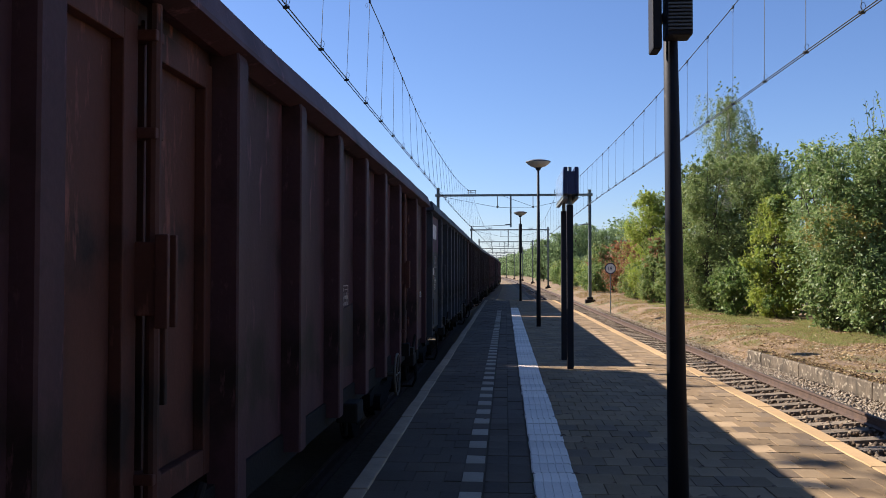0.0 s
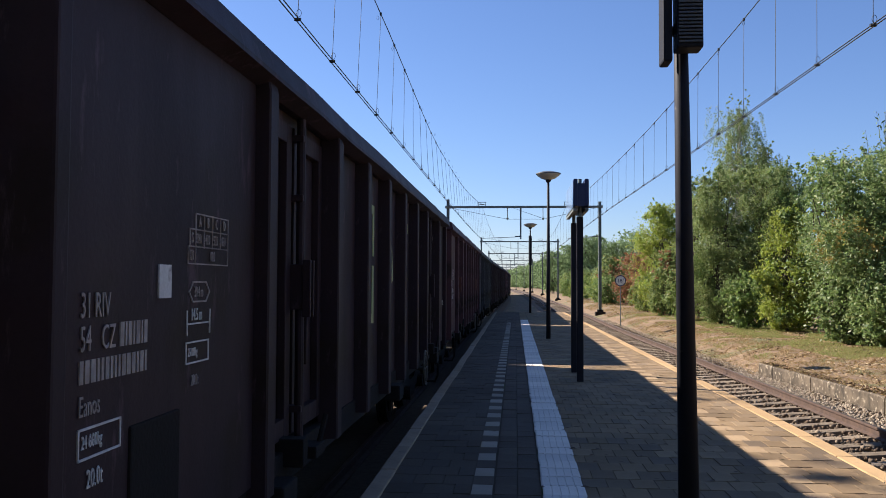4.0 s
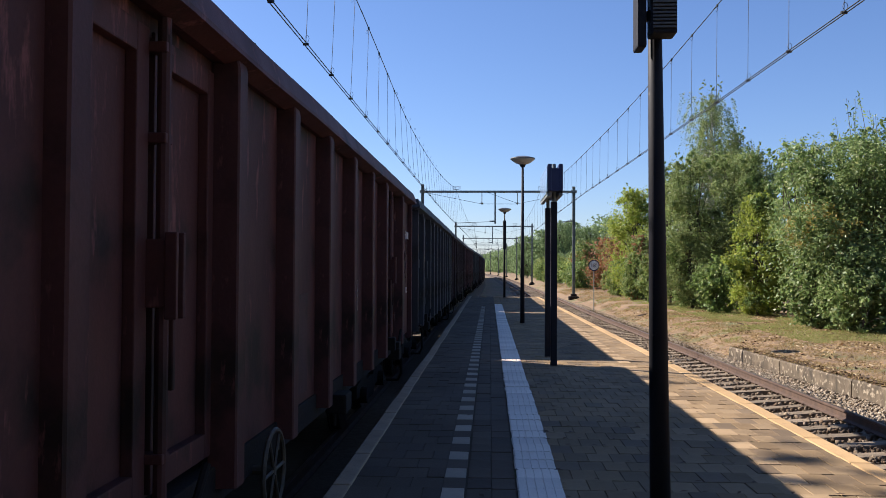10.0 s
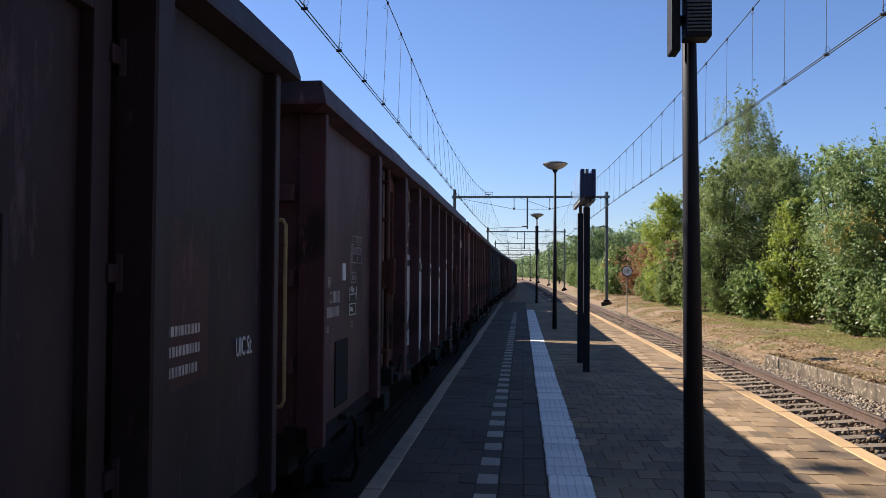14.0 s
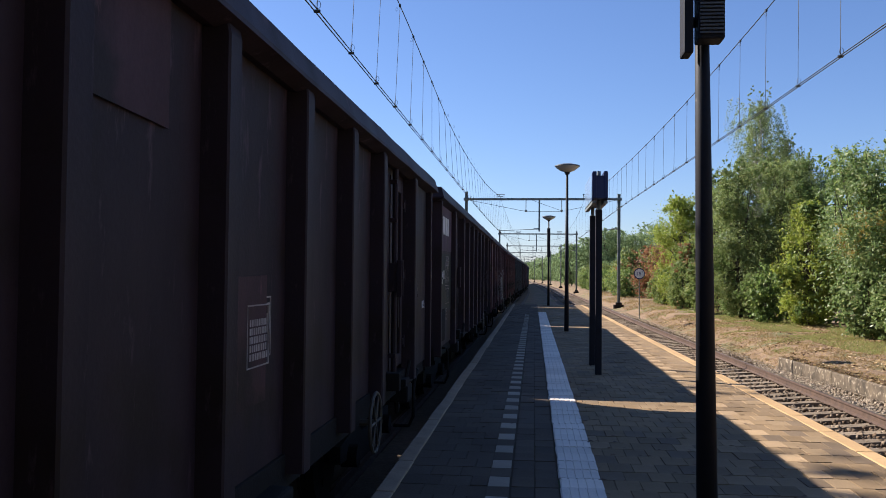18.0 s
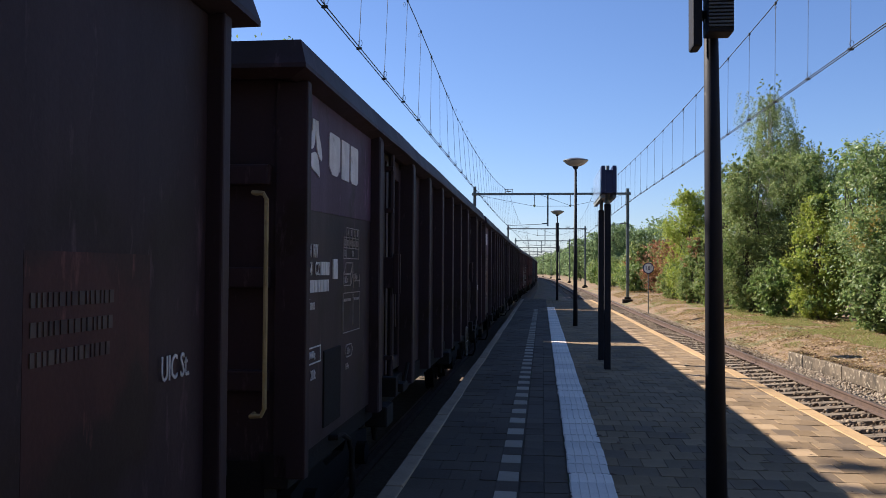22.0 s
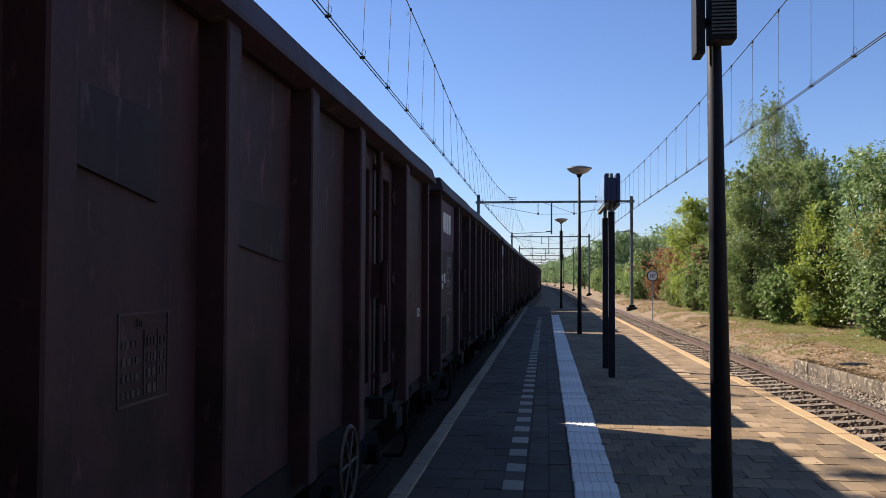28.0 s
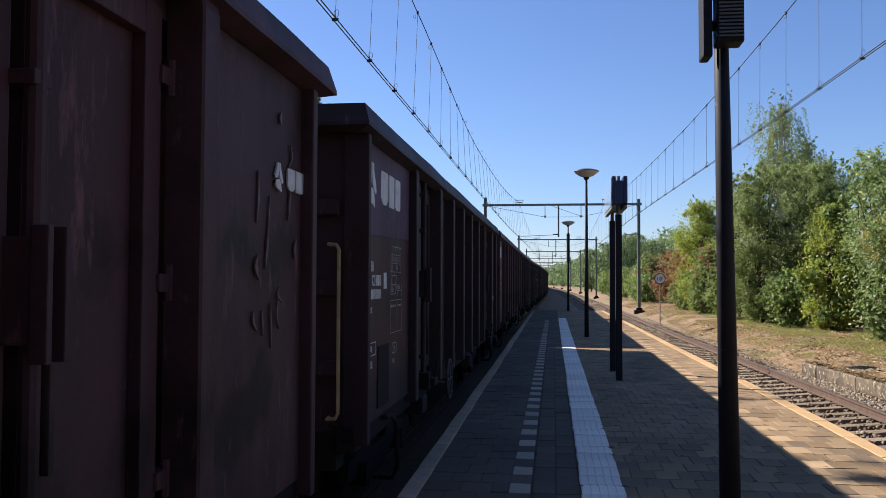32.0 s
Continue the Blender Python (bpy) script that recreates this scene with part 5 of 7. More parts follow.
M_peel = material("peeled_paint", (0.135, 0.085, 0.085), (0.085, 0.050, 0.050), 0.5, scale=9, fine=60, bump=0.1, gloss=0.4)
M_faded = material("faded_marking", (0.44, 0.38, 0.35), (0.27, 0.22, 0.20), 0.7, scale=10, fine=70, bump=0.02, spread=0.05)
M_mist = material("thin_overspray", (0.15, 0.15, 0.165), (0.07, 0.07, 0.08), 0.6, scale=7, fine=50, bump=0, stain=((0.04, 0.03, 0.035), 9, 0.55))
M_greyghost = material("worn_grey_marking", (0.13, 0.135, 0.145), (0.065, 0.07, 0.078), 0.65, scale=4, fine=50, bump=0.02, stain=((0.04, 0.042, 0.048), 7, 0.52))
M_ghost = material("worn_marking", (0.085, 0.062, 0.052), (0.045, 0.030, 0.028), 0.65, scale=4, fine=50, bump=0.02, stain=((0.035, 0.02, 0.02), 7, 0.50))
M_mossfield = paint("moss_field", (0.020, 0.026, 0.022), (0.016, 0.020, 0.018), (0.014, 0.014, 0.012))
M_redfield = paint("red_field", (0.064, 0.023, 0.020), (0.045, 0.018, 0.017))
for k, style in ((1, "number grid"), (2, "number grid weight"), (4, "number grid"), (5, "number grid"), (6, "patch number grid volume weight moss"), (7, "patch rust number grid volume weight"), (8, "patch number grid volume weight"),
                 (9, "low patch rust number grid volume weight"), (10, "patch number grid volume weight"), (11, "patch rust number grid volume weight"), (12, "patch rust number grid volume weight"), (0, "patch number grid")):
    rear_marks(k, style)
for k in (1, 2, 6, 7, 8, 9, 10, 11, 12, 13):
    front_marks(k, True, k == 13)
front_marks(4, True, True)
for k in (1, 2, 4, 7, 8, 9, 10, 11, 12, 6):
    load_table(TRAIN[k], 1.44 if k == 4 else 0.14 if k != 2 else 0.06, 1.72 if k == 4 else 1.74, random.Random(k), M_ghost if k == 11 else M_faded)


def graffiti():
    w = TRAIN[2]
    x = XS
    def brush(bm):
        stroke(bm, [(3.26, 2.92), (3.26, 3.05), (2.74, 3.10), (2.73, 2.16), (3.25, 2.20), (3.25, 2.46)], 0.095, x)
        stroke(bm, [(2.74, 2.70), (3.05, 2.66)], 0.15, x)
    mark("brushed_letter", w, M_lime, brush)
    mark("brushed_letter", w, M_lime, lambda bm: (stroke(bm, [(-0.04, 2.34), (0.22, 3.14), (0.30, 3.12), (0.56, 2.26)], 0.11, x), stroke(bm, [(0.11, 2.72), (0.45, 2.68)], 0.12, x)))
    mark("brushed_letter", w, M_lime, lambda bm: (stroke(bm, [(1.40, 2.94), (1.96, 2.96)], 0.14, x), stroke(bm, [(1.62, 2.90), (1.55, 2.08)], 0.10, x)))
    mark("brushed_letter", w, M_lime, lambda bm: stroke(bm, [(-0.84, 2.52), (-0.84, 2.98), (-1.30, 3.02), (-1.30, 1.83), (-0.86, 1.83), (-0.86, 2.36)], 0.10, x))
    def chalk(bm):
        d = XD + 0.002
        stroke(bm, [(4.20, 2.93), (4.33, 2.80), (4.46, 2.95)], 0.014, d)
        stroke(bm, [(4.46, 2.72), (4.32, 2.75), (4.24, 2.66), (4.42, 2.60), (4.46, 2.52), (4.30, 2.48), (4.22, 2.52)], 0.014, d)
        stroke(bm, [(4.24, 2.42), (4.22, 2.20)], 0.014, d)
        stroke(bm, [(4.44, 2.42), (4.24, 2.30), (4.46, 2.16)], 0.014, d)
        stroke(bm, [(4.20, 2.00), (4.28, 2.05), (4.26, 1.86)], 0.014, d)
        stroke(bm, curve_pts((4.42, 2.02), (0.05, 0.05), 0, 360, 8) + [(4.47, 2.02), (4.43, 1.86)], 0.014, d)
    mark("chalk_writing", w, M_chalk, chalk)
    # cream shapes along a dark wagon
    w = TRAIN[9]
    xr = XR - 0.004
    def cream(*pieces):
        def draw(bm):
            for i, (pts, wd) in enumerate(pieces):
                ribbon(bm, pts, wd, x + 0.002 * i)
        mark("painted_shape", w, M_cream, draw, "cream painted shape")
    cream(([(-2.42, 2.10), (-2.40, 2.55), (-2.42, 3.02)], (0.16, 0.14, 0.16)), ([(-1.95, 2.10), (-1.93, 2.55), (-1.95, 3.02)], (0.17, 0.15, 0.17)), ([(-2.40, 2.58), (-1.94, 2.60)], (0.10, 0.10)))
    cream(([(-1.28, 2.20), (-1.42, 2.22), (-1.47, 2.44), (-1.43, 2.64), (-1.24, 2.70), (-0.98, 2.68)], (0.02, 0.20, 0.16, 0.18, 0.14, 0.10)), ([(-0.97, 2.74), (-1.02, 2.46), (-1.05, 2.24), (-0.97, 2.15), (-0.86, 2.22)], (0.20, 0.21, 0.21, 0.13, 0.03)))
    def cream_field(pts, xx, label="cream painted shape"):
        mark("painted_shape", w, M_cream, lambda bm: flat_shape(bm, pts, xx), label)
    cream_field([(-0.15, 2.77), (-0.07, 2.75), (-0.02, 2.69), (0.01, 2.60), (0.00, 2.50), (-0.03, 2.41), (-0.09, 2.32), (-0.13, 2.52)], x)
    cream_field([(-0.26, 2.34), (-0.24, 2.26), (-0.17, 2.245), (-0.09, 2.25), (-0.09, 2.13), (-0.15, 2.10), (-0.26, 2.09)], x)
    cream(([(0.44, 2.44), (0.60, 2.50), (0.67, 2.62), (0.56, 2.71), (0.36, 2.68), (0.22, 2.48), (0.24, 2.27), (0.42, 2.17), (0.60, 2.20), (0.75, 2.32)], (0.06, 0.12, 0.19, 0.12, 0.18, 0.25, 0.24, 0.14, 0.13, 0.03)))
    cream(([(1.72, 3.06), (1.66, 2.60), (1.57, 2.12)], (0.27, 0.20, 0.22)), ([(1.72, 2.40), (1.84, 2.68), (2.00, 2.74), (2.07, 2.62), (1.96, 2.46), (1.82, 2.43)], (0.05, 0.09, 0.10, 0.14, 0.13, 0.06)), ([(1.86, 2.46), (1.98, 2.28), (2.07, 2.11)], (0.13, 0.16, 0.19)))
    cream(([(2.62, 2.20), (2.55, 2.42), (2.60, 2.66), (2.74, 2.71), (2.94, 2.70)], (0.06, 0.10, 0.12, 0.10, 0.09)), ([(3.00, 2.77), (2.95, 2.46), (2.92, 2.26), (2.98, 2.15), (3.12, 2.20)], (0.24, 0.22, 0.21, 0.13, 0.04)))
    for i, pts in ((2, [(-0.069, 2.74), (0.06, 2.74), (0.069, 2.39), (-0.02, 2.33), (-0.069, 2.36)]), (3, [(0.02, 2.98), (0.069, 2.96), (0.069, 2.09), (0.0, 2.12)]), (4, [(-0.04, 2.60), (0.065, 2.70), (0.065, 2.14), (-0.05, 2.22)])):
        cream_field([(PANELS[i] + q, z) for q, z in pts], xr, "cream paint carried over the rib")
    def ring(bm):
        stroke(bm, curve_pts((3.20, 2.93), (0.11, 0.14), 0, 360, 18), 0.022, x)
        stroke(bm, [(3.17, 2.86), (3.17, 3.00), (3.23, 2.99), (3.22, 2.94), (3.17, 2.92), (3.25, 2.86)], 0.022, x)
    mark("painted_ring", w, M_cream, ring, "cream painted ring")
    # silver and black lettering, with a white outline, on the lower half
    w = TRAIN[5]
    rnd = random.Random(9)
    def sprayed(top, base, fills, pales=(), strips=()):
        """One panel: black ground, pale letters, a white line over a black rim."""
        mark("sprayed_field", w, M_black, lambda bm: flat_shape(bm, [(top[0][0], base), (top[-1][0], base)] + [(y, z - 0.02) for y, z in top[::-1]], x - 0.002), "black sprayed field")
        for p in fills:
            mark("sprayed_letter", w, M_silver, lambda bm: flat_shape(bm, p, x), "silver sprayed letter")
        for p in pales:
            mark("sprayed_letter", w, M_pale_spray, lambda bm: flat_shape(bm, p, x + 0.001), "pale yellow-green sprayed letter")
        for p in strips:
            mark("sprayed_strip", w, M_black, lambda bm: stroke(bm, p, 0.05, x + 0.003), "black sprayed stripe")
        mark("sprayed_outline", w, M_white_spray, lambda bm: stroke(bm, top, 0.058, x + 0.002), "white sprayed outline")
    sprayed([(-2.86, 2.02), (-2.60, 2.10), (-2.37, 2.19), (-2.29, 2.30), (-2.22, 2.45), (-2.18, 2.41), (-1.72, 2.42)], 1.24,
            [[(-2.70, 1.28), (-1.88, 1.24), (-1.76, 1.47), (-1.87, 1.46), (-2.11, 1.44), (-2.09, 1.52), (-1.90, 1.64), (-1.76, 1.82), (-1.86, 1.84), (-1.80, 2.0), (-1.71, 2.10), (-1.68, 2.31), (-2.12, 2.29), (-2.31, 2.12), (-2.36, 1.94), (-2.40, 1.68), (-2.60, 1.60)]], [], [])
    mark("bare_field", w, W_PAINT["red"], lambda bm: flat_shape(bm, [(-2.38, 1.64), (-2.15, 1.64), (-2.05, 1.82), (-2.36, 1.83)], x + 0.003))
    mark("small_print", w, M_faded, lambda bm: bars(bm, -2.34, -2.12, 1.655, 1.81, 6, x + 0.006, rnd, 0.35))
    mark("sprayed_strip", w, M_black, lambda bm: ribbon(bm, [(-2.30, 1.33), (-2.26, 1.38), (-2.17, 1.37), (-2.06, 1.31)], (0.02, 0.03, 0.03, 0.02), x + 0.003), "black sprayed stripe")
    def scrawl(bm):
        stroke(bm, [(-2.18, 2.93), (-2.20, 3.01), (-2.27, 2.98), (-2.27, 2.91), (-2.16, 2.88), (-2.13, 2.83), (-2.20, 2.77), (-2.31, 2.79)], 0.026, x)
        stroke(bm, [(-2.02, 3.02), (-1.98, 2.90), (-2.05, 2.76)], 0.020, x)
        stroke(bm, [(-1.99, 2.86), (-1.80, 2.87)], 0.022, x)
        stroke(bm, [(-1.82, 2.98), (-1.78, 2.90), (-1.68, 2.83), (-1.72, 2.74)], 0.018, x)
        stroke(bm, [(-1.77, 2.71), (-1.66, 2.57)], 0.016, x)
        stroke(bm, [(-2.25, 3.12), (-2.25, 3.28), (-2.05, 3.14), (-2.17, 3.30), (-1.93, 3.22), (-1.86, 3.18), (-1.73, 3.01), (-1.71, 3.20)], 0.018, x)
        stroke(bm, [(-2.31, 2.69), (-2.12, 2.70)], 0.030, x)
        stroke(bm, [(-2.31, 2.49), (-2.28, 2.57), (-2.04, 2.58)], 0.034, x)
    mark("sprayed_tag", w, M_chalk, scrawl, "thin pale sprayed scrawl")
    sprayed([(-1.52, 2.34), (-1.44, 2.36), (-1.43, 2.53), (-0.88, 2.51), (-0.84, 2.36), (-0.70, 2.38), (-0.66, 2.30), (-0.40, 2.32)], 1.16,
            [[(-1.50, 1.22), (-1.30, 1.22), (-1.43, 1.95), (-1.50, 2.26)], [(-0.62, 1.20), (-0.44, 1.20), (-0.46, 2.22), (-0.60, 2.22)]], [[(-1.42, 1.25), (-1.16, 1.24), (-1.04, 2.40), (-1.42, 2.40)], [(-0.76, 1.85), (-0.66, 1.85), (-0.62, 2.24), (-0.70, 2.24)]], [[(-1.40, 1.62), (-1.25, 1.60)]])
    sprayed([(-0.30, 2.31), (0.10, 2.33), (0.57, 2.36), (0.61, 2.36), (0.63, 2.24), (0.73, 2.23), (0.76, 2.33), (0.84, 2.32)], 1.16, [[(-0.30, 1.20), (0.50, 1.20), (0.54, 1.77), (0.55, 2.01), (0.51, 2.24), (-0.30, 2.20)], [(0.58, 1.20), (0.84, 1.20), (0.84, 2.12), (0.78, 2.14), (0.70, 2.04), (0.61, 1.68)]], [], [[(-0.30, 1.50), (0.52, 1.585)], [(0.60, 1.60), (0.84, 1.64)]])
    sprayed([(1.0, 2.22), (1.39, 2.32), (1.73, 2.34), (1.78, 2.45), (2.16, 2.47)], 1.16, [[(1.77, 2.35), (2.15, 2.37), (2.13, 1.66), (1.77, 1.26), (1.45, 1.22), (1.56, 1.62)], [(1.0, 1.20), (1.16, 1.22), (1.28, 1.50), (1.37, 1.87), (1.02, 1.87)], [(1.22, 1.20), (1.40, 1.22), (1.36, 1.50)]], [[(1.39, 2.24), (1.71, 2.27), (1.60, 1.90), (1.41, 1.89)]], [[(1.56, 1.62), (1.84, 1.66), (2.13, 1.74)]])
    mark("sprayed_field", w, M_black, lambda bm: flat_shape(bm, [(2.33, 1.20), (3.00, 1.25), (3.08, 1.72), (3.20, 1.95), (3.42, 2.14), (2.93, 2.46), (2.33, 2.26)], x - 0.002), "black sprayed field")
    mark("sprayed_letter", w, M_pale_spray, lambda bm: flat_shape(bm, [(2.33, 1.52), (2.81, 1.93), (3.33, 2.14), (2.88, 2.35), (2.33, 2.14)], x + 0.001), "pale yellow-green sprayed letter")
    mark("sprayed_outline", w, M_white_spray, lambda bm: ribbon(bm, [(2.33, 2.30), (2.60, 2.39), (2.91, 2.50), (3.20, 2.38), (3.45, 2.24)], (0.05, 0.06, 0.08, 0.07, 0.04), x + 0.002), "white sprayed outline")
    mark("sprayed_outline", w, M_white_spray, lambda bm: stroke(bm, [(3.45, 2.20), (3.41, 2.10), (3.23, 1.95), (3.11, 1.73), (3.28, 1.70), (3.13, 1.34)], 0.026, x + 0.002), "white sprayed outline")
    for i, top in ((1, 2.36), (2, 2.30), (3, 2.26), (4, 2.40)):
        y0, y1, xf = PANELS[i] - 0.069, PANELS[i] + 0.069, XR - 0.003
        mark("sprayed_letter", w, M_silver, lambda bm: flat_shape(bm, [(y0, 1.20), (y1, 1.16), (y1, top - 0.15), (y0, top - 0.13)], xf), "silver paint carried over the rib")
        mark("sprayed_strip", w, M_black, lambda bm: flat_shape(bm, [(y0, top - 0.13), (y1, top - 0.15), (y1, top - 0.03), (y0, top - 0.01)], xf + 0.001), "black paint carried over the rib")
        mark("sprayed_outline", w, M_white_spray, lambda bm: flat_shape(bm, [(y0, top - 0.01), (y1, top - 0.03), (y1, top + 0.035), (y0, top + 0.05)], xf + 0.002), "white paint carried over the rib")
    mark("sprayed_outline", w, M_white_spray, lambda bm: (ribbon(bm, [(PANELS[5] - 0.06, 2.62), (PANELS[5] + 0.02, 2.50), (PANELS[5] + 0.065, 2.40)], (0.03, 0.04, 0.03), XR - 0.003), ribbon(bm, [(PANELS[5] + 0.065, 2.36), (PANELS[5] - 0.06, 2.26)], (0.04, 0.03), XR - 0.003)), "white paint carried over the rib")
    mark("sprayed_outline", w, M_white_spray, lambda bm: stroke(bm, [(1.67, 2.40), (1.72, 2.60), (1.85, 2.58)], 0.034, x), "white sprayed outline")
    mark("sprayed_outline", w, M_white_spray, lambda bm: stroke(bm, [(-0.10, 2.46), (0.14, 2.45)], 0.05, x), "white sprayed outline")
    def wisps(bm):
        for y0, z0, y1, z1 in ((2.66, 2.74, 2.66, 2.50), (2.90, 2.86, 2.74, 2.50), (3.10, 2.78, 2.84, 2.46), (3.20, 2.66, 2.96, 2.42), (3.00, 2.90, 2.82, 2.52), (3.24, 2.44, 3.30, 2.20), (3.34, 2.30, 3.22, 2.02)):
            ribbon(bm, [(y0, z0), ((y0 + y1) / 2 - 0.02, (z0 + z1) / 2), (y1, z1)], (0.008, 0.016, 0.012), x)
    mark("sprayed_wisp", w, M_chalk, wisps, "thin pale sprayed wisps")
    mark("sprayed_tag", w, M_chalk, lambda bm: ribbon(bm, [(-1.22, 3.02), (-1.23, 2.84), (-1.22, 2.72), (-1.11, 2.68), (-1.00, 2.74), (-1.08, 2.80), (-1.04, 2.66), (-1.02, 2.56)], (0.02, 0.03, 0.03, 0.05, 0.04, 0.03, 0.03, 0.015), x), "thin pale sprayed line")
    def stub(bm):
        flat_shape(bm, [(0.06, 1.64), (0.44, 1.65), (0.51, 1.97), (0.06, 1.97)], x + 0.003)
    mark("bare_field", w, W_PAINT["red"], stub)
    load_table(w, 0.08, 1.64, rnd)
    def tag2(bm):
        d = XD + 0.048
        stroke(bm, [(3.98, 3.20), (3.96, 3.06), (4.02, 2.98), (4.0, 2.88), (4.14, 2.86), (4.20, 3.00), (4.16, 2.78), (4.30, 2.78), (4.36, 2.94), (4.30, 2.66), (4.44, 2.62), (4.50, 2.76), (4.46, 2.52), (4.62, 2.50)], 0.022, d)
        stroke(bm, [(4.02, 2.62), (4.14, 2.72), (4.28, 2.62), (4.34, 2.30)], 0.020, d)
        stroke(bm, [(4.40, 2.46), (4.52, 2.20), (4.56, 2.42), (4.44, 1.96), (4.50, 1.86), (4.60, 1.94), (4.52, 2.06)], 0.020, d)
    mark("sprayed_tag", w, M_white_spray, tag2, "thin white sprayed lines")
    mark("sticker", w, M_white_spray, lambda bm: flat_shape(bm, [(6.58, 2.84), (7.02, 2.80), (7.02, 2.94), (6.90, 2.98), (6.58, 2.98)], XE + 0.010), "torn white sticker")
    # the grey-green wagon
    w = TRAIN[3]
    for i, (y0, y1) in enumerate(((1.77, 2.91), (3.09, 4.21), (4.39, 5.31))):
        mark("grey_field", w, M_greyfield, lambda bm: flat_shape(bm, [(y0, 1.14), (y1, 1.14), (y1, 2.20), (y0, 2.20)], x + 0.002), "light grey overpainted field")
        def lines(bm):
            stroke(bm, [(y0 + 0.30, 2.2), (y0 + 0.27, 1.7)], 0.03, x + 0.006)
            stroke(bm, [(y0 + 0.24, 1.6), (y0 + 0.24, 1.15)], 0.035, x + 0.006)
            if y1 - y0 > 1:
                stroke(bm, [(y0 + 0.95, 2.15), (y0 + 0.72, 1.62), (y0 + 0.86, 1.15)], 0.05, x + 0.006)
                stroke(bm, [(y0, 2.19), (y1, 2.19)], 0.03, x + 0.006)
        mark("sprayed_line", w, M_black, lines, "black sprayed lines")
        def cushions(bm):
            n = 2 if y1 - y0 > 1 else 1
            for j in range(n):
                a, b = y0 + 0.03 + (y1 - y0) * j / n, y0 - 0.03 + (y1 - y0) * (j + 1) / n
                flat_shape(bm, [(a, 2.24), (b, 2.24), (b - 0.02, 2.30), (b - 0.12, 2.345), (a + 0.12, 2.35), (a + 0.02, 2.31)], XS + 0.048)
        mark("sprayed_letter", w, M_greyfield, cushions, "light grey sprayed blobs")
    def tag3(bm):
        stroke(bm, [(0.92, 2.18), (0.92, 1.94), (1.06, 1.92)], 0.022, x)
        stroke(bm, [(1.12, 1.92), (1.14, 2.16), (1.26, 2.17), (1.28, 1.94)], 0.022, x)
        stroke(bm, [(1.13, 2.04), (1.28, 2.04)], 0.022, x)
        stroke(bm, [(1.34, 2.17), (1.44, 2.16), (1.36, 2.06), (1.46, 1.96), (1.34, 1.93)], 0.022, x)
        stroke(bm, [(1.54, 2.16), (1.56, 1.92)], 0.022, x)
        stroke(bm, [(1.72, 2.16), (1.72, 1.90)], 0.022, x)
        stroke(bm, [(1.55, 2.04), (1.72, 2.04)], 0.022, x)
        stroke(bm, curve_pts((1.30, 1.70), (0.34, 0.12), 20, 160, 8), 0.03, x)
    mark("sprayed_tag", w, M_white_spray, tag3, "thin white sprayed lines")
    volume_sign(w, -0.61, 1.54, x)
    hexagon(w, -0.615, 1.43, x)
    rnd = random.Random(3)
    def tb(bm):
        frame_lines(bm, -0.115, 0.26, 1.26, 1.605, 0.006, x)
        bars(bm, -0.09, 0.23, 1.28, 1.58, 5, x, rnd, 0.5)
    mark("load_table", w, M_faded, tb)
    logo(w, -2.88, 2.70, 0.78, x, None, 0.17)
    def tx(bm):
        bars(bm, -3.46, -2.88, 1.84, 2.07, 3, x, rnd, 0.5)
        bars(bm, -3.40, -2.95, 1.40, 1.50, 1, x, rnd, 0.9)
        bars(bm, -3.40, -2.60, 1.24, 1.34, 1, x, rnd, 0.9)
    mark("small_print", w, M_greyghost, tx)
    words(w, "37 RIV", -3.40, 1.70, 0.10, x, M_greyghost, 0.62)
    words(w, "80 D", -3.40, 1.55, 0.10, x, M_greyghost, 0.62)
    def sm(bm):
        for y0, z0 in ((-1.86, 1.92), (-1.70, 1.66), (-1.74, 1.46), (-2.02, 1.50)):
            frame_lines(bm, y0, y0 + 0.26, z0, z0 + 0.14, 0.007, x)
            bars(bm, y0 + 0.02, y0 + 0.24, z0 + 0.02, z0 + 0.12, 2, x, rnd, 0.6)
    mark("inspection_frame", w, M_faded, sm)
    # orange flames low on a dark wagon
    w = TRAIN[12]
    for i in (0, 1, 2, 3, 4):
        a = PANELS[i] + 0.16
        def flame(bm):
            if i == 4:
                flat_shape(bm, [(a + 0.02, 1.62), (a, 1.95), (a + 0.08, 2.06), (a + 0.30, 2.07), (a + 0.50, 2.02), (a + 0.70, 1.93), (a + 0.76, 1.90), (a + 0.78, 2.26), (a + 0.96, 2.32), (a + 0.97, 1.74), (a + 0.80, 1.68), (a + 0.45, 1.63)], x + 0.002)
            elif i in (1, 3):
                flat_shape(bm, [(a + 0.02, 1.50), (a - 0.02, 2.02), (a + 0.06, 2.16), (a + 0.28, 2.20), (a + 0.52, 2.12), (a + 0.66, 1.96), (a + 0.68, 1.80), (a + 0.58, 1.66), (a + 0.62, 1.44), (a + 0.30, 1.40)], x + 0.002)
            else:
                flat_shape(bm, [(a + 0.30, 1.50), (a + 0.24, 1.80), (a + 0.32, 2.14), (a + 0.42, 2.26), (a + 0.52, 2.04), (a + 0.66, 1.86), (a + 0.72, 1.66), (a + 0.62, 1.46)], x + 0.002)
        mark("sprayed_flame", w, M_orange, flame, "dull orange sprayed shape")
    a = PANELS[4] + 0.16
    mark("bare_field", w, W_PAINT["red"], lambda bm: flat_shape(bm, [(a + 0.06, 1.12), (a + 0.92, 1.12), (a + 0.94, 1.66), (a + 0.45, 1.615), (a + 0.05, 1.60)], x + 0.001))
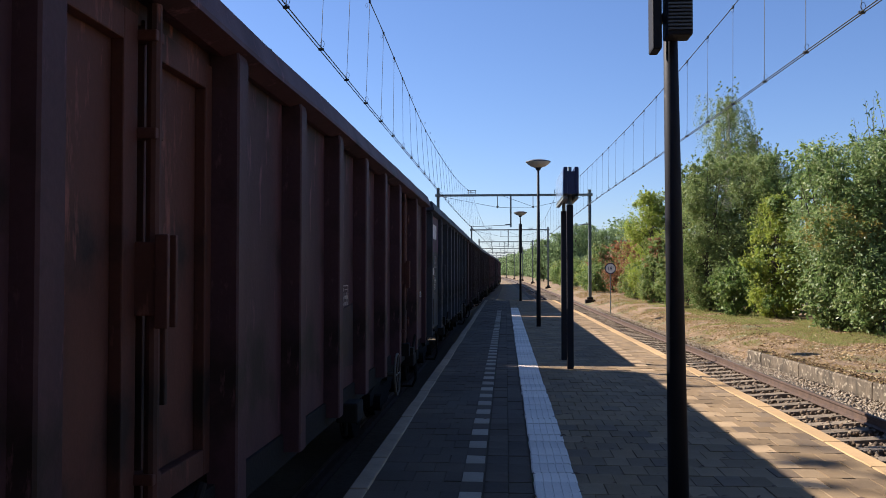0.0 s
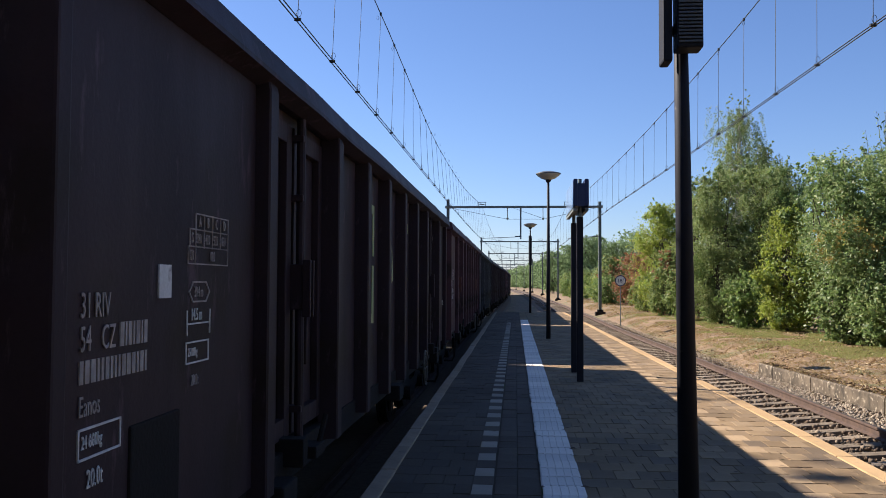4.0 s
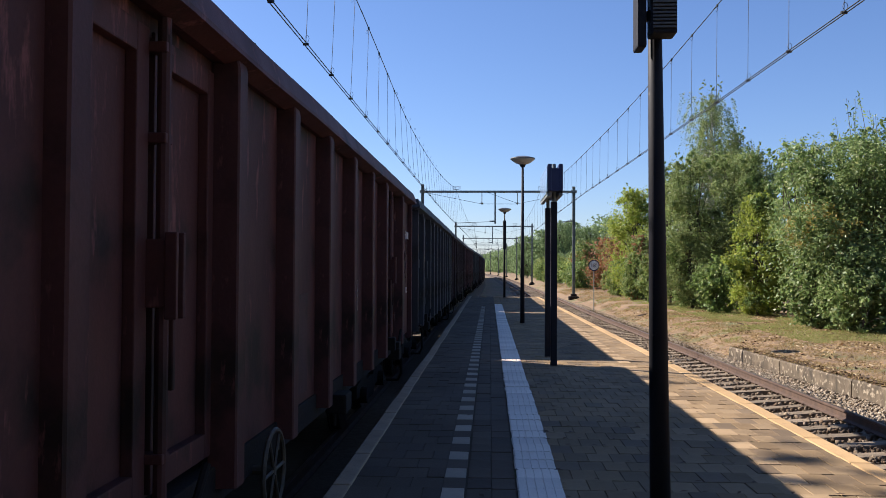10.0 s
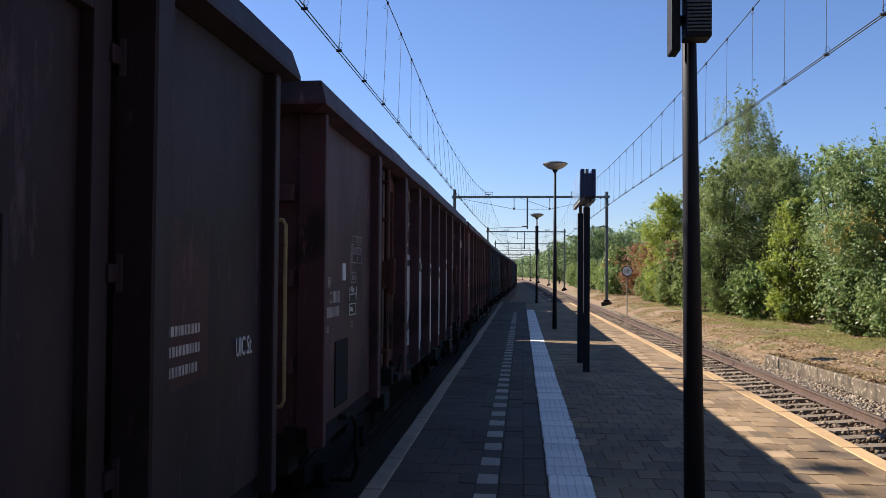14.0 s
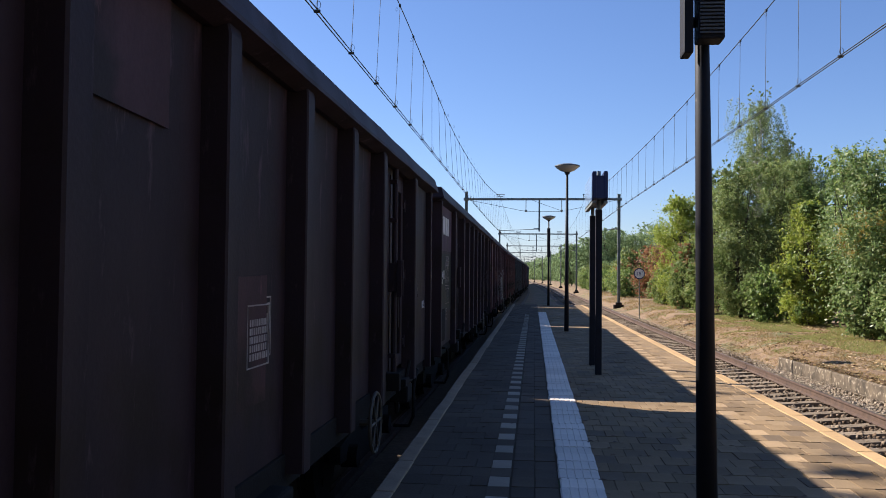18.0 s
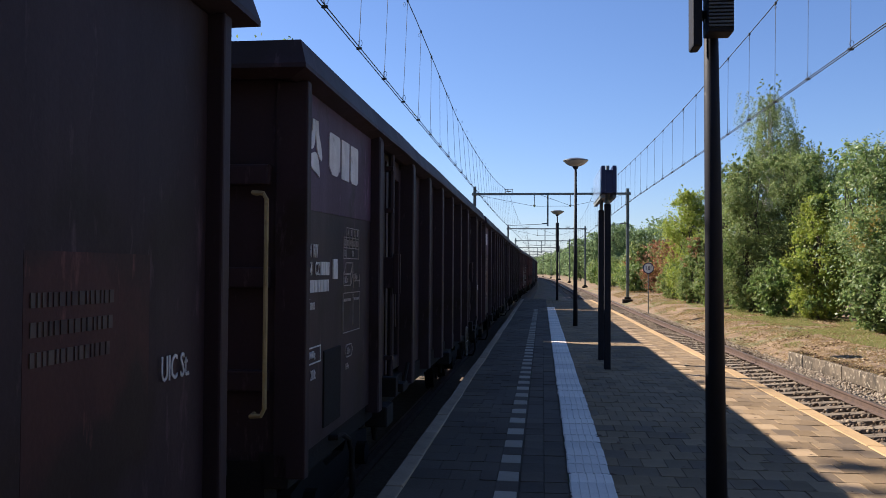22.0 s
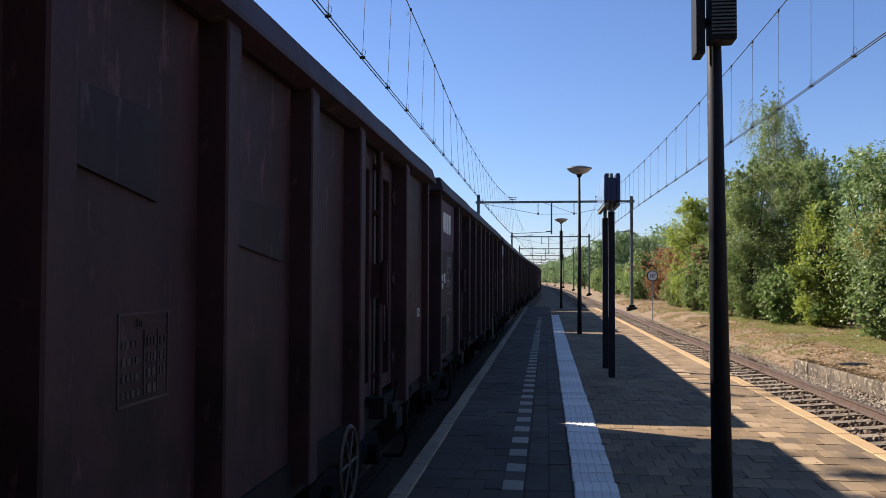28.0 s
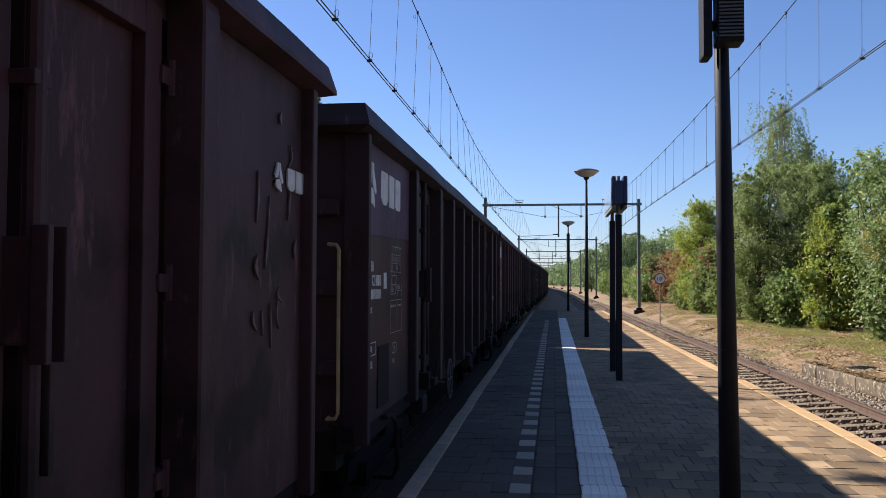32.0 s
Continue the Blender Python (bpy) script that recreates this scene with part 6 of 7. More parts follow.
    # a framed table of small print on one panel
    def plate(bm):
        frame_lines(bm, 0.10, 0.47, 1.70, 2.04, 0.008, XS + 0.014)
        bars(bm, 0.14, 0.44, 1.74, 1.97, 5, XS + 0.014, rnd, 0.8)
    mark("inspection_frame", TRAIN[7], M_faded, plate, "framed table of small print")
    # light scribble on another
    w = TRAIN[10]
    mark("sprayed_tag", w, M_white_spray, lambda bm: ribbon(bm, [(4.15, 1.94), (4.21, 1.89), (4.25, 1.82), (4.23, 1.73), (4.21, 1.66), (4.25, 1.58), (4.32, 1.54), (4.40, 1.57), (4.45, 1.66), (4.43, 1.76), (4.37, 1.84), (4.40, 1.90), (4.46, 1.90), (4.47, 1.85), (4.42, 1.80)], (0.045, 0.055, 0.045, 0.04, 0.045, 0.055, 0.065, 0.055, 0.045, 0.04, 0.035, 0.03, 0.03, 0.025, 0.02), XD + 0.004), "white sprayed scribble")
    mark("sprayed_mist", w, M_mist, lambda bm: flat_shape(bm, [(4.18, 1.64), (4.17, 1.52), (4.22, 1.47), (4.32, 1.465), (4.43, 1.46), (4.46, 1.55), (4.45, 1.62), (4.36, 1.55), (4.26, 1.56)], XD + 0.002), "thin grey overspray")
    mark("sprayed_tag", w, M_white_spray, lambda bm: stroke(bm, [(1.30, 1.18), (1.60, 1.34), (1.52, 1.16), (1.80, 1.38), (1.74, 1.12)], 0.05, XS), "white sprayed scribble")


def repaints():
    """Odd repainted fields that break up the dark sides."""
    rnd = random.Random(44)
    for k, mat, spots in ((7, "brown", ((0, 2.72, 3.34), (1, 2.80, 3.34), (2, 1.5, 2.2))), (8, "brown", ((2, 2.78, 3.34), (3, 2.9, 3.34))), (10, "brown", ((2, 1.55, 2.25), (1, 2.5, 3.3))), (11, "dark", ((2, 2.5, 2.85), (3, 2.3, 2.6), (1, 1.2, 1.6))), (4, "brown", ((1, 1.2, 2.0), (3, 2.2, 3.0))), (6, "brown", ((1, 1.4, 2.4), (4, 2.6, 3.3))), (1, "dark", ((2, 1.3, 1.9),))):
        for i, z0, z1 in spots:
            a = PANELS[i]
            y0, y1 = a + 0.10, a + rnd.uniform(0.8, 1.22)
            mark("repainted_field", TRAIN[k], W_PAINT[mat], lambda bm: flat_shape(bm, [(y0, z0 + rnd.uniform(0, 0.1)), (y1, z0), (y1, z1), ((y0 + y1) / 2, z1 - rnd.uniform(0, 0.06)), (y0, z1)], XS + 0.012), "repainted field of another brown")


repaints()
M_greyfield = material("grey_field", (0.155, 0.165, 0.175), (0.115, 0.123, 0.132), 0.65, scale=3, fine=50, bump=0.05, stain=((0.04, 0.04, 0.042), 3, 0.62))
graffiti()


def settle(k, names, grow=0.94, shift=-0.22):
    """Bring flat paint on the sheets to its size about the wagon's middle height."""
    for o in TRAIN[k].children:
        if o.name.split(".")[0] in names:
            co = [v.co.y for v in o.data.vertices]
            mid = (min(co) + max(co)) / 2
            o.data.transform(Matrix.Translation((0, mid + shift, 2.21)) @ Matrix.Diagonal((1, grow, grow, 1)) @ Matrix.Translation((0, -mid, -2.21)))


settle(3, ("grey_field", "sprayed_line", "sprayed_letter", "inspection_frame", "lettering"), 0.95, -0.18)
settle(3, ("sprayed_tag",), 0.95, -0.28)
settle(3, ("volume_sign", "hexagon_sign", "load_table"), 0.968, -0.16)

# ---- trees and bushes ----
def leaves_mesh(name, pts, normals, size, rng, long=1.0):
    """Many small leaves, each a bent pair of faces."""
    n = len(pts)
    up = normals + rng.normal(0, 0.8, (n, 3))
    up /= np.linalg.norm(up, axis=1)[:, None] + 1e-9
    a = np.cross(up, rng.normal(0, 1, (n, 3)))
    a /= np.linalg.norm(a, axis=1)[:, None] + 1e-9
    b = np.cross(up, a)
    s = size * rng.uniform(0.6, 1.35, n)[:, None]
    v = np.empty((n, 4, 3))
    v[:, 0] = pts - a * s * long
    v[:, 1] = pts + b * s * 0.55 + up * s * 0.15
    v[:, 2] = pts + a * s * long
    v[:, 3] = pts - b * s * 0.55 + up * s * 0.15
    me = bpy.data.meshes.new(name)
    me.vertices.add(n * 4)
    me.vertices.foreach_set("co", v.reshape(-1))
    me.loops.add(n * 4)
    me.loops.foreach_set("vertex_index", np.arange(n * 4, dtype=np.int32))
    me.polygons.add(n)
    me.polygons.foreach_set("loop_start", np.arange(0, n * 4, 4, dtype=np.int32))
    me.update(calc_edges=True)
    return me


def crown_points(rng, clumps, n, hollow=0.42, rise=0.35):
    """Points in and on the clumps: (centre, radii) each."""
    vol = np.array([r[0] * r[1] * r[2] for c, r in clumps]) ** 0.75
    cnt = rng.multinomial(n, vol / vol.sum())
    P_, N_ = [], []
    for (c, r), k in zip(clumps, cnt):
        m = max(3, k // 34)
        d = rng.normal(0, 1, (m, 3))
        d /= np.linalg.norm(d, axis=1)[:, None]
        rad = hollow + (1.15 - hollow) * rng.uniform(0, 1, m) ** 0.7
        start = np.array(c) + d * np.array(r) * rad[:, None]
        way = d * 0.55 + rng.normal(0, 0.45, (m, 3)) + np.array([0, 0, rise])
        way *= (0.55 * r[0] * rng.uniform(0.5, 1.3, m) / np.linalg.norm(way, axis=1))[:, None]
        pick = rng.integers(0, m, k)
        u = rng.uniform(-0.5, 1, k)
        off = rng.normal(0, 1, (k, 3)) * (0.13 * r[0] * (1.1 - 0.6 * np.abs(u)))[:, None]
        d = d[pick]
        P_.append(start[pick] + way[pick] * u[:, None] - np.array([0, 0, 0.16 * r[0]]) * (u * u)[:, None] + off)
        N_.append(d)
    return np.concatenate(P_), np.concatenate(N_)


def branchy(bm, rng, base, top, r, limbs):
    """A tapered, slightly bent trunk with limbs to the clumps."""
    pts = [Vector(base)]
    for i in range(1, 6):
        u = i / 5
        p = Vector(base).lerp(Vector(top), u) + Vector((rng.normal(0, 0.10), rng.normal(0, 0.10), 0)) * (1 if i < 5 else 0)
        pts.append(p)
    for i in range(5):
        rod(bm, pts[i], pts[i + 1], r * (1 - 0.17 * i), r * (1 - 0.17 * (i + 1)), 8)
    for c in limbs:
        j = int(rng.integers(1, 5))
        a, e = pts[j], Vector(c)
        mid = a.lerp(e, 0.5) + Vector((0, 0, 0.15 * (e - a).length))
        rod(bm, a, mid, r * 0.38, r * 0.26, 6)
        rod(bm, mid, e, r * 0.26, r * 0.06, 6)


def tree(x, y, zg, h, w, leaf, n, size, seed, label, name="tree", low=0.12, bark=None, long=1.0, tops=7, extra=None, pointed=0.5, group="", rise=0.35, fill=None):
    fill = 0.1 if fill is None else fill
    rng = np.random.default_rng(seed)
    root = empty(name, pose(x, y, zg))
    clumps = []
    k = 64 if n >= 12500 else 34
    fine = 0.72 if n >= 12500 else 1.0
    for i in range(k):
        u = low + (1 - low) * (i + 0.5) / k
        prof = min(1.0, 0.55 + 1.6 * (u - low)) * (1 - max(0, (u - 0.45) / 0.55) ** 1.6 * pointed * 1.35)
        ang = rng.uniform(0, 2 * math.pi)
        off = w * (0.70 + 0.10 * (fine < 1)) * prof * rng.uniform(0.25, 1.0)
        r = w * rng.uniform(0.18, 0.42) * (0.55 + 0.45 * prof) * fine
        clumps.append(((off * math.cos(ang), off * math.sin(ang), h * u * 0.94), (r, r, r * rng.uniform(0.7, 1.1))))
    for i in range(tops):
        ang, off = rng.uniform(0, 2 * math.pi), w * rng.uniform(0.0, 0.6) * (1 - pointed * 0.5)
        clumps.append(((off * math.cos(ang), off * math.sin(ang), h * rng.uniform(0.82, 0.99)), (w * 0.10, w * 0.10, h * 0.07)))
    p, nrm = crown_points(rng, clumps, int(n * (1 - fill)), 0.42, rise)
    if fill:
        # loose foliage between the clumps, under one uneven outline
        m = int(n * fill)
        u, ang = low + (1 - low) * rng.uniform(0, 1, m) ** 0.9, rng.uniform(0, 2 * math.pi, m)
        prof = np.minimum(1.0, 0.55 + 1.6 * (u - low)) * (1 - np.maximum(0, (u - 0.45) / 0.55) ** 1.6 * pointed * 1.35)
        wave = 0.98 + 0.20 * np.sin(ang * 3 + u * 9 + seed) * np.sin(u * 13 + 2 * seed) + 0.16 * np.sin(ang * 7 - u * 21 + 2 * seed) + 0.12 * np.sin(ang * 13 + u * 37)
        off = w * 0.93 * prof * wave * rng.uniform(0.15, 1, m) ** 0.45 + rng.normal(0, 0.05 * w, m)
        q = np.stack([off * np.cos(ang), off * np.sin(ang), h * u * 0.97 + rng.normal(0, 0.15, m)], 1)
        p, nrm = np.concatenate([p, q]), np.concatenate([nrm, np.stack([np.cos(ang), np.sin(ang), 0.3 * u], 1)])
    keep = p[:, 2] > 0.05
    me = leaves_mesh("crown", p[keep], nrm[keep] * 0.6 + np.array([0, 0, 0.45]), size, rng, long)
    bm = bmesh.new()
    branchy(bm, rng, (0, 0, -0.3), (0, 0, h * 0.86), max(0.05, h * 0.014), [c for c, r in clumps[::2 if n > 6000 else 5]])
    part("trunk", bm, bark or M_bark, root)
    put("crown", me, M_leafs[leaf], root)
    if extra:
        q, m2 = crown_points(rng, [clumps[i] for i in rng.choice(len(clumps), extra[1], replace=False)], int(n * extra[2]), 0.9)
        put("turning_leaves", leaves_mesh("turning", q, m2, size, rng, long), M_leafs[extra[0]], root)
    tagged(root, label, name.replace("_", " "), group=group)
    return root


def shoots(root, rng, cx, cy, h0, h1, n, w, leaf, size):
    """Upright leafy shoots that stand out of a crown."""
    bm = bmesh.new()
    P_, N_ = [], []
    for i in range(n):
        x, y = cx + rng.uniform(-w, w), cy + rng.uniform(-w, w)
        z1 = rng.uniform(h0 + 0.4 * (h1 - h0), h1)
        tip = Vector((x + rng.uniform(-0.5, 0.5), y + rng.uniform(-0.5, 0.5), z1))
        a = Vector((x, y, h0 - 1.2))
        rod(bm, a, tip, 0.018, 0.004, 5)
        for k in range(46):
            u = 0.25 + 0.75 * k / 46
            q = a.lerp(tip, u)
            d = rng.normal(0, 1, 3) * np.array([1, 1, 0.5])
            P_.append(np.array(q) + d * 0.10 * (1.2 - 0.7 * u))
            N_.append(d)
    part("shoot", bm, M_bark, root)
    put("shoot_leaves", leaves_mesh("shoot_leaves", np.array(P_), np.array(N_), size, rng, 1.5), M_leafs[leaf], root)


def build_trees():
    t = tree(12.5, 29.6, -0.42, 6.3, 3.25, "willow", 96000, 0.046, 1, "broad leafy willow bush at the edge of dry grass", "bush", 0.01, long=1.3, extra=("yellow", 3, 0.03), pointed=0.26, rise=0.6)
    shoots(t, np.random.default_rng(5), 1.3, 0, 5.6, 7.9, 26, 1.6, "willow", 0.045)
    shoots(t, np.random.default_rng(15), -1.7, 0.2, 5.0, 6.5, 8, 0.7, "green", 0.06)
    t = tree(16.4, 30.5, -0.4, 7.4, 3.6, "willow", 16000, 0.085, 2, "tall leafy willow bush with yellowing shoots", "bush", 0.02, long=1.3, extra=("yellow", 4, 0.05), pointed=0.30)
    shoots(t, np.random.default_rng(6), 0, 0, 7.0, 9.2, 20, 2.2, "willow", 0.055)
    tree(11.2, 36.6, -0.4, 5.2, 1.5, "lime", 34000, 0.044, 3, "slender yellow-green ash bush in front of taller trees", "bush", 0.01, pointed=0.45, extra=("green", 6, 0.5), rise=0.9)
    tree(10.3, 44.0, -0.4, 7.7, 2.2, "birch", 66000, 0.044, 13, "dense upright olive-green bush with small leaves", "bush", 0.01, pointed=0.28, extra=("green", 12, 0.25), rise=1.4)
    tree(12.2, 43.0, -0.4, 7.9, 2.3, "birch", 70000, 0.044, 4, "tall dense upright bush with branches to the ground", "bush", 0.01, pointed=0.28, extra=("green", 12, 0.25), rise=1.4)
    tree(13.6, 47.0, -0.4, 8.3, 2.2, "olive", 30000, 0.056, 17, "tall dense olive-green tree with low branches", "tree", 0.02, pointed=0.38, extra=("lime", 5, 0.08), rise=0.9)
    tree(10.6, 51.0, -0.4, 8.2, 1.7, "olive", 24000, 0.056, 5, "slim dark green tree with branches to the ground", "tree", 0.01, pointed=0.42, tops=12, rise=0.9)
    tree(10.1, 60.0, -0.4, 7.6, 2.5, "lime", 46000, 0.058, 6, "sunlit yellow-green tree at the verge", "tree", 0.03, pointed=0.42, rise=0.8)
    tree(9.8, 56.0, -0.4, 4.2, 1.8, "olive", 14000, 0.066, 7, "low green bush with reddish twigs by the track", "bush", 0.01, pointed=0.3, extra=("red", 14, 0.38))
    tree(10.7, 67.0, -0.4, 4.7, 2.1, "red", 22000, 0.07, 18, "bush turned autumn red beside a yellow-green tree", "bush", 0.02, pointed=0.35, extra=("olive", 7, 0.18))
    tree(10.3, 75.0, -0.4, 4.6, 2.2, "red", 18000, 0.075, 8, "bush turned autumn red beside track", "bush", 0.02, pointed=0.35, extra=("olive", 7, 0.2))
    tree(9.8, 86.0, -0.4, 4.6, 2.4, "olive", 9000, 0.10, 9, "low green bush with autumn red beside the track", "bush", 0.02, pointed=0.35, extra=("red", 6, 0.3))
    tree(9.7, 64.5, -0.4, 2.1, 1.6, "olive", 8000, 0.06, 19, "low olive-green bush beside the track", "bush", 0.01, pointed=0.3, extra=("lime", 5, 0.2))
    # the birch that towers over the row
    t = tree(12.75, 50.5, -0.4, 12.5, 1.55, "birch", 24000, 0.034, 10, "tall slender birch with hanging twigs", "birch_tree", 0.42, M_birchbark, 1.2, 10, pointed=0.42, fill=0.15)
    t2 = tree(14.3, 51.5, -0.4, 10.4, 1.6, "birch", 24000, 0.036, 11, "slender birch with yellowing hanging twigs", "birch_tree", 0.4, M_birchbark, 1.2, 6, pointed=0.45, extra=("yellow", 4, 0.12))
    hanging(t, 1.8, 6.6, 12.2, 190, 21)
    hanging(t2, 1.6, 6.0, 10.0, 110, 22)
    for i, (x, y, h, w, leaf) in enumerate(((18.5, 41, 8.2, 3.6, "green"), (18.2, 52, 9, 3.8, "olive"), (15.2, 63, 7.2, 3.0, "green"), (14.4, 73, 5.0, 2.6, "olive"), (14.6, 86, 5.2, 2.6, "green"), (20, 31, 8.5, 3.5, "olive"), (16, 37, 6.5, 3, "green"))):
        tree(x, y, -0.3, h, w, "green" if leaf == "olive" else "willow", 6500, 0.14, 40 + i, "dense green tree behind the front row", "tree", 0.03, pointed=0.40)
    for i, (x, y, h, w, leaf) in enumerate(((10.2, 39.2, 2.4, 1.2, "green"), (12.6, 38.6, 3.6, 1.3, "green"), (10.9, 29.7, 2.6, 1.3, "willow"), (9.3, 55.0, 2.8, 1.4, "olive"), (9.4, 62.5, 2.4, 1.3, "olive"), (11.6, 27.4, 2.6, 1.4, "willow"), (9.2, 48.5, 2.8, 1.3, "olive"))):
        tree(x, y, -0.42, h, w, leaf, 6500, 0.07, 140 + i, "low leafy shrub at the foot of taller trees", "shrub", 0.01, tops=2, pointed=0.3, group="shrubs along the verge")
    # the wood further along the line
    rng = np.random.default_rng(77)
    n = 0
    y = 92.0
    while y < 520:
        for off in (rng.uniform(6.5, 9), rng.uniform(11, 15), rng.uniform(17, 24)):
            h = rng.uniform(3.2, 4.6) + off * 0.10 if y < 165 else rng.uniform(5.5, 7.5) + off * 0.32
            x = track_r(y) + 2.6 + off
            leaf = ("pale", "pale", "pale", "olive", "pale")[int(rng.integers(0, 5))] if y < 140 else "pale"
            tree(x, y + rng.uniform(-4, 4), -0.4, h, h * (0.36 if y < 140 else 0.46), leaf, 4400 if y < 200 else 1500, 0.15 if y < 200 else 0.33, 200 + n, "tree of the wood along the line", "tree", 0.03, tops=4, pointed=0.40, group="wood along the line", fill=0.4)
            n += 1
        y += 9 if y < 200 else 18
    # these leaves, too, carry distance haze in their colour
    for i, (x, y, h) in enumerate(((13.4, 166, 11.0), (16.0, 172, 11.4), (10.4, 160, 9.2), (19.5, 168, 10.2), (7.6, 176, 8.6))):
        tree(x, y, -0.4, h, h * 0.42, "pale", 8000, 0.17, 500 + i, "tall tree over the wood, haze in its leaf colour", "tree", 0.03, tops=6, pointed=0.40, fill=0.45, group="wood along the line")
    # green bushes along the foot of the wood
    for i in range(9):
        y = 84 + 8.5 * i
        tree(track_r(y) + 4.9 + 0.7 * (i % 3), y, -0.4, 2.6 + 0.5 * (i * 5 % 3), 2.0, ("green", "lime", "olive")[i * 2 % 3], 5200, 0.095, 540 + i, "low green bush at the foot of the wood", "bush", 0.01, tops=3, pointed=0.3, fill=0.3, group="bushes along the wood")
    # unseen wood, added to close the line behind the viewer and dim its sky light
    for i in range(14):
        side, row = (1 if i % 2 else -1), i // 2
        tree(0.9 + side * (10.2 + 2.4 * (row % 3)), -4 - 4.6 * row, -0.8, 16.5 + 1.5 * (row % 3), 3.5, ("dark", "olive", "dark")[row % 3], 1500, 0.42, 600 + i, "unseen tall tree added behind the viewer against sky light", "tree", 0.02, tops=3, pointed=0.25, group="wood behind the platform")
    for i in range(2):
        tree(0.95, -29 - 4 * i, -1.0, 13.0 + i, 1.5, "dark", 1500, 0.30, 640 + i, "unseen slim tree added beyond the platform against sky light", "tree", 0.02, tops=3, pointed=0.2, group="wood behind the platform")
    # unseen trees added on the right, far enough off to let sky light in
    for i in range(6):
        tree(31 + 2.0 * (i % 3), 22 - 9.0 * i, -0.5, 8.0 + 0.6 * (i % 3), 3.6, ("olive", "green")[i % 2], 1600, 0.36, 650 + i, "unseen leafy tree added across the field", "tree", 0.02, tops=4, pointed=0.35, group="trees along the verge")
    # more unseen trees, added on the left to dim the light from behind
    for i in range(6):
        tree(-16.5 - 0.8 * (i % 2), -10 - 6.0 * i, -0.9, 11.5 + 0.8 * (i % 3), 3.5, ("olive", "dark")[i % 2], 1500, 0.38, 680 + i, "unseen dense tree added to hold back sky light", "tree", 0.02, tops=3, pointed=0.3, group="trees across the line")
    # trees across the line, behind the train
    # the low row is added, hidden by the train, to stop sun under the wagons
    for i in range(11):
        tree(-11.2 - 0.6 * (i % 3), -4 + 6.0 * i, -0.9, 8.8 + 0.5 * (i % 2), 3.6, ("olive", "green", "dark")[i % 3], 2400, 0.29, 300 + i, "unseen low tree added to block sun under the wagons", "tree", 0.02, tops=2, pointed=0.25, group="trees across the line")
    for i, (x, y, h, w, c) in enumerate(((-13.5, 43, 14.6, 2.6, 7000), (-13.0, 19.8, 14.4, 2.4, 2400), (-13.5, 14.6, 14.2, 2.2, 2000), (-12.8, 30, 12.2, 3.0, 7000), (-14, 50, 13, 3.4, 6000), (-15, 58, 12, 3.8, 7000), (-15, 70, 11, 4.0, 3000), (-17, 88, 11, 4.0, 3000))):
        tree(x, y, -0.9, h, w, "olive" if i % 2 else "green", c, 0.11, 90 + i, "leafy tree on the far side of the line", "tree", 0.25, pointed=0.4, group="trees across the line")


def hanging(root, w, z0, z1, n, seed):
    rng = np.random.default_rng(seed)
    P_, N_ = [], []
    for i in range(n):
        a, r = rng.uniform(0, 2 * math.pi), w * rng.uniform(0.25, 1.05)
        zt = rng.uniform(z0 + 0.8, z1)
        ln = rng.uniform(0.8, 2.2)
        m = 60
        u = np.linspace(0, 1, m)
        q = np.stack([r * math.cos(a) * (0.8 + 0.25 * u), r * math.sin(a) * (0.8 + 0.25 * u), zt - ln * u * u], 1)
        P_.append(q + rng.normal(0, 0.05, (m, 3)))
        N_.append(rng.normal(0, 1, (m, 3)))
    put("hanging_foliage", leaves_mesh("twigs", np.concatenate(P_), np.concatenate(N_), 0.036, rng, 1.5), M_leafs["birch"], root)


build_trees()


def tufts(name, label, pts, leaf, size, seed, category="grass", flat=1.2):
    """Blades of grass as narrow upright leaves."""
    rng = np.random.default_rng(seed)
    n = len(pts)
    hgt = size * rng.uniform(0.4, 1.3, n)
    a = rng.uniform(0, 2 * math.pi, n)
    lean = rng.normal(0, flat, (n, 2)) * hgt[:, None]
    wd = 0.006 + 0.008 * rng.uniform(0, 1, n)
    v = np.empty((n, 3, 3))
    side = np.stack([np.cos(a), np.sin(a), np.zeros(n)], 1) * wd[:, None]
    v[:, 0], v[:, 1] = pts - side, pts + side
    v[:, 2] = pts + np.stack([lean[:, 0], lean[:, 1], hgt], 1)
    me = bpy.data.meshes.new(name)
    me.vertices.add(n * 3)
    me.vertices.foreach_set("co", v.reshape(-1))
    me.loops.add(n * 3)
    me.loops.foreach_set("vertex_index", np.arange(n * 3, dtype=np.int32))
    me.polygons.add(n)
    me.polygons.foreach_set("loop_start", np.arange(0, n * 3, 3, dtype=np.int32))
    me.update(calc_edges=True)
    ob = put(name, me, M_leafs[leaf])
    tagged(ob, label, category, kind="stuff")


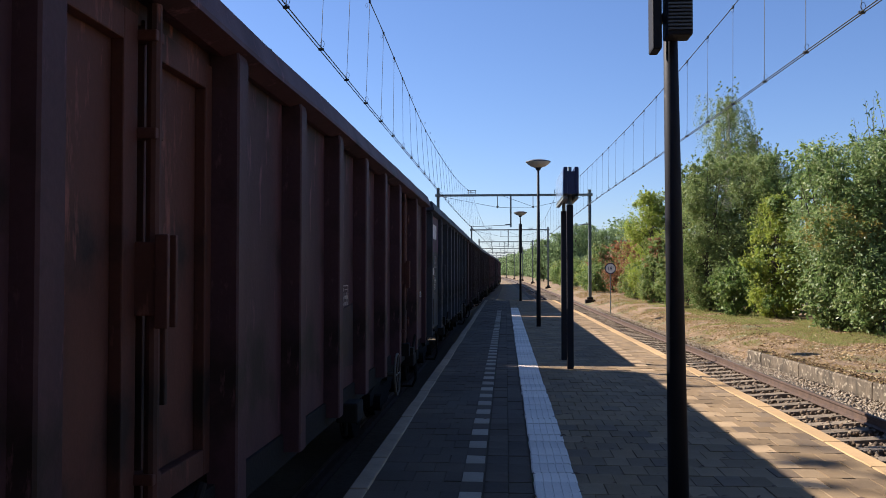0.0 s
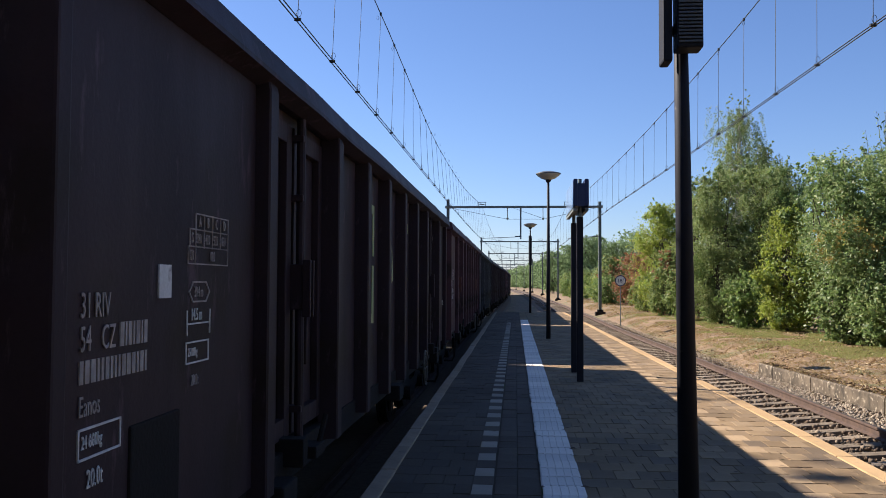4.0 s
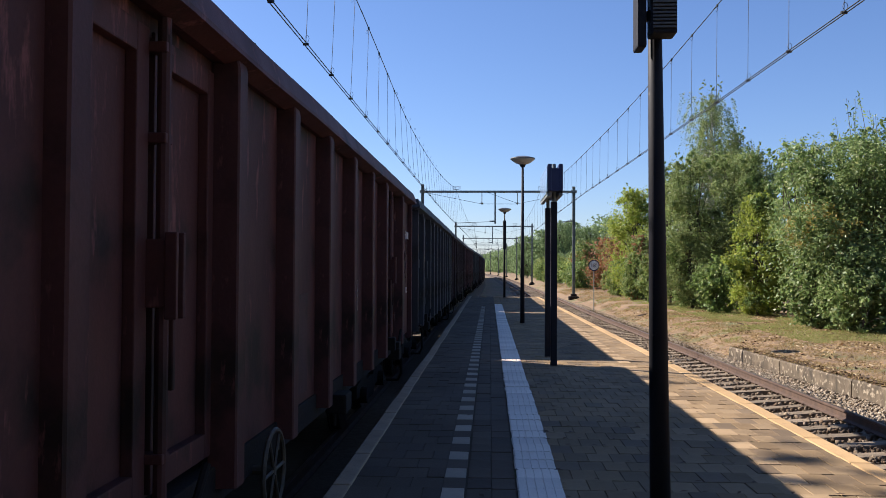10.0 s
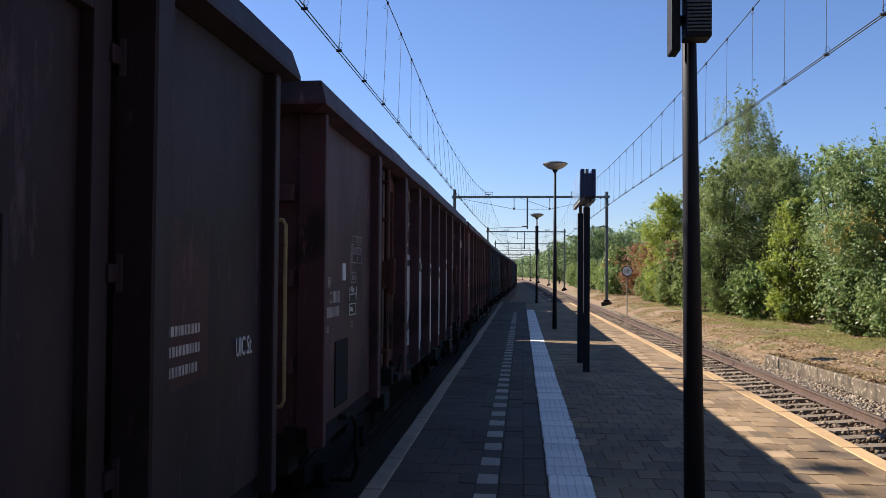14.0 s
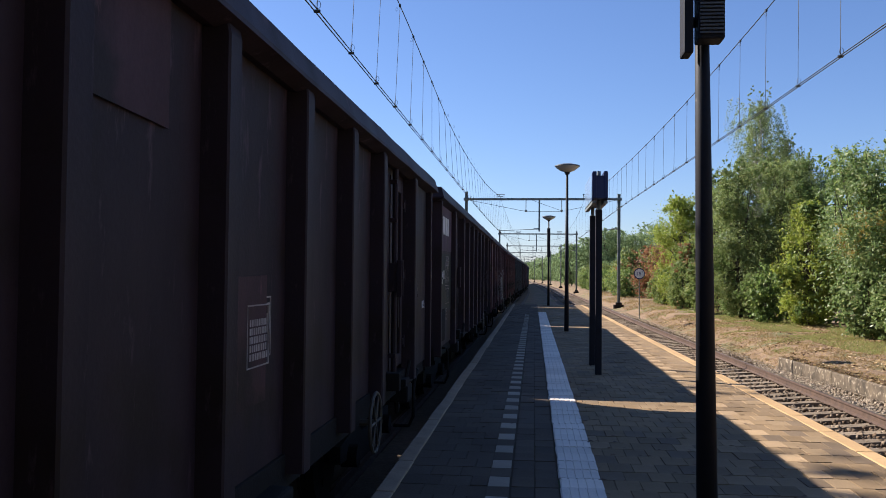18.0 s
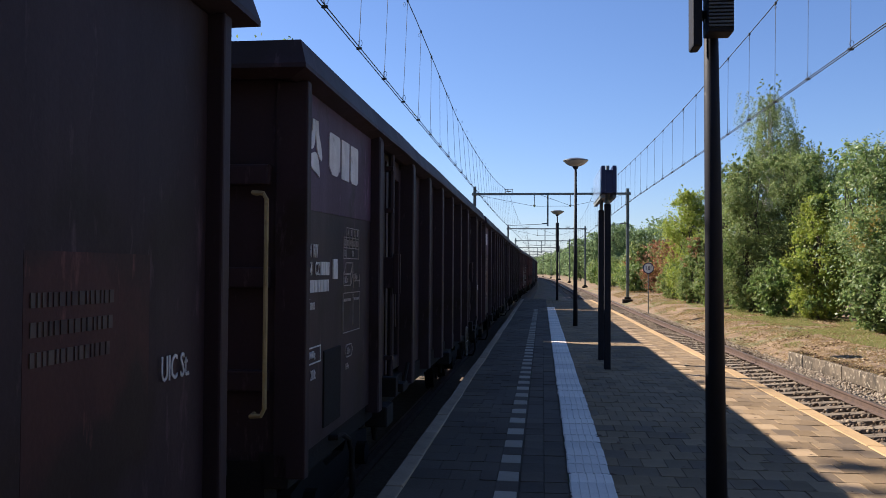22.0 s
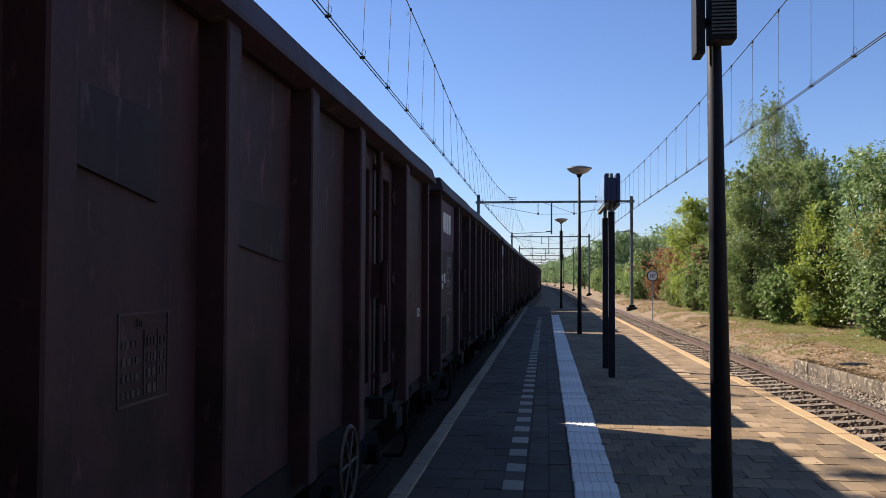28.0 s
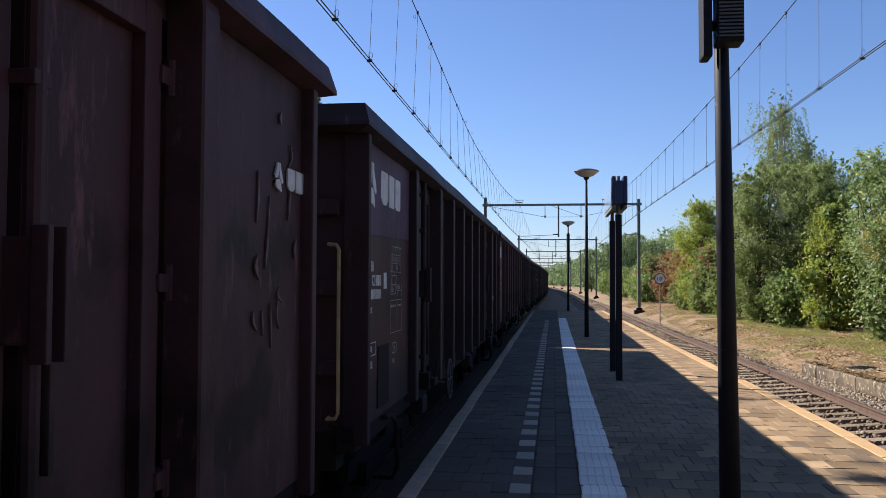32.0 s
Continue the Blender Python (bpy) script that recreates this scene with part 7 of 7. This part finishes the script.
def verge():
    rng = np.random.default_rng(31)
    def field(n, x0, x1, y0, y1, thr, sc, seed):
        x, y = rng.uniform(x0, x1, n), rng.uniform(y0, y1, n)
        ok = [noise.noise((a * sc, b * sc, seed)) > thr for a, b in zip(x, y)]
        x, y = x[ok], y[ok]
        return np.array([(a, b, ground_height(a, b) - 0.01) for a, b in zip(x, y)])
    def brow(n):
        """Straw that hangs over the top of the old wall."""
        y = rng.uniform(10, WALL_END - 0.1, n)
        return np.stack([wall_line(y) + rng.uniform(0.03, 0.3, n), y, np.full(n, -0.45)], 1)
    tufts("dry_grass", "scorched straw-coloured grass on the verge", np.concatenate([field(95000, 6.4, 12.5, 11, 48, -0.22, 1.3, 1), brow(2600)]), "dry", 0.05, 1)
    tufts("green_grass", "short green grass in patches on the verge", np.concatenate([field(75000, 8.9, 12.2, 24, 60, -0.20, 0.6, 2), field(26000, 7.2, 9.4, 24, 60, 0.18, 0.8, 2)]), "grass", 0.075, 2, flat=0.8)
    tufts("far_grass", "dry grass along the track further on", field(22000, 6.5, 11, 48, 110, 0.0, 0.5, 3), "dry", 0.18, 3)
    # fallen leaves and clods of earth
    for name, label, n, thr, sc, size, cols, seed in (("fallen_leaves", "pale dry leaves and straw lying on the verge", 15000, -0.05, 0.9, 0.045, "litter", 7), ("dark_litter", "dark rotted leaves lying on bare earth", 6000, 0.12, 0.7, 0.05, "mould", 11)):
        p = field(n, 6.5, 12.4, 12, 46, thr, sc, seed)
        p[:, 2] += 0.022
        q = brow(420 if cols == "litter" else 900)
        q[:, 2] += 0.018
        p = np.concatenate([p, q])
        me = leaves_mesh(name, p, np.tile(np.array([0.0, 0.0, 2.2]), (len(p), 1)), size, rng, 1.0)
        ob = put(name, me, M_leafs[cols])
        tagged(ob, label, "leaf litter", kind="stuff")


verge()

# ---- paving, coping, sleepers, stones ----
PAVE_W, PAVE_L = 0.188, 0.300


def paver_mesh(w, l, seed):
    r = random.Random(seed)
    bm = bmesh.new()
    g, c = 0.0016, 0.003
    low = [(g, g), (w - g, g), (w - g, l - g), (g, l - g)]
    top = [(g + c, g + c), (w - g - c, g + c), (w - g - c, l - g - c), (g + c, l - g - c)]
    a = [bm.verts.new((x, y, -0.07)) for x, y in low]
    b = [bm.verts.new((x + r.uniform(-0.002, 0.002), y + r.uniform(-0.002, 0.002), -0.007)) for x, y in low]
    d = [bm.verts.new((x, y, r.uniform(-0.002, 0.001))) for x, y in top]
    for p, q in ((a, b), (b, d)):
        for i in range(4):
            bm.faces.new((p[i], p[(i + 1) % 4], q[(i + 1) % 4], q[i]))
    bm.faces.new(d)
    return mesh_of("paver", bm)


def joined_pavers(name, label, cells, mat):
    rnd = random.Random(8)
    verts, faces = [], []
    for x, y, w, l in cells:
        z, n = rnd.uniform(-0.004, 0.002), len(verts)
        g, c = 0.0016, 0.003
        verts += [(x + g, y + g, -0.07), (x + w - g, y + g, -0.07), (x + w - g, y + l - g, -0.07), (x + g, y + l - g, -0.07)]
        verts += [(x + g, y + g, z - 0.006), (x + w - g, y + g, z - 0.006), (x + w - g, y + l - g, z - 0.006), (x + g, y + l - g, z - 0.006)]
        t1, t2 = rnd.uniform(-0.002, 0.002), rnd.uniform(-0.002, 0.002)
        verts += [(x + g + c, y + g + c, z + t1), (x + w - g - c, y + g + c, z + t2), (x + w - g - c, y + l - g - c, z + t2), (x + g + c, y + l - g - c, z + t1)]
        for o in (0, 4):
            for i in range(4):
                faces.append((n + o + i, n + o + (i + 1) % 4, n + o + 4 + (i + 1) % 4, n + o + 4 + i))
        faces.append((n + 8, n + 9, n + 10, n + 11))
    me = bpy.data.meshes.new(name)
    me.from_pydata(verts, [], faces)
    ob = put(name, me, mat, platform)
    tagged(ob, label, "", kind="stuff")


def lay_paving():
    rnd = random.Random(12)
    meshes = [paver_mesh(PAVE_W, PAVE_L, s) for s in range(4)]
    dash = [paver_mesh(0.160, PAVE_L, s + 20) for s in range(3)]
    cells, slabs, n_parts = [], [], 0
    row, y = 0, 3.0 - 0.3 * 60
    while y < PLAT_END - 0.05:
        sh = 0.10 if row % 2 else 0.0
        columns = [(-0.990, 0.205 + sh), (-0.785 + sh, 0.23), (-0.555 + sh, 0.23 - sh), (-0.155, 0.172), (0.017, 0.172)]
        x = 0.512 - (PAVE_W / 2 if row % 2 else 0)
        xr = edge_r(y) - 0.17
        while x < xr - 0.02:
            a, b = max(x, 0.512), min(x + PAVE_W, xr)
            if b - a > 0.03:
                columns.append((a, b - a))
            x += PAVE_W
        pale = row % 2 == 1
        if y > 36.4:
            columns += [(0.19, 0.155), (0.345, 0.155)]
        for a, w in columns:
            right_dash = pale and abs(a + w / 2 - 2.29) < PAVE_W / 2
            if y < 8.6 and y > 4.5 and a > -0.2 or right_dash and y < 24:
                me = meshes[rnd.randrange(4)] if abs(w - PAVE_W) < 0.001 else None
                s = 1.0 if me else w / PAVE_W
                o = put("paver", me or meshes[0], M_dash_sunlit if right_dash else M_paver_dark[rnd.randrange(3)] if a < 0.15 else M_paver[rnd.randrange(6)], platform, Matrix.Translation((a, y, rnd.uniform(-0.004, 0.002))) @ pose(0, 0, 0, rnd.uniform(-0.4, 0.4), rnd.uniform(-0.5, 0.5), rnd.uniform(-0.5, 0.5)) @ Matrix.Diagonal((s, 1, 1, 1)))
                n_parts += 1
            else:
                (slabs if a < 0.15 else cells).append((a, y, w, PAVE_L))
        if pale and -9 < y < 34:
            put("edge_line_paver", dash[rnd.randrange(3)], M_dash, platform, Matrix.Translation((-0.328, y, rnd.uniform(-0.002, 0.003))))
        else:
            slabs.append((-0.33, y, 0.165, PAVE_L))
        y += PAVE_L
        row += 1
    joined_pavers("far_paving", "worn brown-grey concrete pavers in staggered rows", cells, M_paver_rest)
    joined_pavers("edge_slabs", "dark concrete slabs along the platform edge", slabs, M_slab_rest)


def tactile_mesh(seed):
    r = random.Random(seed)
    bm = bmesh.new()
    box(bm, 0.003, 0.307, 0.003, 0.297, -0.06, 0.003)
    for i in range(5):
        x = 0.007 + i * 0.0595
        v = box(bm, x, x + 0.052, 0.004, 0.296, 0.0, 0.009)
        for q in v:
            if q.co.z > 0.005:
                q.co.x += 0.004 if q.co.x < x + 0.02 else -0.004
    return mesh_of("tactile_tile", bm)


def lay_strip():
    rnd = random.Random(2)
    ms = [tactile_mesh(i) for i in range(2)]
    y = 3.0 - 0.3 * 60
    while y < 36.3:
        put("tactile_tile", ms[rnd.randrange(2)], M_white_tile, platform, Matrix.Translation((0.196 + rnd.uniform(-0.006, 0.006), y, rnd.uniform(-0.003, 0.003))) @ pose(0, 0, 0, 0, 0, rnd.uniform(-0.5, 0.5)) @ Matrix.Diagonal((1.035, 1, 1, 1)))
        y += 0.30


def lay_coping():
    rnd = random.Random(3)
    for right in (False, True):
        w = 0.165 if right else 0.130
        bm = bmesh.new()
        box(bm, 0, w, 0.006, 0.994, -0.16, 0.0, 0.012)
        me = mesh_of("coping_stone", bm)
        y = -25.0
        while y < PLAT_END:
            if right:
                a = math.degrees(math.atan2(edge_r(y + 1) - edge_r(y), 1))
                m = pose(edge_r(y) - w, y, 0.004, 0, rnd.uniform(-0.5, 0.5), -a)
            else:
                m = pose(EDGE_L + rnd.uniform(-0.008, 0.008), y, 0.012 + rnd.uniform(-0.004, 0.004), 0, rnd.uniform(-0.6, 0.6), rnd.uniform(-0.15, 0.15))
            put("coping_stone", me, M_coping if right else M_coping_shaded, platform, m)
            y += 1.0


def lay_sleepers():
    rnd = random.Random(6)
    bm = bmesh.new()
    box(bm, -1.3, 1.16, -0.120, 0.120, -0.16, 0.0, 0.015)
    me = mesh_of("sleeper", bm)
    root = empty("sleeper_row", pose(0, 0, 0))
    tagged(root, "weathered grey timber sleepers under the open track", "sleepers", kind="structure")
    y = 5.0
    while y < 110:
        a = math.degrees(math.atan2(track_r(y + 1) - track_r(y), 1))
        put("sleeper", me, M_sleeper, root, pose(track_r(y) + rnd.uniform(-0.03, 0.03), y + rnd.uniform(-0.015, 0.015), RAIL_R - 0.162 - 0.7525 * CANT + rnd.uniform(-0.008, 0.008), rnd.uniform(-1, 1), -math.degrees(math.atan(CANT)) + rnd.uniform(-0.8, 0.8), -a + rnd.uniform(-0.7, 0.7)))
        y += 0.61
    bm = bmesh.new()
    box(bm, -0.055, 0.055, -0.09, 0.09, 0, 0.018, 0.004)
    for s in (-1, 1):
        rod(bm, (s * 0.10, 0, -0.01), (s * 0.10, 0, 0.035), 0.022, None, 6)
    clip = mesh_of("rail_chair", bm)
    y = 5.0
    while y < 60:
        for s in (-0.7525, 0.7525):
            put("rail_chair", clip, M_rail, root, pose(track_r(y) + s, y, RAIL_R - 0.163 - (s < 0) * 1.505 * CANT, 0, -math.degrees(math.atan(CANT)), 0))
        y += 0.61


def stones(name, label, pts, size, mat, seed):
    rng = np.random.default_rng(seed)
    base = np.array([(-1, -1, -1), (1, -1, -1), (1, 1, -1), (-1, 1, -1), (-1, -1, 1), (1, -1, 1), (1, 1, 1), (-1, 1, 1)], float) * 0.5
    q = np.array([(0, 3, 2, 1), (4, 5, 6, 7), (0, 1, 5, 4), (1, 2, 6, 5), (2, 3, 7, 6), (3, 0, 4, 7)], np.int32)
    n = len(pts)
    v = base[None] * rng.uniform(0.5, 1.15, (n, 1, 3)) * (size * rng.uniform(0.5, 1.3, (n, 1, 1))) + rng.normal(0, 0.13, (n, 8, 3)) * size
    u = rng.normal(0, 1, (n, 4))
    u /= np.linalg.norm(u, axis=1)[:, None]
    a, b, c, d = u.T
    rot = np.stack([np.stack([1 - 2 * (c * c + d * d), 2 * (b * c - a * d), 2 * (b * d + a * c)], 1), np.stack([2 * (b * c + a * d), 1 - 2 * (b * b + d * d), 2 * (c * d - a * b)], 1), np.stack([2 * (b * d - a * c), 2 * (c * d + a * b), 1 - 2 * (b * b + c * c)], 1)], 1)
    v = np.einsum("nij,nkj->nki", rot, v) + pts[:, None]
    f = (q[None] + (np.arange(n, dtype=np.int32) * 8)[:, None, None]).reshape(-1)
    me = bpy.data.meshes.new(name)
    me.vertices.add(n * 8)
    me.vertices.foreach_set("co", v.reshape(-1))
    me.loops.add(len(f))
    me.loops.foreach_set("vertex_index", f)
    me.polygons.add(n * 6)
    me.polygons.foreach_set("loop_start", np.arange(0, n * 24, 4, dtype=np.int32))
    me.update(calc_edges=True)
    ob = put(name, me, mat)
    tagged(ob, label, "ballast", kind="stuff")


def spread_ballast():
    rng = np.random.default_rng(15)
    def scatter(n, y0, y1, a, b, z):
        y = y0 + (y1 - y0) * rng.uniform(0, 1, n) ** 1.4
        x = np.array([track_r(v) for v in y]) + rng.uniform(a, b, n)
        lean = CANT * np.minimum(0, x - np.array([track_r(v) for v in y]) - 0.75)
        return x, y, np.full(n, z) + lean + rng.uniform(-0.03, 0.012, n)
    x, y, z = scatter(13000, 7, 48, -1.3, 1.45, RAIL_R - 0.185)
    stones("track_stones", "loose grey-brown ballast stones between the sleepers", np.stack([x, y, z], 1), 0.050, M_stone_dark, 1)
    y = 9 + 50 * rng.uniform(0, 1, 11500) ** 1.3
    e = np.array([track_r(v) for v in y]) + 1.4
    x = e + rng.uniform(0, 1, 11500) ** 1.3 * np.where(y > WALL_END, 0.75, 1.5)
    ok = (y > WALL_END) | (x < wall_line(y) - 0.02)
    x, y, e = x[ok], y[ok], e[ok]
    z = np.array([max(RAIL_R - 0.21 - 0.55 * max(0, a - b), ground_height(a, c)) for a, b, c in zip(x, e, y)]) + rng.uniform(-0.01, 0.02, len(x))
    # the bed is heaped up against the old wall
    yw = 8 + 14.4 * rng.uniform(0, 1, 11500)
    xw = np.array([track_r(v) for v in yw]) + 0.98
    xw = xw + (wall_line(yw) - 0.01 - xw) * rng.uniform(0, 1, 11500)
    zw = RAIL_R - 0.215 + 0.10 * np.clip((np.array([track_r(v) for v in yw]) + 1.55 - xw) / 0.45, 0, 1) + 0.03 * np.clip((xw - wall_line(yw) + 0.45) / 0.4, 0, 1) + rng.uniform(-0.05, 0.015, 11500)
    x, y, z = np.concatenate([x, xw]), np.concatenate([y, yw]), np.concatenate([z, zw])
    stones("shoulder_stones", "loose grey-brown ballast stones along the open track", np.stack([x, y, z], 1), 0.038, M_stone, 2)


lay_paving()
lay_strip()
lay_coping()
def scatter_dirt():
    """Moss, grit and old leaves along the strip and in the joints."""
    rng = np.random.default_rng(52)
    y = rng.uniform(4.5, 36, 230)
    edge = np.where(rng.uniform(0, 1, 230) < 0.55, 0.192, 0.524) + rng.normal(0, 0.008, 230)
    a = np.stack([edge, y, np.full(230, 0.010)], 1)
    n = 420
    row = np.floor(rng.uniform(5, 75, n))
    b = np.stack([rng.uniform(0.56, 2.4, n), 3.0 + 0.3 * row + rng.normal(0, 0.012, n), np.full(n, 0.008)], 1)
    c = np.stack([rng.uniform(-0.95, 0.15, 90), rng.uniform(5, 34, 90), np.full(90, 0.008)], 1)
    p = np.concatenate([a, b, c])
    me = leaves_mesh("dirt", p, np.tile(np.array([0.0, 0.0, 9.0]), (len(p), 1)), 0.024, rng, 1.2)
    tagged(put("paving_dirt", me, M_leafs["mould"]), "dark moss and grit in the joints of the paving", "dirt", kind="stuff")


lay_sleepers()
spread_ballast()
scatter_dirt()

motions()
